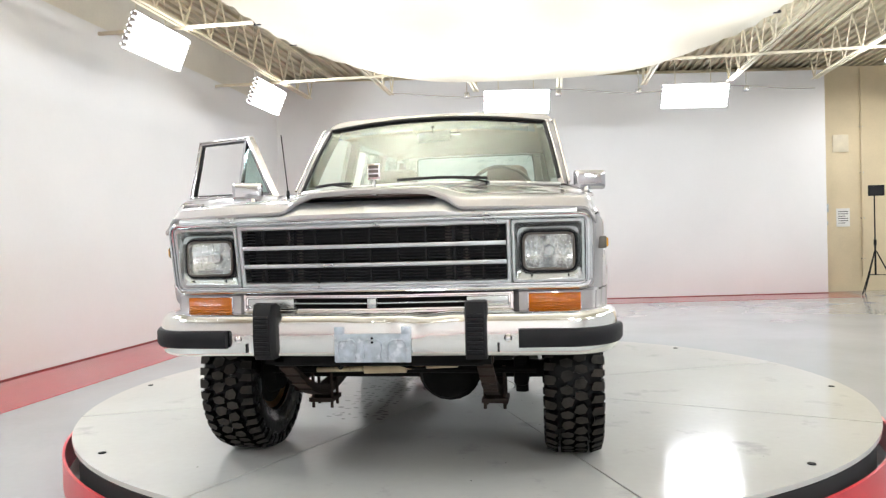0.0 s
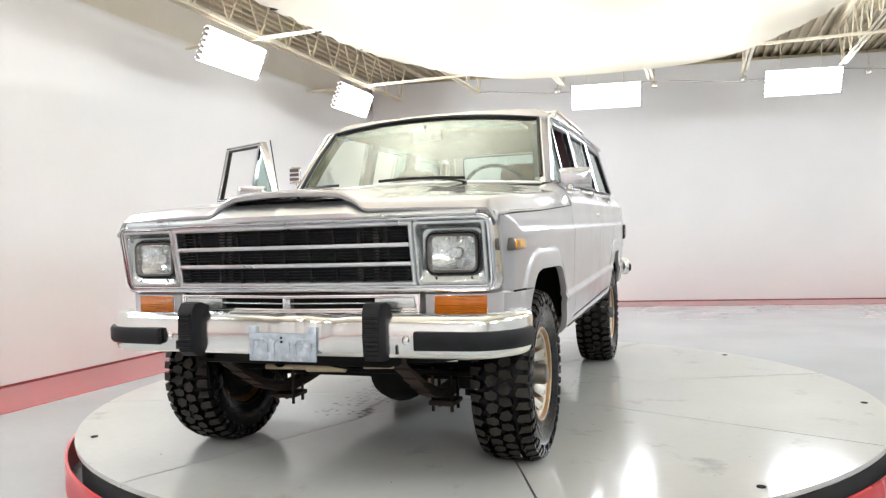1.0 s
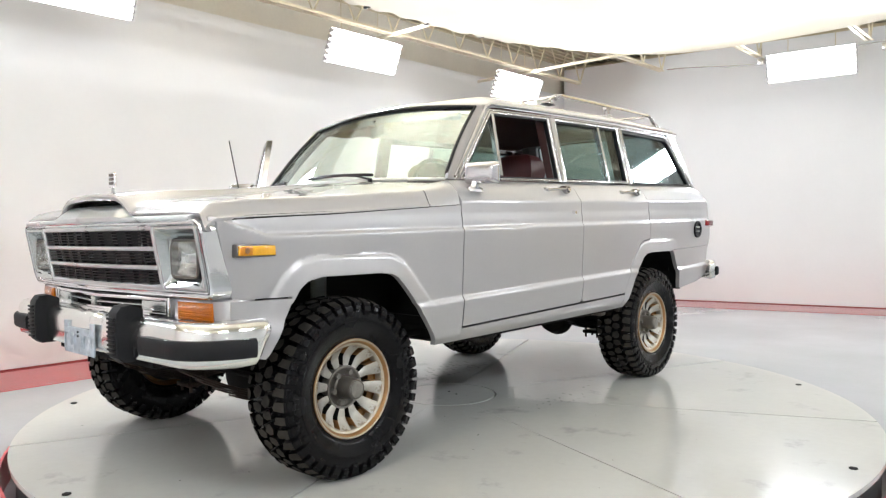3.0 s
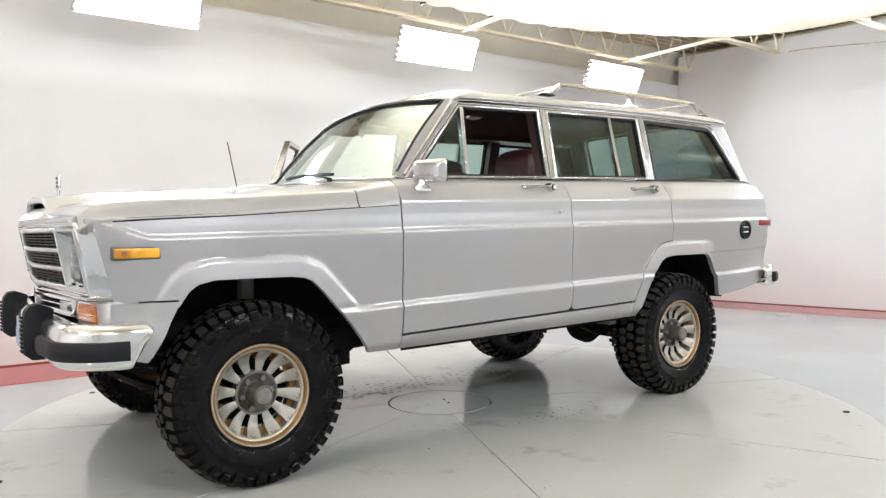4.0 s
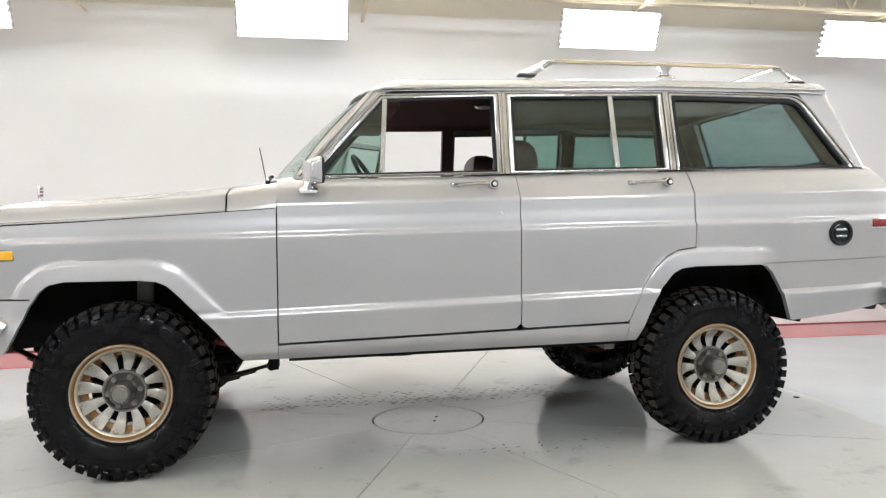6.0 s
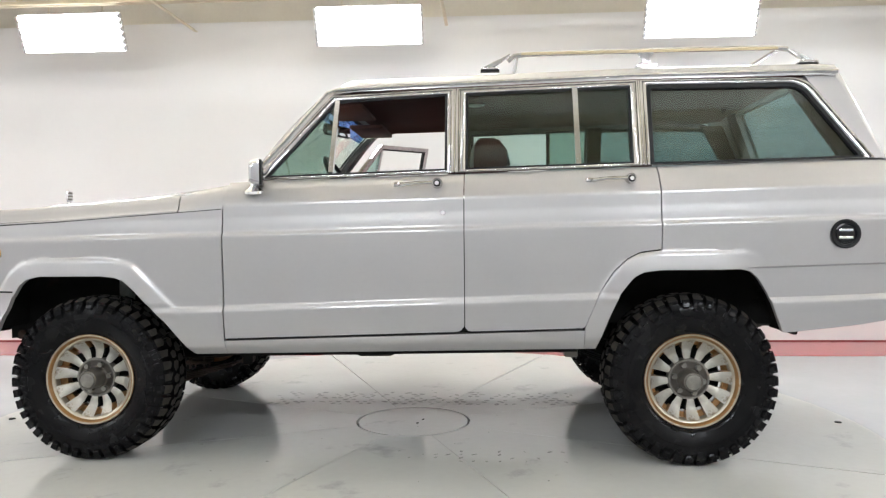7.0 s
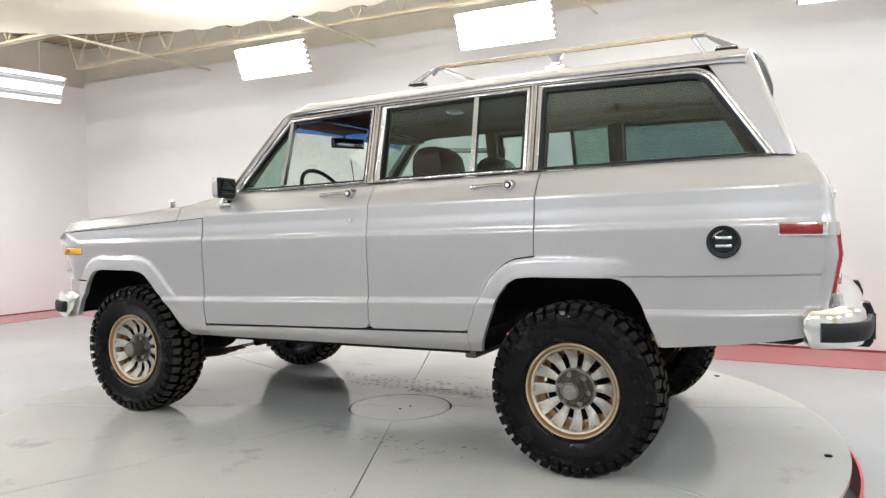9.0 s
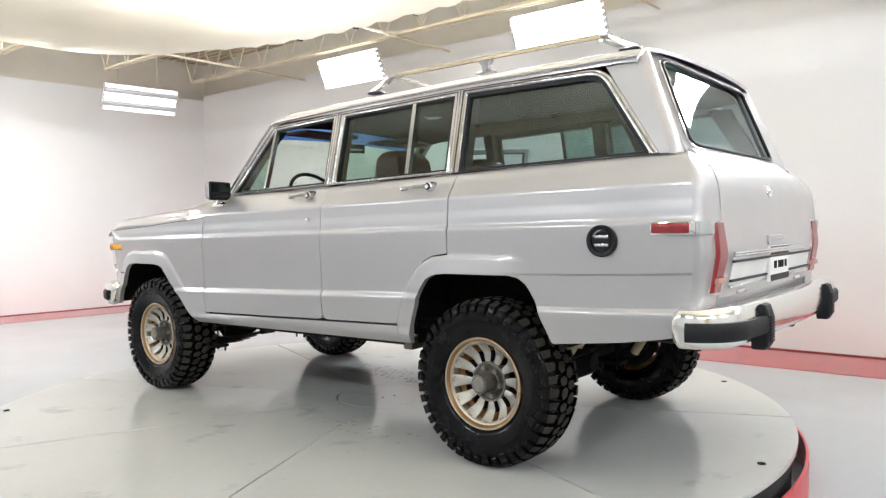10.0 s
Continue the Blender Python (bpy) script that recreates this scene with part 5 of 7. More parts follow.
def frame_out(g, r=0.04):
    """Outline of the nose surround, moved outwards by g."""
    return rounded(rect(-0.832 - g, 0.832 + g, 0.822 - g, 1.070 + g * 0.75), max(r, 0.012), 5)


bm = B()
rings_of(bm, [(frame_out(0.034, 0.06), 0.11), (frame_out(0.036, 0.06), 0.075), (frame_out(0.030, 0.055), 0.030), (frame_out(0.026, 0.05), 0.006), (frame_out(0.021, 0.05), 0.0), (frame_out(0.017, 0.045), 0.002), (frame_out(0.016, 0.045), 0.014),
              (frame_out(0.012, 0.04), 0.014), (frame_out(0.011, 0.04), 0.003), (frame_out(0.006, 0.03), 0.003), (frame_out(0.004, 0.03), 0.011), (frame_out(0.0, 0.03), 0.012), (frame_out(-0.001, 0.03), 0.07)])
grille = part("grille_surround", vee(bm), M_SURROUND, car, "chrome frame round grille and headlamps", 28)
bm = B()
rings_of(bm, [(rect(-0.549, 0.549, 0.822, 1.070), 0.06), (rect(-0.549, 0.549, 0.822, 1.070), 0.004), (rect(-0.545, 0.545, 0.826, 1.066), -0.001), (rect(-0.535, 0.535, 0.836, 1.056), -0.001), (rect(-0.531, 0.531, 0.840, 1.052), 0.004), (rect(-0.531, 0.531, 0.840, 1.052), 0.06)])
part("grille_frame", vee(bm), M_ALU, grille, "bright inner grille frame", 25)
for z in (0.908, 0.981):
    bm = B()
    box(bm, -0.531, 0.531, -0.004, 0.030, z - 0.0085, z + 0.0085, 0.004)
    part("grille_bar", vee(bm), M_ALU, grille, "bright horizontal grille bar")
for i in range(18):
    z = 0.846 + i * 0.012
    if min(abs(z - 0.908), abs(z - 0.981)) < 0.010:
        continue
    bm = B()
    box(bm, -0.53, 0.53, 0.008, 0.034, z - 0.0024, z + 0.0024)
    part("grille_fin", vee(bm), M_BLACK, grille)
for i in range(9):
    x = -0.44 + i * 0.11
    bm = B()
    box(bm, x - 0.004, x + 0.004, 0.010, 0.030, 0.838, 1.054)
    part("grille_post", vee(bm), M_BLACK, grille)
# cooler and fan struts seen through the fins
bm = B()
box(bm, -0.52, 0.52, -0.58, -0.55, 0.80, 1.07)
part("radiator", bm, M_BLACK, car, "black radiator core")
for x in (-0.35, -0.31, 0.30, 0.37):
    bm = B()
    box(bm, x - 0.004, x + 0.004, -0.622, -0.614, 0.838, 1.056)
    for k in range(16):
        box(bm, x - 0.012, x + 0.012, -0.628, -0.618, 0.842 + k * 0.0135, 0.850 + k * 0.0135)
    tagged(part("radiator_strut", bm, M_HUB, car), kind="stuff")
for x in (-0.42, 0.44):
    for z in (0.86, 1.03):
        bm = B()
        revolve(bm, [(-0.008, 0.055), (0.0, 0.062), (0.008, 0.055)], 20, "x")
        bmesh.ops.transform(bm, verts=bm.verts, matrix=Matrix.Translation((x, -0.61, z)) @ Matrix.Rotation(radians(90), 4, "Z"))
        part("horn", bm, M_HUB, car, "round horn behind the grille")
# chrome header: a low ledge across, a raised boss with slanting ends under the hood lip
bm = B()
secs = []
for x in [-0.80, -0.60, -0.42, -0.36, -0.335, -0.31, -0.285, -0.26, -0.22, -0.12, -0.03, -0.012, 0.0, 0.012, 0.03, 0.12, 0.22, 0.26, 0.285, 0.31, 0.335, 0.36, 0.42, 0.60, 0.80]:
    k = smooth((0.364 - abs(x)) / 0.085)
    pk = 0.006 * max(0, 1 - abs(x) / 0.03)
    y0 = nose_y(x, 1.085)
    secs.append([(x, y0 + 0.03, 1.082), (x, y0 + 0.002, 1.084), (x, y0 - 0.004 - 0.004 * k, 1.092), (x, y0 - 0.002 - 0.008 * k - pk, 1.102 + 0.006 * k), (x, y0 + 0.024 - 0.012 * k - pk, 1.108 + 0.020 * k + pk), (x, y0 + 0.040 + 0.010 * k, 1.108 + 0.050 * k), (x, y0 + 0.075, 1.108 + 0.052 * k)])
loft(bm, secs)
part("grille_header", bm, M_ALU, grille, "chrome header above the grille")

for s in (1, -1):
    # rectangular headlamp deep in a satin bezel
    def on_nose(x, z, d):
        return (s * x, nose_y(x, z) + d, z)
    bm = B()
    o, o2, o3 = (rounded(rect(0.551 + g, 0.829 - g, 0.824 + g, 1.068 - g), 0.014) for g in (0.0, 0.003, 0.012))
    wide, deep = rounded(rect(0.572, 0.808, 0.852, 1.038), 0.03), rounded(rect(0.586, 0.796, 0.866, 1.022), 0.035)
    lay = [[bm.verts.new(on_nose(x, z, d)) for x, z in pts] for pts, d in ((o, 0.05), (o, 0.004), (o2, -0.001), (o3, -0.001))]
    lay += [[bm.verts.new((s * x, y, z)) for x, z in pts] for pts, y in ((wide, -0.640), (deep, -0.630), (deep, -0.60))]
    n = len(o)
    for a, b in zip(lay, lay[1:]):
        for k in range(n):
            bm.faces.new((a[k], a[(k + 1) % n], b[(k + 1) % n], b[k]))
    bez = part("headlamp_bezel", bm, M_DULLCHROME, car, "weathered satin headlamp bezel", 28)
    bm = B()
    rings_of(bm, [([(s * x, z) for x, z in rounded(rect(0.586, 0.796, 0.866, 1.022), 0.035)], -0.60), ([(s * x, z) for x, z in rounded(rect(0.586, 0.796, 0.866, 1.022), 0.035)], -0.642), ([(s * x, z) for x, z in rounded(rect(0.594, 0.788, 0.874, 1.014), 0.032)], -0.640)])
    part("lamp_gasket", bm, M_BLACK, bez, "dark rim round the lamp")
    bm = B()
    rings_of(bm, [([(s * x, z) for x, z in rounded(rect(0.591, 0.791, 0.871, 1.017), 0.033)], -0.642), ([(s * x, z) for x, z in rounded(rect(0.593, 0.789, 0.873, 1.015), 0.032)], -0.648), ([(s * x, z) for x, z in rounded(rect(0.600, 0.782, 0.880, 1.008), 0.03)], -0.647), ([(s * x, z) for x, z in rounded(rect(0.601, 0.781, 0.881, 1.007), 0.03)], -0.62)])
    part("lamp_rim", bm, M_HUB, bez, "dull metal rim of the lamp")
    # bright bowl behind a ribbed glass
    bm = B()
    def bowl(u, v):
        x, z = 2 * u - 1, 2 * v - 1
        return (s * (0.691 + 0.092 * x), -0.638 + 0.060 * (1 - min(1, (x * x + z * z) / 2)), 0.944 + 0.064 * z)
    grid(bm, bowl, 14, 10)
    part("reflector", bm, M_BOWL, bez)
    bm = B()
    def front_glass(u, v):
        x, z = 2 * u - 1, 2 * v - 1
        return (s * (0.691 + 0.092 * x), -0.648 - 0.010 * (1 - x * x) * (1 - z * z) + 0.0026 * math.sin(u * 62 + 2.2 * math.sin(v * 7) + 1.5 * math.sin(v * 17)) + 0.0012 * math.sin(v * 30 + 4 * u), 0.944 + 0.065 * z)
    grid(bm, front_glass, 72, 16)
    bmesh.ops.solidify(bm, geom=bm.faces[:], thickness=0.003)
    part("lamp_glass", bm, M_HEADGLASS, bez, "clear ribbed headlamp glass")
    bm = B()
    rod(bm, (s * 0.691, -0.59, 0.944), (s * 0.691, -0.632, 0.944), 0.020, 0.016, 12)
    part("bulb_shield", bm, M_ALU, bez)
    for x, z in ((0.625, 0.852), (0.765, 0.852)):
        bm = B()
        rod(bm, (s * x, -0.650, z), (s * x, -0.630, z), 0.0035, seg=8)
        part("bezel_screw", bm, M_FRAME, bez)
    # turn signal, its face swept back at the corner
    def swept(bm):
        for v in bm.verts:
            v.co.y += 0.14 * (abs(v.co.x) - 0.61)
        return bm
    bm = B()
    box(bm, *sorted((s * 0.604, s * 0.816)), -0.627, -0.58, 0.708, 0.786, 0.006)
    tb = part("signal_bezel", swept(bm), M_CHROME, car)
    bm = B()
    def amber(u, v):
        x, z = 2 * u - 1, 2 * v - 1
        flute = 0.0022 * math.sin(v * 56) if z < 0 else 0.0008 * math.sin(v * 80)
        return (s * (0.710 + 0.100 * x), -0.632 - 0.008 * (1 - x ** 6) * (1 - z ** 6) + flute, 0.747 + 0.034 * z)
    grid(bm, amber, 20, 40)
    hem(bm, (0, 0.02, 0))
    part("turn_signal", swept(bm), M_AMBER, tb, "amber front turn signal lens")
# silver valance with the slotted lower grille
bm = B()
loft(bm, [[(x, y, 0.690), (x, y - 0.012, 0.697), (x, y - 0.016, 0.788), (x, y, 0.795), (x, y + 0.03, 0.795), (x, y + 0.03, 0.69)] for x, y in
          [(-0.884, -0.50), (-0.872, -0.545), (-0.850, -0.572), (-0.815, -0.584), (-0.572, -0.610), (-0.550, -0.575), (0, -0.622), (0.550, -0.575), (0.572, -0.610), (0.815, -0.584), (0.850, -0.572), (0.872, -0.545), (0.884, -0.50)]])
val = part("valance", bm, M_PAINT, car, "silver panel below the grille")


def low_vee(bm):
    bmesh.ops.bisect_plane(bm, geom=bm.verts[:] + bm.edges[:] + bm.faces[:], plane_co=(0, 0, 0), plane_no=(1, 0, 0), dist=1e-5)
    for v in bm.verts:
        v.co.y += -0.704 + 0.113 * abs(v.co.x)
    return bm


bm = B()
rings_of(bm, [(rect(-0.552, 0.552, 0.716, 0.792), 0.05), (rounded(rect(-0.552, 0.552, 0.716, 0.792), 0.012), 0.01)][1:] + [(rounded(rect(-0.549, 0.549, 0.719, 0.789), 0.012), 0.0), (rounded(rect(-0.541, 0.541, 0.726, 0.783), 0.010), 0.0), (rounded(rect(-0.538, 0.538, 0.729, 0.780), 0.010), 0.006), (rounded(rect(-0.534, 0.534, 0.733, 0.777), 0.010), 0.006), (rounded(rect(-0.531, 0.531, 0.736, 0.774), 0.010), 0.04)])
lg = part("lower_grille_frame", low_vee(bm), M_CHROME, val, "chrome lower grille frame", 28)
bm = B()
box(bm, -0.548, 0.548, 0.008, 0.05, 0.717, 0.735)
part("lower_ledge", low_vee(bm), M_CHROME, lg)
for z in (0.755,):
    bm = B()
    box(bm, -0.531, 0.531, 0.010, 0.035, z - 0.003, z + 0.003, 0.002)
    part("lower_bar", low_vee(bm), M_DULLCHROME, lg)
for x0 in (-0.553, 0.5315):
    bm = B()
    box(bm, x0, x0 + 0.0215, 0.003, 0.060, 0.7165, 0.7915, 0.003)
    part("frame_end", low_vee(bm), M_CHROME, lg)
for x0, x1 in ((-0.531, -0.33), (-0.018, 0.018), (0.37, 0.531)):
    bm = B()
    box(bm, x0, x1, 0.004, 0.04, 0.736, 0.775, 0.003)
    part("lower_block", low_vee(bm), M_DULLCHROME, lg)
bm = B()
box(bm, -0.53, 0.53, 0.042, 0.050, 0.73, 0.78)
part("lower_backing", low_vee(bm), M_FRAME, lg, "dark opening behind the lower grille")


# ---- bumpers ----
def bumper_path(half, front, back, n=14):
    """Plan of the bumper from one end round to the other; front is the y of its face, back where the ends stop."""
    sg = 1 if back > front else -1
    pts = [(half, back), (half, back - sg * 0.025)]
    for i in range(n + 1):
        a = math.pi / 2 * i / n
        pts.append((half - 0.195 * (1 - math.cos(a)), front + sg * min(0.26, abs(back - front) - 0.035) * (1 - math.sin(a))))
    pts += [(half - 0.45, front - sg * 0.006)] + [(0.44 - 0.02 * i, front - sg * (0.0147 - 0.008 * ((0.44 - 0.02 * i) / 0.5) ** 2)) for i in range(23)]
    return pts + [(-x, y) for x, y in pts[-2::-1]]


def sweep(bm, path, prof, sg, taper=1.0):
    """Sweeps a profile of (outwards, z) along a plan path."""
    secs = []
    n = len(path)
    zc = sum(z for _, z in prof) / len(prof)
    for i, (x, y) in enumerate(path):
        a, b = Vector(path[max(i - 1, 0)]), Vector(path[min(i + 1, n - 1)])
        d = (b - a).normalized()
        out = Vector((-d.y, d.x)) * sg
        k = taper if i in (0, n - 1) else 1.0
        # the front bumper's ends are cut aslant, longer along the top edge
        sh = 0.42 * max(0.0, 1 - min(i, n - 1 - i) / 6) if taper < 1 and path[0][1] > path[n // 2][1] else 0.0
        secs.append([(x + out.x * (o - 0.012 * (1 - k) * 5), y + out.y * (o - 0.012 * (1 - k) * 5) + sh * (z - zc), zc + (z - zc) * k) for o, z in prof])
    loft(bm, secs)


def bumper(name, half, front, back, z0, z1, strip_x, guard_x, label, guard_up=0.045, guard_down=0.005, depth=1.0):
    sg = 1 if back > front else -1
    h = z1 - z0
    path = bumper_path(half, front, back)
    prof = [(-0.075 if sg > 0 else -0.118, z1 - 0.012), (-0.05, z1), (-0.012, z1 - 0.004), (0.004, z1 - 0.018), (0.010, z1 - 0.04), (0.012, z0 + 0.55 * h), (0.010, z0 + 0.03), (0.0, z0 + 0.008), (-0.02, z0), (-0.05, z0 + 0.004), (-0.045, z0 + 0.03), (-0.005, z0 + 0.04), (-0.005, z1 - 0.04), (-0.05, z1 - 0.02)]
    bm = B()
    sweep(bm, path, prof, sg, 0.72)
    if sg > 0:
        # knocks in the face between the guards
        for v in bm.verts:
            x, z = v.co.x, v.co.z
            k = max(0.0, 1 - abs(x - 0.14) / 0.28)
            v.co.y += 0.016 * k * k * math.sin(26 * x) ** 2 * smooth((z - z0) / h)
            v.co.z -= 0.010 * math.exp(-((x - 0.22) / 0.06) ** 2) * smooth((z - z0) / h - 0.3) + 0.006 * math.exp(-((x + 0.02) / 0.04) ** 2) * smooth((z - z0) / h - 0.3)
    b = part(name, bm, M_BUMPER, car, label, angle=50)
    for s in (1, -1):
        end = [p for p in path[:len(path) // 2 + 1] if p[0] > strip_x and abs(p[1] - back) > 0.04]
        end.append((strip_x, along(sorted((p[0], p[1]) for p in path[len(path) // 2 - 4:len(path) // 2 + 1]), strip_x)))
        end = [(s * x, y) for x, y in end]
        bm = B()
        zc = z0 + 0.42 * h
        sweep(bm, end, [(0.008, zc - 0.036), (0.022, zc - 0.034), (0.030, zc - 0.022), (0.031, zc + 0.022), (0.024, zc + 0.034), (0.008, zc + 0.036)], sg * s)
        part("rubber_strip", bm, M_RUBBER, b, "black rubber strip on the bumper end")
        # upright rubber guard
        bm = B()
        f = front - sg * 0.012
        top, bot = z1 + guard_up, z0 - guard_down
        prof2 = [(0.05, top - 0.02), (0.0, top), (-0.035, top - 0.004), (-0.055, top - 0.03), (-0.062, z0 + 0.55 * h), (-0.055, bot + 0.02), (-0.03, bot), (0.03, bot)]
        secs = []
        for dx, k in ((-0.040, 0.7), (-0.034, 0.95), (0.0, 1.0), (0.034, 0.95), (0.040, 0.7)):
            secs.append([(s * guard_x + dx, f + sg * (o if o > 0 else o * k * depth), z) for o, z in prof2])
        loft(bm, secs)
        gd = part("bumper_guard", bm, M_RUBBER, b, "black ribbed rubber bumper guard")
        for k in range(9):
            z = bot + 0.03 + k * (top - bot - 0.085) / 8
            bm = B()
            yy = sorted((f - sg * 0.056 * depth, f - sg * (0.062 * depth + 0.004)))
            box(bm, s * guard_x - 0.028, s * guard_x + 0.028, yy[0], yy[1], z, z + 0.009, 0.002)
            part("guard_rib", bm, M_RUBBER, gd)
    return b


fb = bumper("front_bumper", 0.945, -0.730, -0.455, 0.552, 0.722, 0.572, 0.415, "dented chrome front bumper with black rubber ends")
for s in (1, -1):
    bm = B()
    bmesh.ops.create_uvsphere(bm, u_segments=14, v_segments=8, radius=0.016)
    bmesh.ops.transform(bm, verts=bm.verts, matrix=Matrix.Translation((s * 0.533, -0.745, 0.624)) @ Matrix.Diagonal((1, 0.6, 1, 1)))
    part("bumper_bolt", bm, M_CHROME, fb)
    bm = B()
    box(bm, s * 0.497 - 0.004, s * 0.497 + 0.004, -0.752, -0.735, 0.572, 0.606)
    part("bumper_slot", bm, M_BLACK, fb)
rb = bumper("rear_bumper", 0.945, 3.855, 3.655, 0.632, 0.785, 0.585, 0.548, "chrome rear bumper with black rubber ends", -0.01, 0.035, 0.55)
# bare galvanised plate holder
bm = B()
box(bm, -0.135, 0.165, -0.766, -0.756, 0.535, 0.645, 0.003)
box(bm, -0.135, -0.098, -0.766, -0.756, 0.640, 0.672, 0.003)
box(bm, 0.128, 0.165, -0.766, -0.756, 0.640, 0.672, 0.003)
ph = part("plate_holder", bm, M_GALV, fb, "weathered galvanised licence plate holder without plate")
for x in (-0.085, 0.015, 0.112):
    bm = B()
    tube(bm, [(x - 0.035, -0.7668, 0.548), (x - 0.035, -0.7668, 0.605), (x - 0.022, -0.7668, 0.622), (x + 0.022, -0.7668, 0.622), (x + 0.035, -0.7668, 0.605), (x + 0.035, -0.7668, 0.548)], 0.0045, 6)
    part("pressed_rib", bm, M_GALV, ph)
for z in (0.612, 0.628):
    bm = B()
    rod(bm, (0.015, -0.77, z), (0.015, -0.7640, z), 0.005, seg=8)
    part("plate_screw", bm, M_FRAME, ph)


# ---- tail ----
def tail_y(z):
    return along([(0.66, 3.71), (0.80, 3.745), (0.96, 3.772), (0.985, 3.773), (1.09, 3.762), (1.20, 3.752), (1.245, 3.744), (1.29, 3.722), (1.33, 3.690), (1.37, 3.640), (1.42, 3.58)], z)


def gate_width(z):
    return along([(0.8, 0.705), (1.1, 0.705), (1.25, 0.690), (1.33, 0.650), (1.40, 0.625)], z)


def gate_point(u, v):
    s = 2 * u - 1
    z = 0.800 + 0.595 * v
    y = tail_y(z) + 0.008 * (1 - s * s)
    w = gate_width(z)
    return (s * w, y, z)


bm = B()
grid(bm, gate_point, 30, 36)
hem(bm, (0, -0.03, 0))
gate = part("tailgate", bm, M_PAINT, car, "silver tailgate with bright lower panel")
bm = B()
grid(bm, lambda u, v: tuple(Vector(gate_point(0.06 + 0.88 * u, 0.069 + 0.20 * v)) + Vector((0, 0.006, 0))), 24, 4)
hem(bm, (0, -0.01, 0))
lp = part("trim_panel", bm, M_PANEL, gate, "brushed bright panel across the tailgate")
for v in (0.069, 0.105, 0.234, 0.270, 0.288):
    bm = B()
    tube(bm, [Vector(gate_point(0.055 + 0.89 * i / 16, v)) + Vector((0, 0.010, 0)) for i in range(17)], 0.006, 6)
    part("trim_line", bm, M_BLACK if v in (0.105, 0.234) else M_DULLCHROME, lp)
bm = B()
loft(bm, [[(x, 3.755, 0.985), (x, 3.790, 0.995), (x * 0.92, 3.785, 1.030), (x * 0.92, 3.745, 1.042)] for x in (-0.165, -0.16, 0.16, 0.165)])
ph2 = part("plate_lamp_housing", bm, M_PAINT, gate)
bm = B()
for i in range(5):
    box(bm, -0.06 + i * 0.026, -0.045 + i * 0.026, 3.788, 3.792, 1.004, 1.018)
part("housing_badge", bm, M_CHROME, ph2)
bm = B()
box(bm, -0.152, 0.152, 3.770, 3.790, 0.828, 0.985, 0.003)
pl = part("rear_plate", bm, M_PAPER, gate, "white dealer plate with black bands")
bm = B()
box(bm, -0.150, 0.150, 3.790, 3.7925, 0.945, 0.983)
box(bm, -0.150, 0.150, 3.790, 3.7925, 0.830, 0.858)
part("plate_band", bm, M_BLACK, pl)
bm = B()
for i, w in enumerate((0.03, 0.045, 0.03, 0.04)):
    box(bm, -0.11 + i * 0.055, -0.11 + i * 0.055 + w, 3.790, 3.7925, 0.885, 0.918)
tagged(part("plate_bars", bm, M_FRAME, pl), kind="stuff")
bm = B()
rod(bm, (0.06, 3.70, 1.218), (0.06, 3.762, 1.230), 0.036, 0.030, 20)
box(bm, 0.038, 0.082, 3.758, 3.772, 1.220, 1.240, 0.005)
part("tailgate_lock", bm, M_CHROME, gate, "chrome tailgate lock")
for x in (-0.45, 0.45):
    bm = B()
    box(bm, x - 0.05, x + 0.05, 3.725, 3.762, 0.802, 0.822, 0.006)
    part("gate_hinge", bm, M_CHROME, gate)
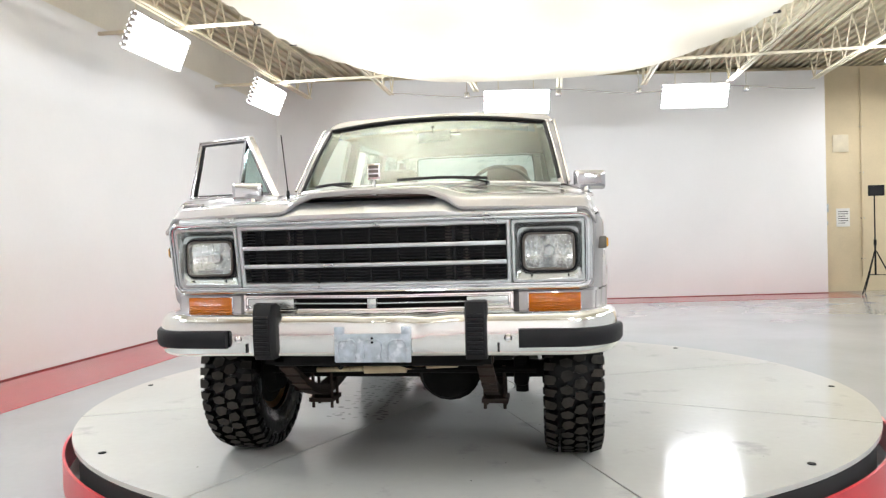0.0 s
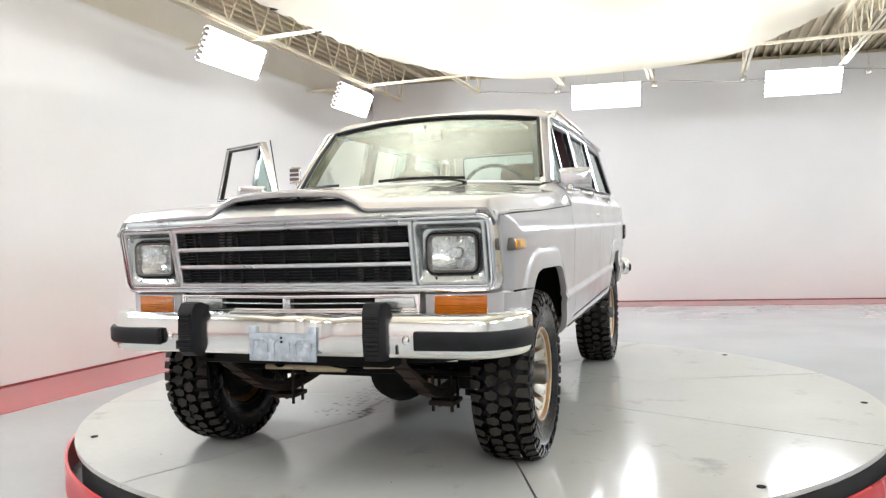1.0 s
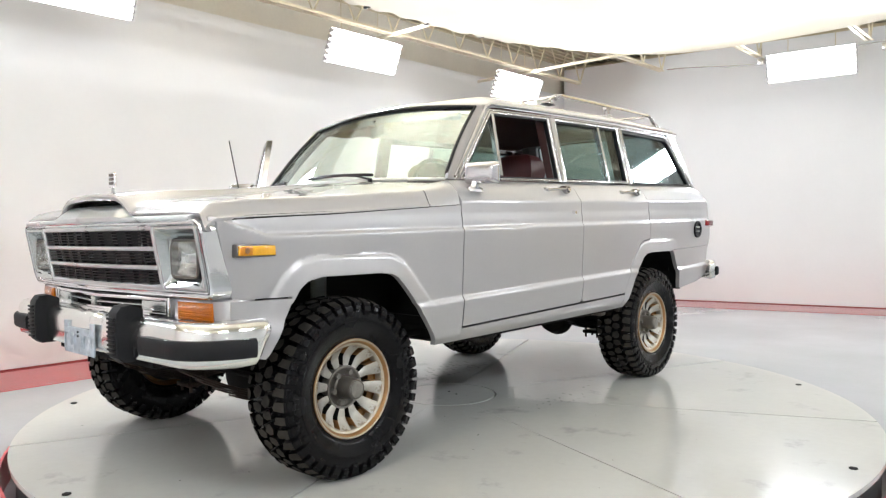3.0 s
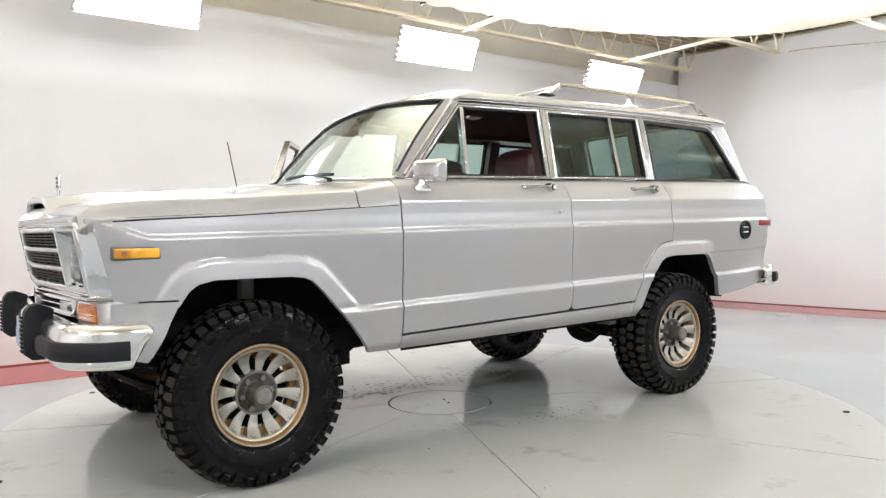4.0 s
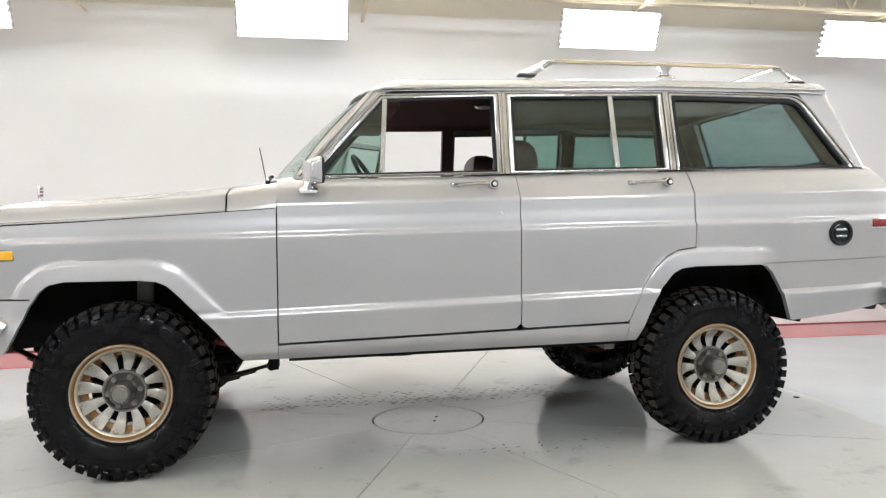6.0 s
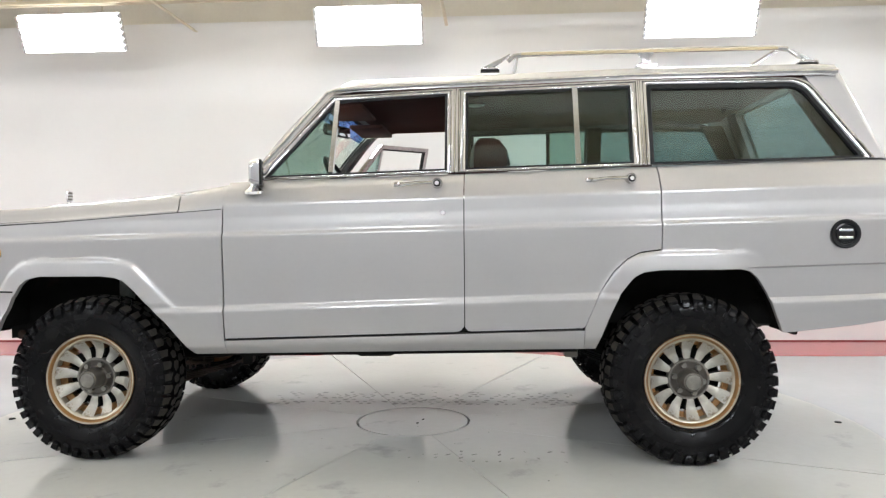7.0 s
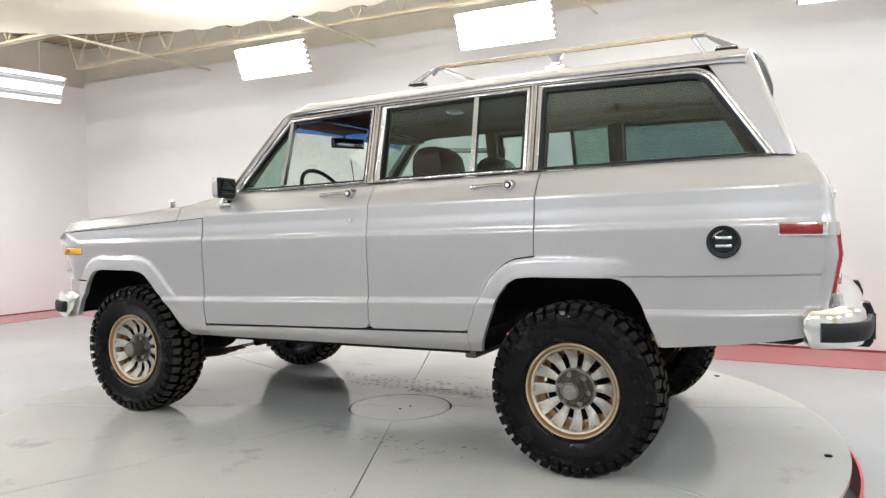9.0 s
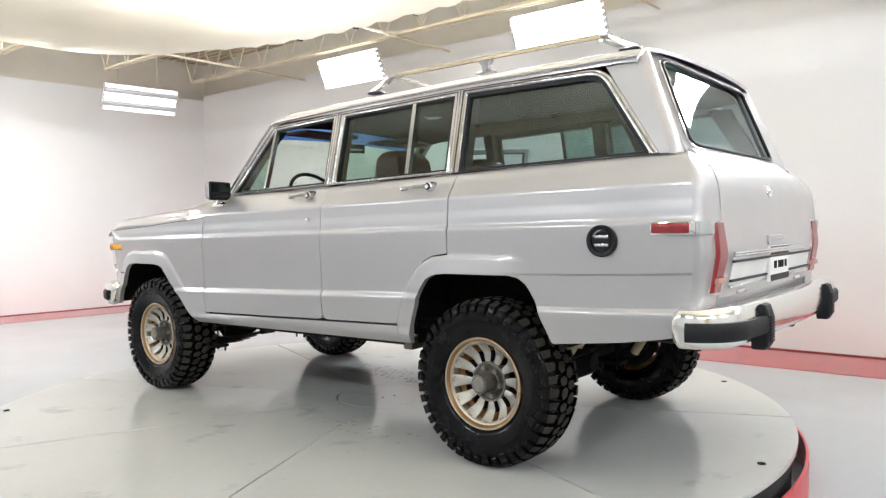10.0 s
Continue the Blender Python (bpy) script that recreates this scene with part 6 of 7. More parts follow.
for s in (1, -1):
    # chevron tail lamp following the folded tail
    def lamp_shell(x0, x1, z0, z1, dy, mat_, nm, up, lbl):
        bm = B()
        secs = []
        for i in range(15):
            z = z0 + (z1 - z0) * i / 14
            y = tail_y(z) + dy
            sh = 0.020 * (1 - abs((z - 0.97) / 0.14)) if abs(z - 0.97) < 0.14 else 0
            secs.append([(s * (x0 - sh), y - 0.04, z), (s * (x0 - sh), y, z), (s * (x1 - 0.012), y + 0.002, z), (s * x1, y - 0.010, z), (s * (x1 + 0.004), y - 0.05, z)])
        loft(bm, secs)
        return part(nm, bm, mat_, up, lbl)
    tl = lamp_shell(0.708, 0.812, 0.818, 1.100, 0.002, M_DULLCHROME, "tail_lamp_bezel", car, "chrome tail lamp surround")
    lamp_shell(0.716, 0.806, 0.828, 1.092, 0.009, M_REDLENS, "tail_lamp", tl, "red tail lamp lens")
    bm = B()
    box(bm, *sorted((s * 0.708, s * 0.797)), tail_y(0.875) - 0.01, tail_y(0.875) + 0.022, 0.862, 0.884, 0.003)
    part("reversing_lens", bm, M_PINKLENS, tl, "pale reversing lens")
    # rounded body corner behind the lamp, up to the belt
    bm = B()
    secs = []
    for i in range(29):
        z = 0.672 + (1.362 - 0.672) * i / 28
        ye = side_end(z)
        hw = half_width(min(z, sill(3.76)), 3.765)
        gp = max(tail_y(z) - 0.004, ye + 0.004)
        xi = gate_width(z) + 0.003
        xo = max(along([(0.8, 0.815), (1.1, 0.815), (1.24, 0.812), (1.30, 0.78), (1.362, 0.725)], z), xi + 0.01)
        row = []
        for k in range(13):
            t = math.pi / 2 * min(k / 12, 0.99999)
            row.append((s * (xo + (hw - xo) * math.cos(t) ** 0.62), ye + (gp - ye) * math.sin(t) ** 0.62, z))
        secs.append(row + [(s * xi, gp, z), (s * xi, gp - 0.04, z)])
    loft(bm, secs, closed=False)
    part("rear_corner", bm, M_PAINT, car)
    # roof pillar between side and rear window
    bm = B()
    secs = []
    for i in range(13):
        z = 1.358 + (1.800 - 1.358) * i / 12
        p0 = Vector((GLASS_X(z) if z < 1.75 else GLASS_X(1.75) - 0.6 * (z - 1.75), along([(1.36, 3.602), (1.80, 3.412)], z)))
        yb = along([(1.372, 3.605), (1.815, 3.432)], z)
        p1, p2 = Vector((p0.x - 0.004, yb + 0.045)), Vector((along([(1.372, 0.652), (1.815, 0.607)], z), yb))
        secs.append([(s * q.x, q.y, z) for q in [p0 * (1 - t) ** 2 + p1 * 2 * t * (1 - t) + p2 * t * t for t in [k / 10 for k in range(11)]]] + [(s * (p2.x + 0.01), p2.y - 0.05, z), (s * (p0.x - 0.05), p0.y - 0.02, z)])
    loft(bm, secs)
    part("corner_pillar", bm, M_PAINT, car)
    bm = B()
    x = half_width(1.07, 3.765)
    loft(bm, [[(s * (0.815 + (x - 0.815) * math.cos(t) + 0.008), 3.722 + 0.045 * math.sin(t) + 0.006, z) for z in (1.050, 1.098)] + [(s * (0.805 + (x - 0.815) * math.cos(t) - 0.02), 3.702 + 0.045 * math.sin(t), z) for z in (1.098, 1.050)] for t in [math.pi / 2 * k / 6 for k in range(7)]])
    part("marker_end", bm, M_DULLCHROME, car)
# panel under the tailgate
bm = B()
box(bm, -0.80, 0.80, 3.64, 3.722, 0.67, 0.798, 0.01)
part("rear_valance", bm, M_PAINT, car)


def back_point(u, v):
    s = 2 * u - 1
    z = 1.372 + (1.815 - 1.372) * v
    return Vector((s * along([(1.372, 0.660), (1.815, 0.615)], z), along([(1.372, 3.605), (1.815, 3.432)], z) + 0.016 * (1 - s ** 4), z))


bm = B()
w0, w1, v0, v1 = 0.055, 0.945, 0.09, 0.92
outer = [back_point(u, v) for u, v in rounded([(0.005, 0.0), (0.995, 0.0), (0.995, 1.0), (0.005, 1.0)], 0.04, 5)]
inner = [back_point(u, v) for u, v in rounded([(w0, v0), (w1, v0), (w1, v1), (w0, v1)], 0.07, 5)]
lay = [[bm.verts.new(p + Vector((0, dy, 0))) for p in pts] for pts, dy in ((outer, 0), (inner, 0.002), (inner, -0.04), (outer, -0.05))]
n = len(outer)
for a, b in zip(lay, lay[1:] + lay[:1]):
    for k in range(n):
        bm.faces.new((a[k], a[(k + 1) % n], b[(k + 1) % n], b[k]))
rw = part("rear_window_frame", bm, M_PAINT, car, "silver rear window frame")
bm = B()
tube(bm, [p + Vector((0, 0.004, 0)) for p in inner], 0.009, 8, close=True)
part("rear_window_seal", bm, M_BLACK, rw)
bm = B()
tube(bm, [back_point(u, v) + Vector((0, 0.008, 0)) for u, v in rounded([(w0 - 0.022, v0 - 0.03), (w1 + 0.022, v0 - 0.03), (w1 + 0.022, v1 + 0.035), (w0 - 0.022, v1 + 0.035)], 0.09, 5)], 0.004, 6, close=True)
part("rear_window_trim", bm, M_CHROME, rw)
bm = B()
grid(bm, lambda u, v: back_point(w0 - 0.005 + (w1 - w0 + 0.01) * u, v0 - 0.01 + (v1 - v0 + 0.02) * v) + Vector((0, -0.012, 0)), 12, 6)
bmesh.ops.solidify(bm, geom=bm.faces[:], thickness=0.004)
part("rear_pane", bm, M_DARKGLASS, rw, "green-tinted rear window")


# ---- fuel filler, wipers, aerial ----
x = half_width(1.025, 3.385) + 0.007
bm = B()
revolve(bm, [(x - 0.02, 0.063), (x + 0.004, 0.063), (x + 0.007, 0.058), (x + 0.004, 0.046), (x - 0.004, 0.044), (x - 0.004, 0.001)], 40, "x")
bmesh.ops.transform(bm, verts=bm.verts, matrix=Matrix.Translation((0, 3.380, 1.027)))
cap = part("fuel_filler", bm, M_BLACK, car, "round black recessed fuel filler")
bm = B()
rod(bm, (x - 0.008, 3.380, 1.027), (x + 0.001, 3.380, 1.027), 0.040, 0.038, 28)
part("filler_cap", bm, M_BLACK, cap)
for dz in (-0.016, 0.016):
    bm = B()
    box(bm, x - 0.003, x + 0.005, 3.350, 3.410, 1.027 + dz - 0.006, 1.027 + dz + 0.006, 0.002)
    part("cap_bar", bm, M_DULLCHROME, cap, "bright bar across the filler cap")
for u0, u1, v1 in ((0.40, 0.735, 0.040), (0.06, 0.215, 0.035)):
    w = part("wiper", (lambda bm: (tube(bm, [screen_point(u1, -0.02) + Vector((0, -0.02, 0.012)), screen_point(u1 - 0.06, 0.0) + Vector((0, -0.026, 0.022)), screen_point((u0 + u1) / 2 - 0.02, v1 * 0.8) + Vector((0, -0.022, 0.022))], 0.006, 6), rod(bm, screen_point(u1, -0.04) + Vector((0, -0.01, -0.01)), screen_point(u1, -0.02) + Vector((0, -0.02, 0.016)), 0.013, seg=10), bm)[2])(B()), M_BLACK, car, "black windscreen wiper")
    bm = B()
    tube(bm, [screen_point(u0 + (u1 - u0) * i / 10, v1 * (0.6 + 0.3 * math.sin(math.pi * i / 10))) + Vector((0, -0.016, 0.016)) for i in range(11)], 0.009, 6)
    part("wiper_blade", bm, M_BLACK, w)
bm = B()
rod(bm, (-0.78, 0.53, 1.25), (-0.78, 0.53, 1.30), 0.012, 0.008, 10)
ae = part("aerial", bm, M_BLACK, car, "thin black aerial mast")
bm = B()
tube(bm, [(-0.78, 0.53, 1.29), (-0.785, 0.50, 1.45), (-0.79, 0.47, 1.61)], 0.0035, 6)
part("mast", bm, M_BLACK, ae)


# ---- wheels: axis along x, outer face at +x ----
R_RIM = 0.205


def tyre_mesh():
    bm = B()
    prof = [(-0.085, R_RIM - 0.012), (-0.100, R_RIM), (-0.104, R_RIM + 0.014), (-0.114, 0.235), (-0.124, 0.268), (-0.126, 0.300), (-0.120, 0.330), (-0.113, 0.346),
            (-0.098, 0.356), (-0.05, 0.364), (0, 0.3655), (0.05, 0.364), (0.098, 0.356), (0.113, 0.346), (0.120, 0.330), (0.126, 0.300), (0.125, 0.288), (0.1275, 0.286), (0.1275, 0.278),
            (0.124, 0.268), (0.114, 0.235), (0.108, 0.222), (0.104, R_RIM + 0.014), (0.100, R_RIM), (0.085, R_RIM - 0.012)]
    revolve(bm, prof, 96, "x")
    # raised sidewall bars in place of lettering
    for k in range(2):
        for j in range(9):
            a = radians(180 * k + 60 + j * 7.2)
            m = Matrix.Rotation(a, 4, "X") @ Matrix.Translation((0.1255, 0, 0.306))
            box(bm, -0.003, 0.003, -0.009, 0.009, -0.011, 0.011, 0.001, m)
    me = link_mesh("tyre", bm, M_TYRE)
    return me


def tread_mesh():
    """Two staggered rows of close-set centre lugs and a row of shoulder lugs each side."""
    bm = B()
    n = 42
    pitch = 2 * math.pi * 0.378 / n
    for i in range(n):
        odd = i % 2
        for sd in (-1, 1):
            for row in (0, 1):
                a = 2 * math.pi * (i + (0.5 if sd > 0 else 0.0) + 0.28 * row) / n
                rot = Matrix.Rotation(a, 3, "X")
                if row == 0:
                    # pointed centre lug that bites past the centre line
                    e = pitch * (0.50 if odd else 0.40)
                    w = 0.056 if odd else 0.060
                    plan = [(-0.003, -e * 0.55), (0.020, -e), (w - 0.010, -e * 0.75), (w, e * 0.10), (0.040, e * 0.95), (0.008, e * 0.55)] if odd else \
                           [(0.002, -e * 0.40), (0.026, -e * 0.9), (w, -e * 0.45), (w - 0.006, e * 0.70), (0.030, e), (0.006, e * 0.75)]
                else:
                    e = pitch * (0.36 if odd else 0.31)
                    w = 0.123
                    plan = [(0.078 if odd else 0.070, -e * 0.8), (w, -e), (w, e), (0.084, e * 1.05), (0.074 if odd else 0.080, e * 0.2), (0.072, -e * 0.3)]
                cx = sum(p for p, q in plan) / 6

                def height(x, top):
                    if top:
                        return 0.3835 - 0.9 * max(0, abs(x) - 0.070) ** 1.35
                    return 0.354 - 0.45 * max(0, abs(x) - 0.085)
                pts = [(sd * x, t * sd) for x, t in plan]
                if sd < 0:
                    pts = pts[::-1]
                lo = [bm.verts.new(rot @ Vector((x, t, math.sqrt(height(x, False) ** 2 - t * t)))) for x, t in pts]
                hi = [bm.verts.new(rot @ Vector((sd * cx + (x - sd * cx) * 0.965, t * 0.965, math.sqrt(height(x, True) ** 2 - t * t)))) for x, t in pts]
                bm.faces.new(hi)
                for k in range(6):
                    bm.faces.new((lo[k], lo[(k + 1) % 6], hi[(k + 1) % 6], hi[k]))
    me = link_mesh("tread", bm, M_TREAD, 25)
    # only the worn tops carry dust, the flanks stay black
    me.materials.append(M_TYRE)
    for p in me.polygons:
        c = p.center
        if p.normal.dot(Vector((0, c.y, c.z)).normalized()) < 0.62:
            p.material_index = 1
    return me


def shoulder_mesh():
    """Lugs that run from the shoulder down the sidewall, dark and shiny."""
    bm = B()
    n = 42
    for i in range(n):
        for sd in (-1, 1):
            a = 2 * math.pi * (i + 0.28 + (0.5 if sd > 0 else 0.0)) / n
            rot = Matrix.Rotation(a, 3, "X")
            w = 0.018 if i % 2 else 0.013
            lo_r = 0.312 if i % 2 else 0.328
            pts = [(0.108, 0.366), (0.1265, 0.352), (0.1315, 0.335), (0.1300, lo_r + 0.006), (0.1270, lo_r)]
            va = [bm.verts.new(rot @ Vector((sd * x, -w * (0.7 + 0.3 * (r > 0.33)), r))) for x, r in pts]
            vb = [bm.verts.new(rot @ Vector((sd * x, w * (0.7 + 0.3 * (r > 0.33)), r))) for x, r in pts]
            vc = [bm.verts.new(rot @ Vector((sd * (x - 0.014), -w * 1.1, r - 0.004))) for x, r in pts]
            vd = [bm.verts.new(rot @ Vector((sd * (x - 0.014), w * 1.1, r - 0.004))) for x, r in pts]
            for k in range(4):
                bm.faces.new((va[k], va[k + 1], vb[k + 1], vb[k]))
                bm.faces.new((va[k], vc[k], vc[k + 1], va[k + 1]))
                bm.faces.new((vb[k], vb[k + 1], vd[k + 1], vd[k]))
            bm.faces.new((va[4], vc[4], vd[4], vb[4]))
            bm.faces.new((va[0], vb[0], vd[0], vc[0]))
    return link_mesh("shoulder_lugging", bm, M_TYRE, 25)


def link_mesh(name, bm, mat, angle=35.0):
    bmesh.ops.recalc_face_normals(bm, faces=bm.faces)
    me = bpy.data.meshes.new(name)
    bm.to_mesh(me)
    bm.free()
    for p in me.polygons:
        p.use_smooth = True
    me.set_sharp_from_angle(angle=radians(angle))
    me.materials.append(mat)
    return me


def rim_meshes():
    # barrel and lip in gold, turbine vanes bright, hub dull
    bm = B()
    revolve(bm, [(0.098, R_RIM - 0.004), (0.104, R_RIM + 0.006), (0.108, R_RIM + 0.004), (0.106, R_RIM - 0.006), (0.096, R_RIM - 0.014), (0.060, R_RIM - 0.022), (-0.05, R_RIM - 0.028), (-0.09, R_RIM - 0.006), (-0.10, R_RIM)], 72, "x")
    revolve(bm, [(0.034, 0.180), (0.026, 0.155), (0.018, 0.155), (0.018, 0.180)], 56, "x")
    barrel = link_mesh("rim_barrel", bm, M_GOLD)
    bm = B()
    revolve(bm, [(0.050, 0.1755), (0.080, 0.1765), (0.088, 0.180), (0.0925, 0.187), (0.0935, 0.1915), (0.0905, 0.193), (0.0930, 0.1955), (0.103, 0.199), (0.1085, 0.203), (0.1095, 0.2065), (0.1075, 0.209)], 72, "x")
    lip = link_mesh("rim_lip", bm, M_LIP)
    # the groove inside the lip is painted gold
    lip.materials.append(M_GOLD)
    for p in lip.polygons:
        if 0.1895 < math.hypot(p.center.y, p.center.z) < 0.1985:
            p.material_index = 1
    n = 12
    bm = B()
    rows = []
    for k in range(9):
        t = k / 8
        r = 0.084 + (0.1785 - 0.084) * t
        x = 0.046 + 0.004 * t + 0.038 * max(0.0, (t - 0.5) / 0.5) ** 1.25
        wd = 0.59 + 0.05 * t
        tw = -0.03 * t
        aa, ab = -math.pi / n * wd + tw, math.pi / n * wd + tw
        rows.append([(x - 0.045, aa, r), (x - 0.004, aa, r), (x, aa * 0.85 + ab * 0.15, r), (x + 0.001, (aa + ab) / 2, r), (x, ab * 0.85 + aa * 0.15, r), (x - 0.004, ab, r), (x - 0.045, ab, r)])
    vs = [[bm.verts.new((x, -r * math.sin(a), r * math.cos(a))) for x, a, r in row] for row in rows]
    for p, q in zip(vs, vs[1:]):
        for k in range(6):
            bm.faces.new((p[k], p[k + 1], q[k + 1], q[k]))
    bm.faces.new(vs[0])
    bm.faces.new(vs[-1][::-1])
    vane = link_mesh("vane", bm, M_RIM)
    # the slots are gold towards the rim and black towards the hub
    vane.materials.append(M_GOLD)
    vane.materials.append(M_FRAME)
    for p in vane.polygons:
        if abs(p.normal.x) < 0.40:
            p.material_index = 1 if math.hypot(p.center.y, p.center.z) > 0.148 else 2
    bm = B()
    revolve(bm, [(0.00, 0.090), (0.040, 0.088), (0.047, 0.084), (0.048, 0.080), (0.045, 0.077), (0.042, 0.072), (0.041, 0.001)], 48, "x")
    face = link_mesh("hub_face", bm, M_HUB)
    bm = B()
    revolve(bm, [(0.0, 0.083), (0.046, 0.083), (0.050, 0.085), (0.051, 0.091), (0.046, 0.093), (0.010, 0.093)], 56, "x")
    centre = link_mesh("wheel_centre", bm, M_CAPDISC)
    bm = B()
    revolve(bm, [(0.03, 0.052), (0.044, 0.052), (0.048, 0.047), (0.118, 0.045), (0.126, 0.042), (0.128, 0.037), (0.126, 0.034), (0.127, 0.030), (0.128, 0.001)], 36, "x")
    hub = link_mesh("hub_cap", bm, M_HUB)
    bm = B()
    bmesh.ops.create_cone(bm, cap_ends=True, segments=6, radius1=0.0135, radius2=0.012, depth=0.026)
    bmesh.ops.transform(bm, verts=bm.verts, matrix=Matrix.Rotation(radians(90), 4, "Y"))
    nut = link_mesh("wheel_nut", bm, M_CAPDISC, 20)
    bm = B()
    rod(bm, (-0.075, 0, 0), (-0.02, 0, 0), 0.165, 0.15, 40)
    rod(bm, (-0.13, 0, 0), (-0.08, 0, 0), 0.10, 0.12, 32)
    rod(bm, (-0.012, 0, 0), (-0.006, 0, 0), 0.150, 0.150, 48)
    drum = link_mesh("brake_drum", bm, M_FRAME)
    bm = B()
    revolve(bm, [(0.126, 0.0335), (0.1295, 0.033), (0.1305, 0.030), (0.1305, 0.001)], 28, "x")
    disc = link_mesh("cap_disc", bm, M_CAPDISC)
    return barrel, lip, vane, face, hub, nut, drum, disc, centre


TYRE, TREAD, SHOULDER = tyre_mesh(), tread_mesh(), shoulder_mesh()
BARREL, LIP, VANE, FACE, HUB, NUT, DRUM, DISC, CENTRE_RING = rim_meshes()


def put(name, me, parent, m, label=""):
    ob = new(name, me)
    ob.parent = parent
    ob.matrix_basis = m
    if label:
        tagged(ob, label)
    return ob


def wheel(x, y, turn, spin):
    m = Matrix.Translation((x, y, 0.378)) @ Matrix.Rotation(radians(turn), 4, "Z") @ Matrix.Rotation(radians(spin), 4, "X")
    w = put("wheel", BARREL, car, m, "gold and silver turbine wheel with a mud tyre")
    one = Matrix.Identity(4)
    put("tyre", TYRE, w, one, "black tyre")
    tagged(put("tread", TREAD, w, one), "dusty brown-grey mud-terrain tread blocks", kind="stuff")
    tagged(put("shoulder_lugging", SHOULDER, w, one), "glossy black lugs down the sidewall", kind="stuff")
    put("rim_lip", LIP, w, one)
    put("hub_face", FACE, w, one)
    put("wheel_centre", CENTRE_RING, w, one)
    put("hub_cap", HUB, w, one, "dull metal locking hub")
    put("cap_disc", DISC, w, one, "pale disc in the hub's end")
    put("brake_drum", DRUM, w, one)
    for i in range(12):
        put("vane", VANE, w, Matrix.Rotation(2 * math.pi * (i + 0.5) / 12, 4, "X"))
    for i in range(6):
        a = 2 * math.pi * i / 6
        put("wheel_nut", NUT, w, Matrix.Translation((0.050, 0.066 * math.cos(a), 0.066 * math.sin(a))))


wheel(0.782, 0.0, 0, 8)
wheel(-0.770, 0.0, 180, 31)
wheel(0.782, 2.752, 0, 50)
wheel(-0.770, 2.752, 180, 14)


# ---- chassis ----
def revolve_at(bm, c):
    """Round differential casing with a domed cover."""
    c = Vector(c)
    secs = []
    for dy, r in ((-0.155, 0.02), (-0.15, 0.06), (-0.12, 0.11), (-0.07, 0.128), (-0.05, 0.138), (-0.03, 0.128), (0.05, 0.10), (0.14, 0.06), (0.16, 0.045)):
        secs.append([(c.x + r * 1.08 * math.cos(2 * math.pi * k / 20), c.y + dy, c.z + r * math.sin(2 * math.pi * k / 20)) for k in range(20)])
    loft(bm, secs)


def undercarriage(name, build, mat, label=""):
    bm = B()
    build(bm)
    return part(name, bm, mat, car, label)


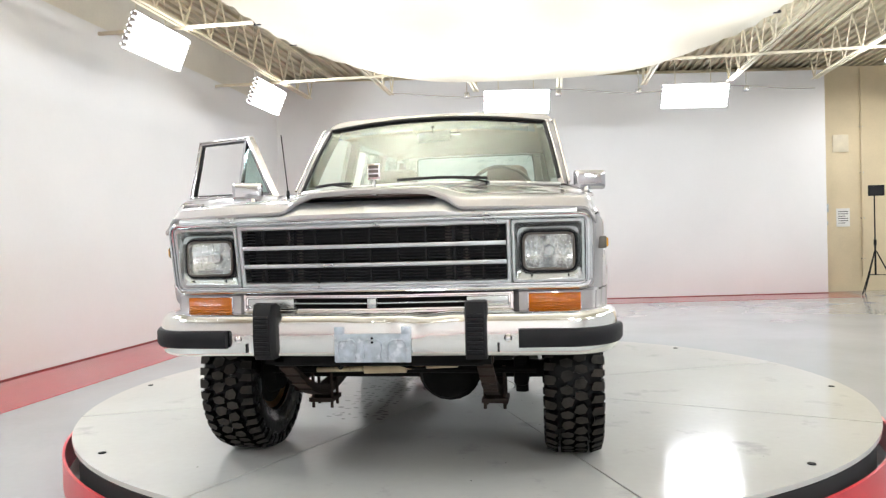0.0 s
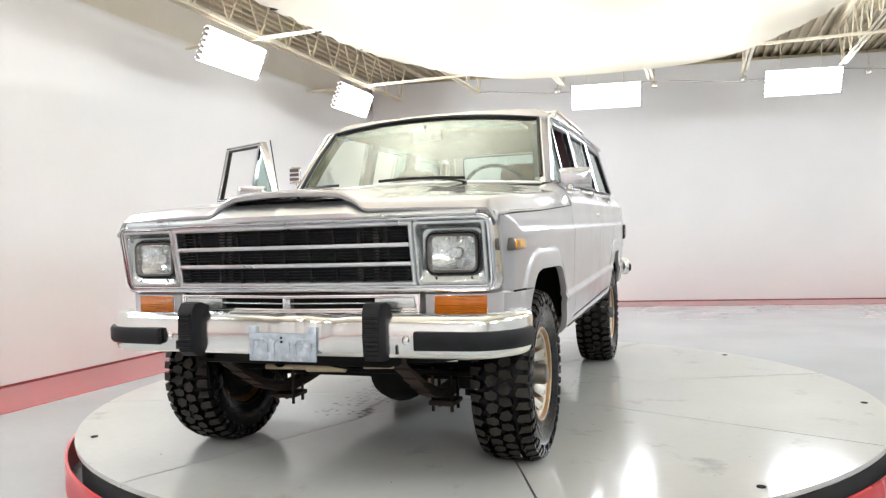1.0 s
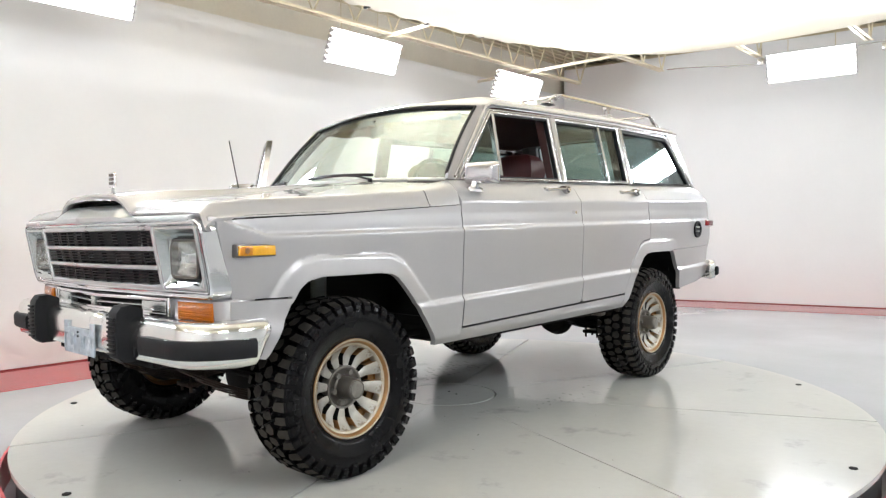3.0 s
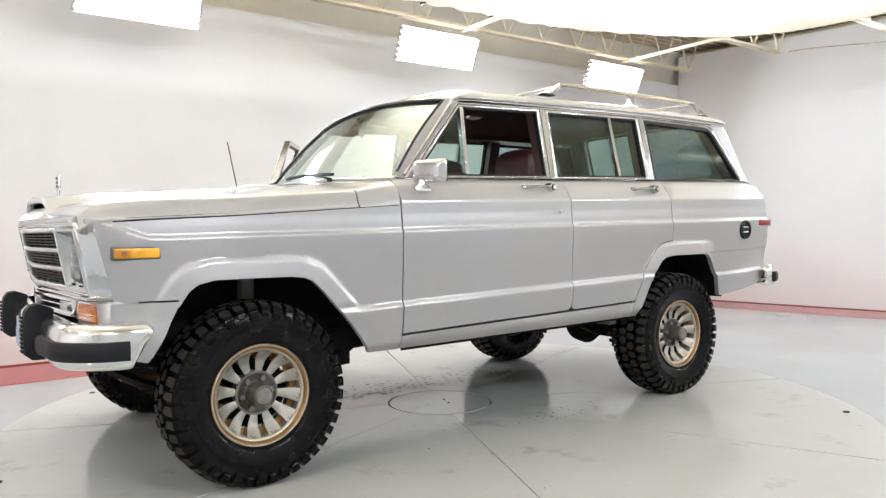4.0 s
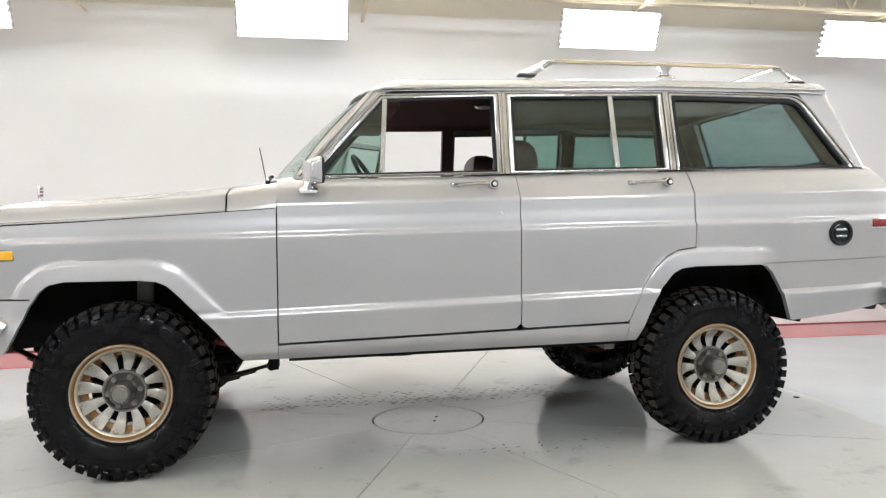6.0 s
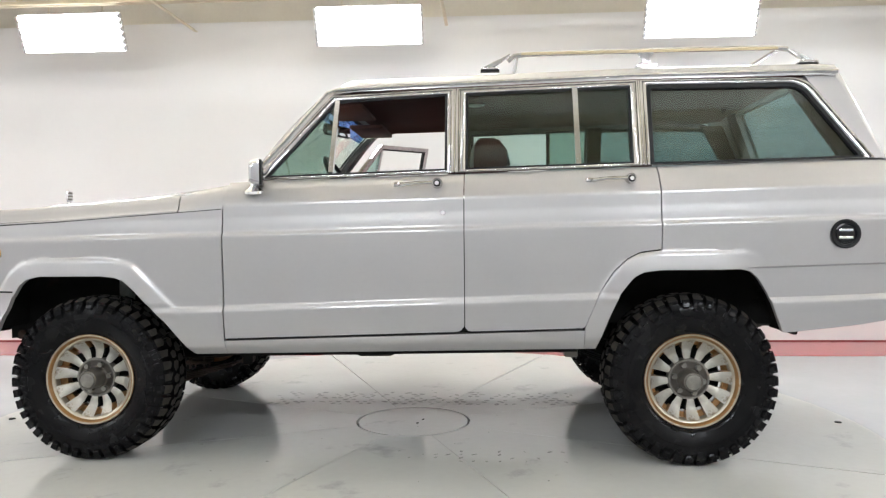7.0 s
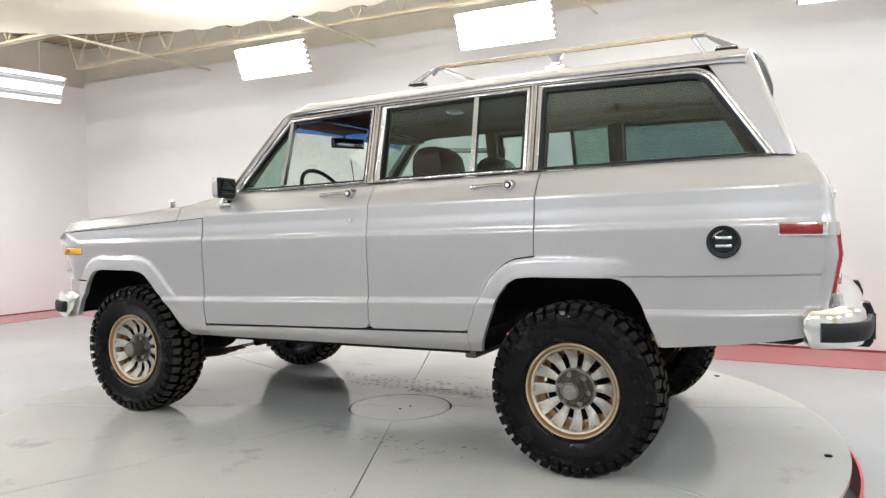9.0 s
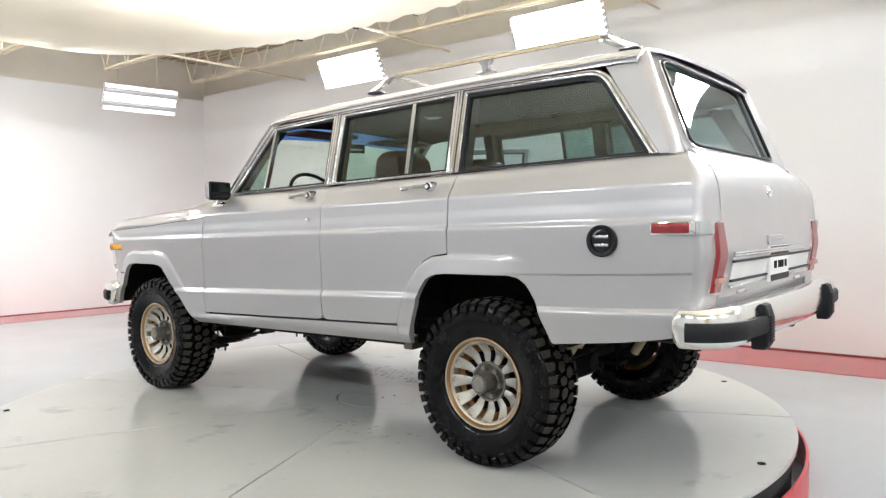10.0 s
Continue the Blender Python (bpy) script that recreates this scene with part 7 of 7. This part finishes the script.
for s in (1, -1):
    undercarriage("frame_rail", lambda bm: loft(bm, [[(s * 0.38, y, z - 0.05), (s * 0.46, y, z - 0.05), (s * 0.46, y, z + 0.05), (s * 0.38, y, z + 0.05)] for y, z in ((-0.66, 0.56), (-0.45, 0.58), (-0.2, 0.66), (0.2, 0.66), (0.55, 0.56), (2.1, 0.55), (2.45, 0.68), (3.05, 0.70), (3.4, 0.65), (3.66, 0.64))]), M_FRAME, "black chassis rail")
    # leaf packs
    for y0, ym, y1, zf, zm, zr in ((-0.60, 0.0, 0.60, 0.53, 0.298, 0.395), (2.10, 2.76, 3.40, 0.55, 0.345, 0.66)):
        def leaf(bm):
            for k in range(5):
                sh = k * 0.13
                ya, yb = y0 + (ym - y0) * sh, y1 - (y1 - ym) * sh
                secs = []
                for i in range(13):
                    y = ya + (yb - ya) * i / 12
                    t = (y - ym) / ((y0 - ym) if y < ym else (y1 - ym))
                    z = zm + ((zf if y < ym else zr) - zm) * t ** (1.6 if y0 < 0 or y < ym else 0.7) - k * 0.0095
                    secs.append([(s * 0.39, y, z - 0.004), (s * 0.455, y, z - 0.004), (s * 0.455, y, z + 0.004), (s * 0.39, y, z + 0.004)])
                loft(bm, secs)
            rod(bm, (s * 0.38, y0, zf), (s * 0.465, y0, zf), 0.025, seg=12)
            rod(bm, (s * 0.38, y1, zr), (s * 0.465, y1, zr), 0.025, seg=12)
        undercarriage("leaf_spring", leaf, M_RUST if y0 < 0 else M_FRAME, "rusty steel leaf spring pack" if y0 < 0 else "dark leaf spring pack")
        undercarriage("spring_plate", lambda bm: (box(bm, *sorted((s * 0.36, s * 0.485)), ym - 0.07, ym + 0.07, zm - 0.075, zm - 0.052, 0.005), [rod(bm, (s * xx, ym + dy, zm + 0.10), (s * xx, ym + dy, zm - 0.105), 0.008, seg=8) for xx in (0.375, 0.468) for dy in (-0.045, 0.045)]), M_RUST if y0 < 0 else M_FRAME, "spring plate with hanging bolts")
    undercarriage("shock_absorber", lambda bm: (rod(bm, (s * 0.605, 0.04, 0.40), (s * 0.605, 0.04, 0.62), 0.022), rod(bm, (s * 0.605, 0.04, 0.56), (s * 0.605, 0.05, 0.97), 0.036)), M_DAMPER, "grey front shock absorber")
    for xx in (0.376, 0.462):
        undercarriage("spring_shackle", lambda bm: box(bm, *sorted((s * xx, s * (xx + 0.008))), 0.585, 0.635, 0.375, 0.53, 0.003), M_FRAME)
    undercarriage("spring_hanger", lambda bm: loft(bm, [[(s * 0.37, y, z0), (s * 0.475, y, z0), (s * 0.475, y, 0.56), (s * 0.37, y, 0.56)] for y, z0 in ((0.50, 0.52), (0.54, 0.455), (0.64, 0.44), (0.69, 0.50))]), M_FRAME)
    undercarriage("bump_stop", lambda bm: loft(bm, [[(s * 0.40, y, z), (s * 0.475, y, z), (s * 0.475, y, z + 0.018), (s * 0.40, y, z + 0.018)] for y, z in ((0.33, 0.515), (0.41, 0.495), (0.52, 0.465))]), M_PINK, "faded red bracket above the spring")
    undercarriage("shock_absorber", lambda bm: (rod(bm, (s * 0.50, 2.86, 0.33), (s * 0.46, 3.02, 0.56), 0.026), rod(bm, (s * 0.46, 3.00, 0.52), (s * 0.42, 3.14, 0.74), 0.034)), M_CREAMMETAL, "pale painted rear shock absorber")
    # wheel housings
    for y0, y1, zt_ in ((-0.50, 0.60, 0.985), (2.30, 3.22, 0.99)):
        def housing(bm):
            secs = []
            mid, hw = (y0 + y1) / 2, (y1 - y0) / 2
            for i in range(17):
                a = math.pi * i / 16
                yy, zz = mid - hw * math.cos(a) * (1.0), 0.60 + (zt_ - 0.60) * math.sin(a) ** 0.55
                secs.append([(s * 0.56, yy, zz), (s * 0.885, yy, zz)])
            vs = loft(bm, secs, closed=False)
            c = [bm.verts.new((s * 0.56, mid, 0.60))]
            for p, q in zip(vs, vs[1:]):
                bm.faces.new((p[0], q[0], c[0]))
        undercarriage("wheel_housing", housing, M_FRAME, "black wheel housing")
for s in (1, -1):
    undercarriage("arch_liner", lambda bm: loft(bm, [[(s * 0.60, y, z), (s * 0.885, y, z), (s * 0.885, y + 0.012, z), (s * 0.60, y + 0.012, z)] for y, z in ((3.02, 0.92), (3.10, 0.84), (3.17, 0.72), (3.205, 0.62), (3.19, 0.585))]), M_FRAME, "black liner at the back of the rear arch")
for y, xd in ((0.0, 0.21), (2.76, 0.12)):
    undercarriage("axle", lambda bm: (rod(bm, (-0.66, y, 0.378), (0.66, y, 0.378), 0.042, seg=16), revolve_at(bm, (xd, y, 0.372))), M_FRAME, "black axle with round differential")
undercarriage("steering_damper", lambda bm: (rod(bm, (-0.14, -0.30, 0.428), (0.05, -0.30, 0.432), 0.022, seg=14), rod(bm, (0.04, -0.30, 0.432), (0.28, -0.28, 0.438), 0.008, seg=8), rod(bm, (-0.15, -0.30, 0.428), (-0.36, -0.30, 0.424), 0.012, seg=8)), M_CREAMMETAL, "yellowed steering damper")
undercarriage("tie_rod", lambda bm: (rod(bm, (-0.62, -0.17, 0.40), (0.62, -0.17, 0.40), 0.015, seg=8), rod(bm, (-0.35, -0.24, 0.43), (0.55, -0.20, 0.52), 0.014, seg=8)), M_FRAME)
undercarriage("radiator_support", lambda bm: box(bm, -0.42, 0.42, -0.60, -0.55, 0.555, 0.70, 0.01), M_FRAME)
undercarriage("sway_bar", lambda bm: tube(bm, [(-0.52, 0.05, 0.44), (-0.52, -0.42, 0.50), (-0.40, -0.50, 0.51), (0.40, -0.50, 0.51), (0.52, -0.42, 0.50), (0.52, 0.05, 0.44)], 0.013, 8), M_FRAME)
for x, y0, z0, x2, y2, z2 in ((-0.30, -0.52, 0.52, -0.50, -0.05, 0.44), (0.26, -0.50, 0.53, 0.48, -0.05, 0.45), (0.05, -0.55, 0.50, 0.20, -0.10, 0.44), (-0.16, -0.56, 0.50, -0.30, -0.20, 0.46)):
    undercarriage("brake_hose", lambda bm: tube(bm, [(x + (x2 - x) * i / 8, y0 + (y2 - y0) * i / 8, z0 + (z2 - z0) * i / 8 - 0.035 * math.sin(math.pi * i / 8)) for i in range(9)], 0.007, 6), M_FRAME)
for x in (-0.55, 0.55):
    undercarriage("steering_knuckle", lambda bm: (box(bm, x - 0.035, x + 0.035, -0.10, 0.09, 0.31, 0.47, 0.02), rod(bm, (x, 0, 0.27), (x, 0, 0.50), 0.03, 0.025, 12)), M_FRAME)
undercarriage("front_crossmember", lambda bm: box(bm, -0.44, 0.44, -0.66, -0.58, 0.50, 0.60, 0.02), M_FRAME)
undercarriage("oil_pan", lambda bm: box(bm, -0.18, 0.20, 0.05, 0.62, 0.47, 0.70, 0.05), M_FRAME)
undercarriage("engine_block", lambda bm: box(bm, -0.33, 0.33, -0.40, 0.50, 0.66, 1.00, 0.05), M_FRAME)
undercarriage("gearbox", lambda bm: (box(bm, -0.16, 0.16, 0.60, 1.20, 0.42, 0.58, 0.05), box(bm, -0.05, 0.30, 1.10, 1.38, 0.38, 0.58, 0.06)), M_FRAME)
undercarriage("gearbox_crossmember", lambda bm: loft(bm, [[(x, 1.05, z), (x, 1.15, z), (x, 1.15, z + 0.06), (x, 1.05, z + 0.06)] for x, z in ((-0.44, 0.52), (-0.30, 0.47), (0.30, 0.47), (0.44, 0.52))]), M_FRAME)
undercarriage("front_prop_shaft", lambda bm: rod(bm, (0.21, 0.14, 0.39), (0.20, 1.12, 0.45), 0.028, seg=12), M_FRAME)
undercarriage("rear_prop_shaft", lambda bm: rod(bm, (0.12, 1.36, 0.47), (0.12, 2.62, 0.39), 0.032, seg=12), M_FRAME)
undercarriage("exhaust_pipe", lambda bm: tube(bm, [(-0.32, 0.5, 0.52), (-0.34, 1.0, 0.47), (-0.34, 1.45, 0.48), (-0.33, 2.3, 0.52), (-0.30, 2.60, 0.66), (-0.30, 3.0, 0.66), (-0.42, 3.4, 0.58), (-0.62, 3.70, 0.56)], 0.028, 10), M_RUST, "rusty exhaust pipe")
undercarriage("silencer", lambda bm: (loft(bm, [[(-0.34 + 0.12 * r * math.cos(a), y, 0.49 + 0.075 * r * math.sin(a)) for a in [2 * math.pi * k / 16 for k in range(16)]] for y, r in ((1.50, 0.4), (1.53, 1), (2.12, 1), (2.15, 0.4))])), M_FRAME)
undercarriage("fuel_tank", lambda bm: box(bm, 0.10, 0.58, 3.10, 3.66, 0.58, 0.72, 0.05), M_FRAME)
undercarriage("floor_pan", lambda bm: (box(bm, -0.80, 0.80, 0.50, 2.36, 0.585, 0.63), box(bm, -0.55, 0.55, 2.30, 3.22, 0.80, 0.84), box(bm, -0.82, 0.82, 3.15, 3.64, 0.72, 0.76)), M_FRAME, "dark floor pan")
undercarriage("firewall", lambda bm: box(bm, -0.80, 0.80, 0.53, 0.56, 0.60, 1.135), M_FRAME)
for s in (1, -1):
    undercarriage("body_bracket", lambda bm: (box(bm, *sorted((s * 0.46, s * 0.80)), 2.20, 2.26, 0.47, 0.53, 0.008)), M_HUB)


# ---- cabin ----
def front_seat(x):
    bm = B()
    loft(bm, [[(x - w, y, z0), (x - w * 0.96, y, z1), (x, y, z1 + 0.015), (x + w * 0.96, y, z1), (x + w, y, z0)] for y, w, z0, z1 in ((1.24, 0.23, 0.66, 0.78), (1.26, 0.25, 0.64, 0.82), (1.55, 0.255, 0.64, 0.83), (1.76, 0.25, 0.64, 0.80))])
    st = part("front_seat", bm, M_SEAT, car, "burgundy leather front seat")
    bm = B()
    loft(bm, [[(x - w, y - 0.05, z), (x, y - 0.065, z), (x + w, y - 0.05, z), (x + w * 0.95, y + 0.07, z), (x, y + 0.09, z), (x - w * 0.95, y + 0.07, z)] for z, y, w in ((0.74, 1.71, 0.24), (0.85, 1.73, 0.25), (1.10, 1.79, 0.25), (1.25, 1.825, 0.235), (1.31, 1.84, 0.20))])
    part("backrest", bm, M_SEAT, st)
    bm = B()
    loft(bm, [[(x - w, y - d, z), (x, y - d * 1.25, z), (x + w, y - d, z), (x + w * 0.95, y + d, z), (x, y + d * 1.2, z), (x - w * 0.95, y + d, z)] for z, y, w, d in ((1.335, 1.865, 0.11, 0.045), (1.35, 1.865, 0.14, 0.075), (1.40, 1.87, 0.15, 0.085), (1.47, 1.865, 0.145, 0.075), (1.505, 1.86, 0.12, 0.055), (1.522, 1.855, 0.08, 0.03))])
    part("headrest", bm, M_SEAT if x > 0 else M_TRIMBROWN, st)
    bm = B()
    for dx in (-0.05, 0.05):
        rod(bm, (x + dx, 1.85, 1.28), (x + dx, 1.86, 1.37), 0.007, seg=8)
    part("headrest_post", bm, M_CHROME, st)


front_seat(0.40)
front_seat(-0.40)
bm = B()
loft(bm, [[(x, 2.02, 0.66), (x, 2.02, 0.86), (x, 2.42, 0.86), (x, 2.46, 0.66)] for x in (-0.54, -0.5, 0, 0.5, 0.54)])
rs = part("rear_bench", bm, M_SEAT, car, "burgundy leather rear bench")
bm = B()
loft(bm, [[(x, 2.42 + d, 0.84), (x, 2.54 + d, 1.30 - d), (x, 2.60, 1.315 - d), (x, 2.66, 1.28 - d), (x, 2.58, 0.84)] for x, d in ((-0.55, 0.02), (-0.51, 0), (-0.03, 0), (0, 0.01), (0.03, 0), (0.51, 0), (0.55, 0.02))])
part("bench_back", bm, M_SEAT, rs)
bm = B()
loft(bm, [[(x, 0.62, 1.02), (x, 0.66, 1.262), (x, 0.74, 1.276), (x, 0.87, 1.262), (x, 0.93, 1.20), (x, 0.90, 0.95)] for x in (-0.78, -0.74, 0, 0.74, 0.78)])
part("dashboard", bm, M_TRIMBROWN, car, "dark burgundy dashboard")
bm = B()
cw = Matrix.Translation((0.40, 1.125, 1.265)) @ Matrix.Rotation(radians(-58), 4, "X")
tube(bm, [(0.203 * math.cos(2 * math.pi * i / 32), 0.203 * math.sin(2 * math.pi * i / 32), 0) for i in range(32)], 0.012, 8, close=True)
rod(bm, (0, 0, -0.05), (0, 0, 0.0), 0.06, 0.05, 16)
for a in (20, 160):
    tube(bm, [(0.04 * math.cos(radians(a)), -0.02, -0.015), (0.19 * math.cos(radians(-a + 12 * (1 if a < 90 else -1))), 0.19 * math.sin(radians(-a)) * 0.2, 0)], 0.014, 6)
bmesh.ops.transform(bm, verts=bm.verts, matrix=cw)
part("steering_wheel", bm, M_BLACK, car, "black steering wheel")
bm = B()
rod(bm, (0.40, 0.88, 1.12), (0.40, 1.115, 1.27), 0.035, 0.03, 12)
part("steering_column", bm, M_BLACK, car)
bm = B()
revolve(bm, [(1.760, 0.001), (1.760, 0.050), (1.768, 0.058), (1.790, 0.058)], 24, "z")
bmesh.ops.translate(bm, verts=bm.verts, vec=(0.04, 1.79, 0))
dome = part("dome_lamp", bm, M_CHROME, car, "round chrome dome lamp on the headliner")
bm = B()
revolve(bm, [(1.752, 0.001), (1.754, 0.030), (1.760, 0.040)], 20, "z")
bmesh.ops.translate(bm, verts=bm.verts, vec=(0.04, 1.79, 0))
part("dome_lens", bm, M_PAPER, dome, "white lens")
bm = B()
aim = Matrix.Translation((0, 0.995, 1.635)) @ Matrix.Rotation(radians(-24), 4, "Z")
rod(bm, (0, 0.96, 1.695), (0, 0.985, 1.65), 0.008, seg=8)
box(bm, -0.12, 0.12, -0.012, 0.012, -0.032, 0.032, 0.008, aim)
cm = part("cabin_mirror", bm, M_BLACK, car, "black interior mirror")
bm = B()
box(bm, -0.112, 0.112, 0.010, 0.0145, -0.025, 0.025, 0.002, aim)
part("mirror_pane", bm, M_CHROME, cm, "silvered mirror glass")
for s in (1, -1):
    bm = B()
    box(bm, *sorted((s * 0.14, s * 0.58)), 1.04, 1.24, 1.668, 1.69, 0.008)
    part("sun_visor", bm, M_LINER, car, "burgundy sun visor")
    # dark inner sides of the pillars and of the load bay
    for y0, y1 in ((1.67, 1.74), (2.51, 2.60)):
        bm = B()
        loft(bm, [[(s * (GLASS_X(z) - 0.085), y0, z), (s * (GLASS_X(z) - 0.034), y0, z), (s * (GLASS_X(z) - 0.034), y1, z), (s * (GLASS_X(z) - 0.085), y1, z)] for z in (1.30, 1.72)])
        part("pillar_trim", bm, M_TRIMBROWN, car)
    bm = B()
    sheet(bm, [(3.24, 1.72), (3.37, 1.72), (3.55, 1.345), (3.46, 1.345)], s, lambda z: GLASS_X(z) - 0.055, 0.03)
    part("rear_pillar_trim", bm, M_TRIMBROWN, car)
    bm = B()
    box(bm, *sorted((s * 0.70, s * 0.80)), 2.55, 3.58, 1.01, 1.315, 0.02)
    part("load_bay_side", bm, M_TRIMBROWN, car)
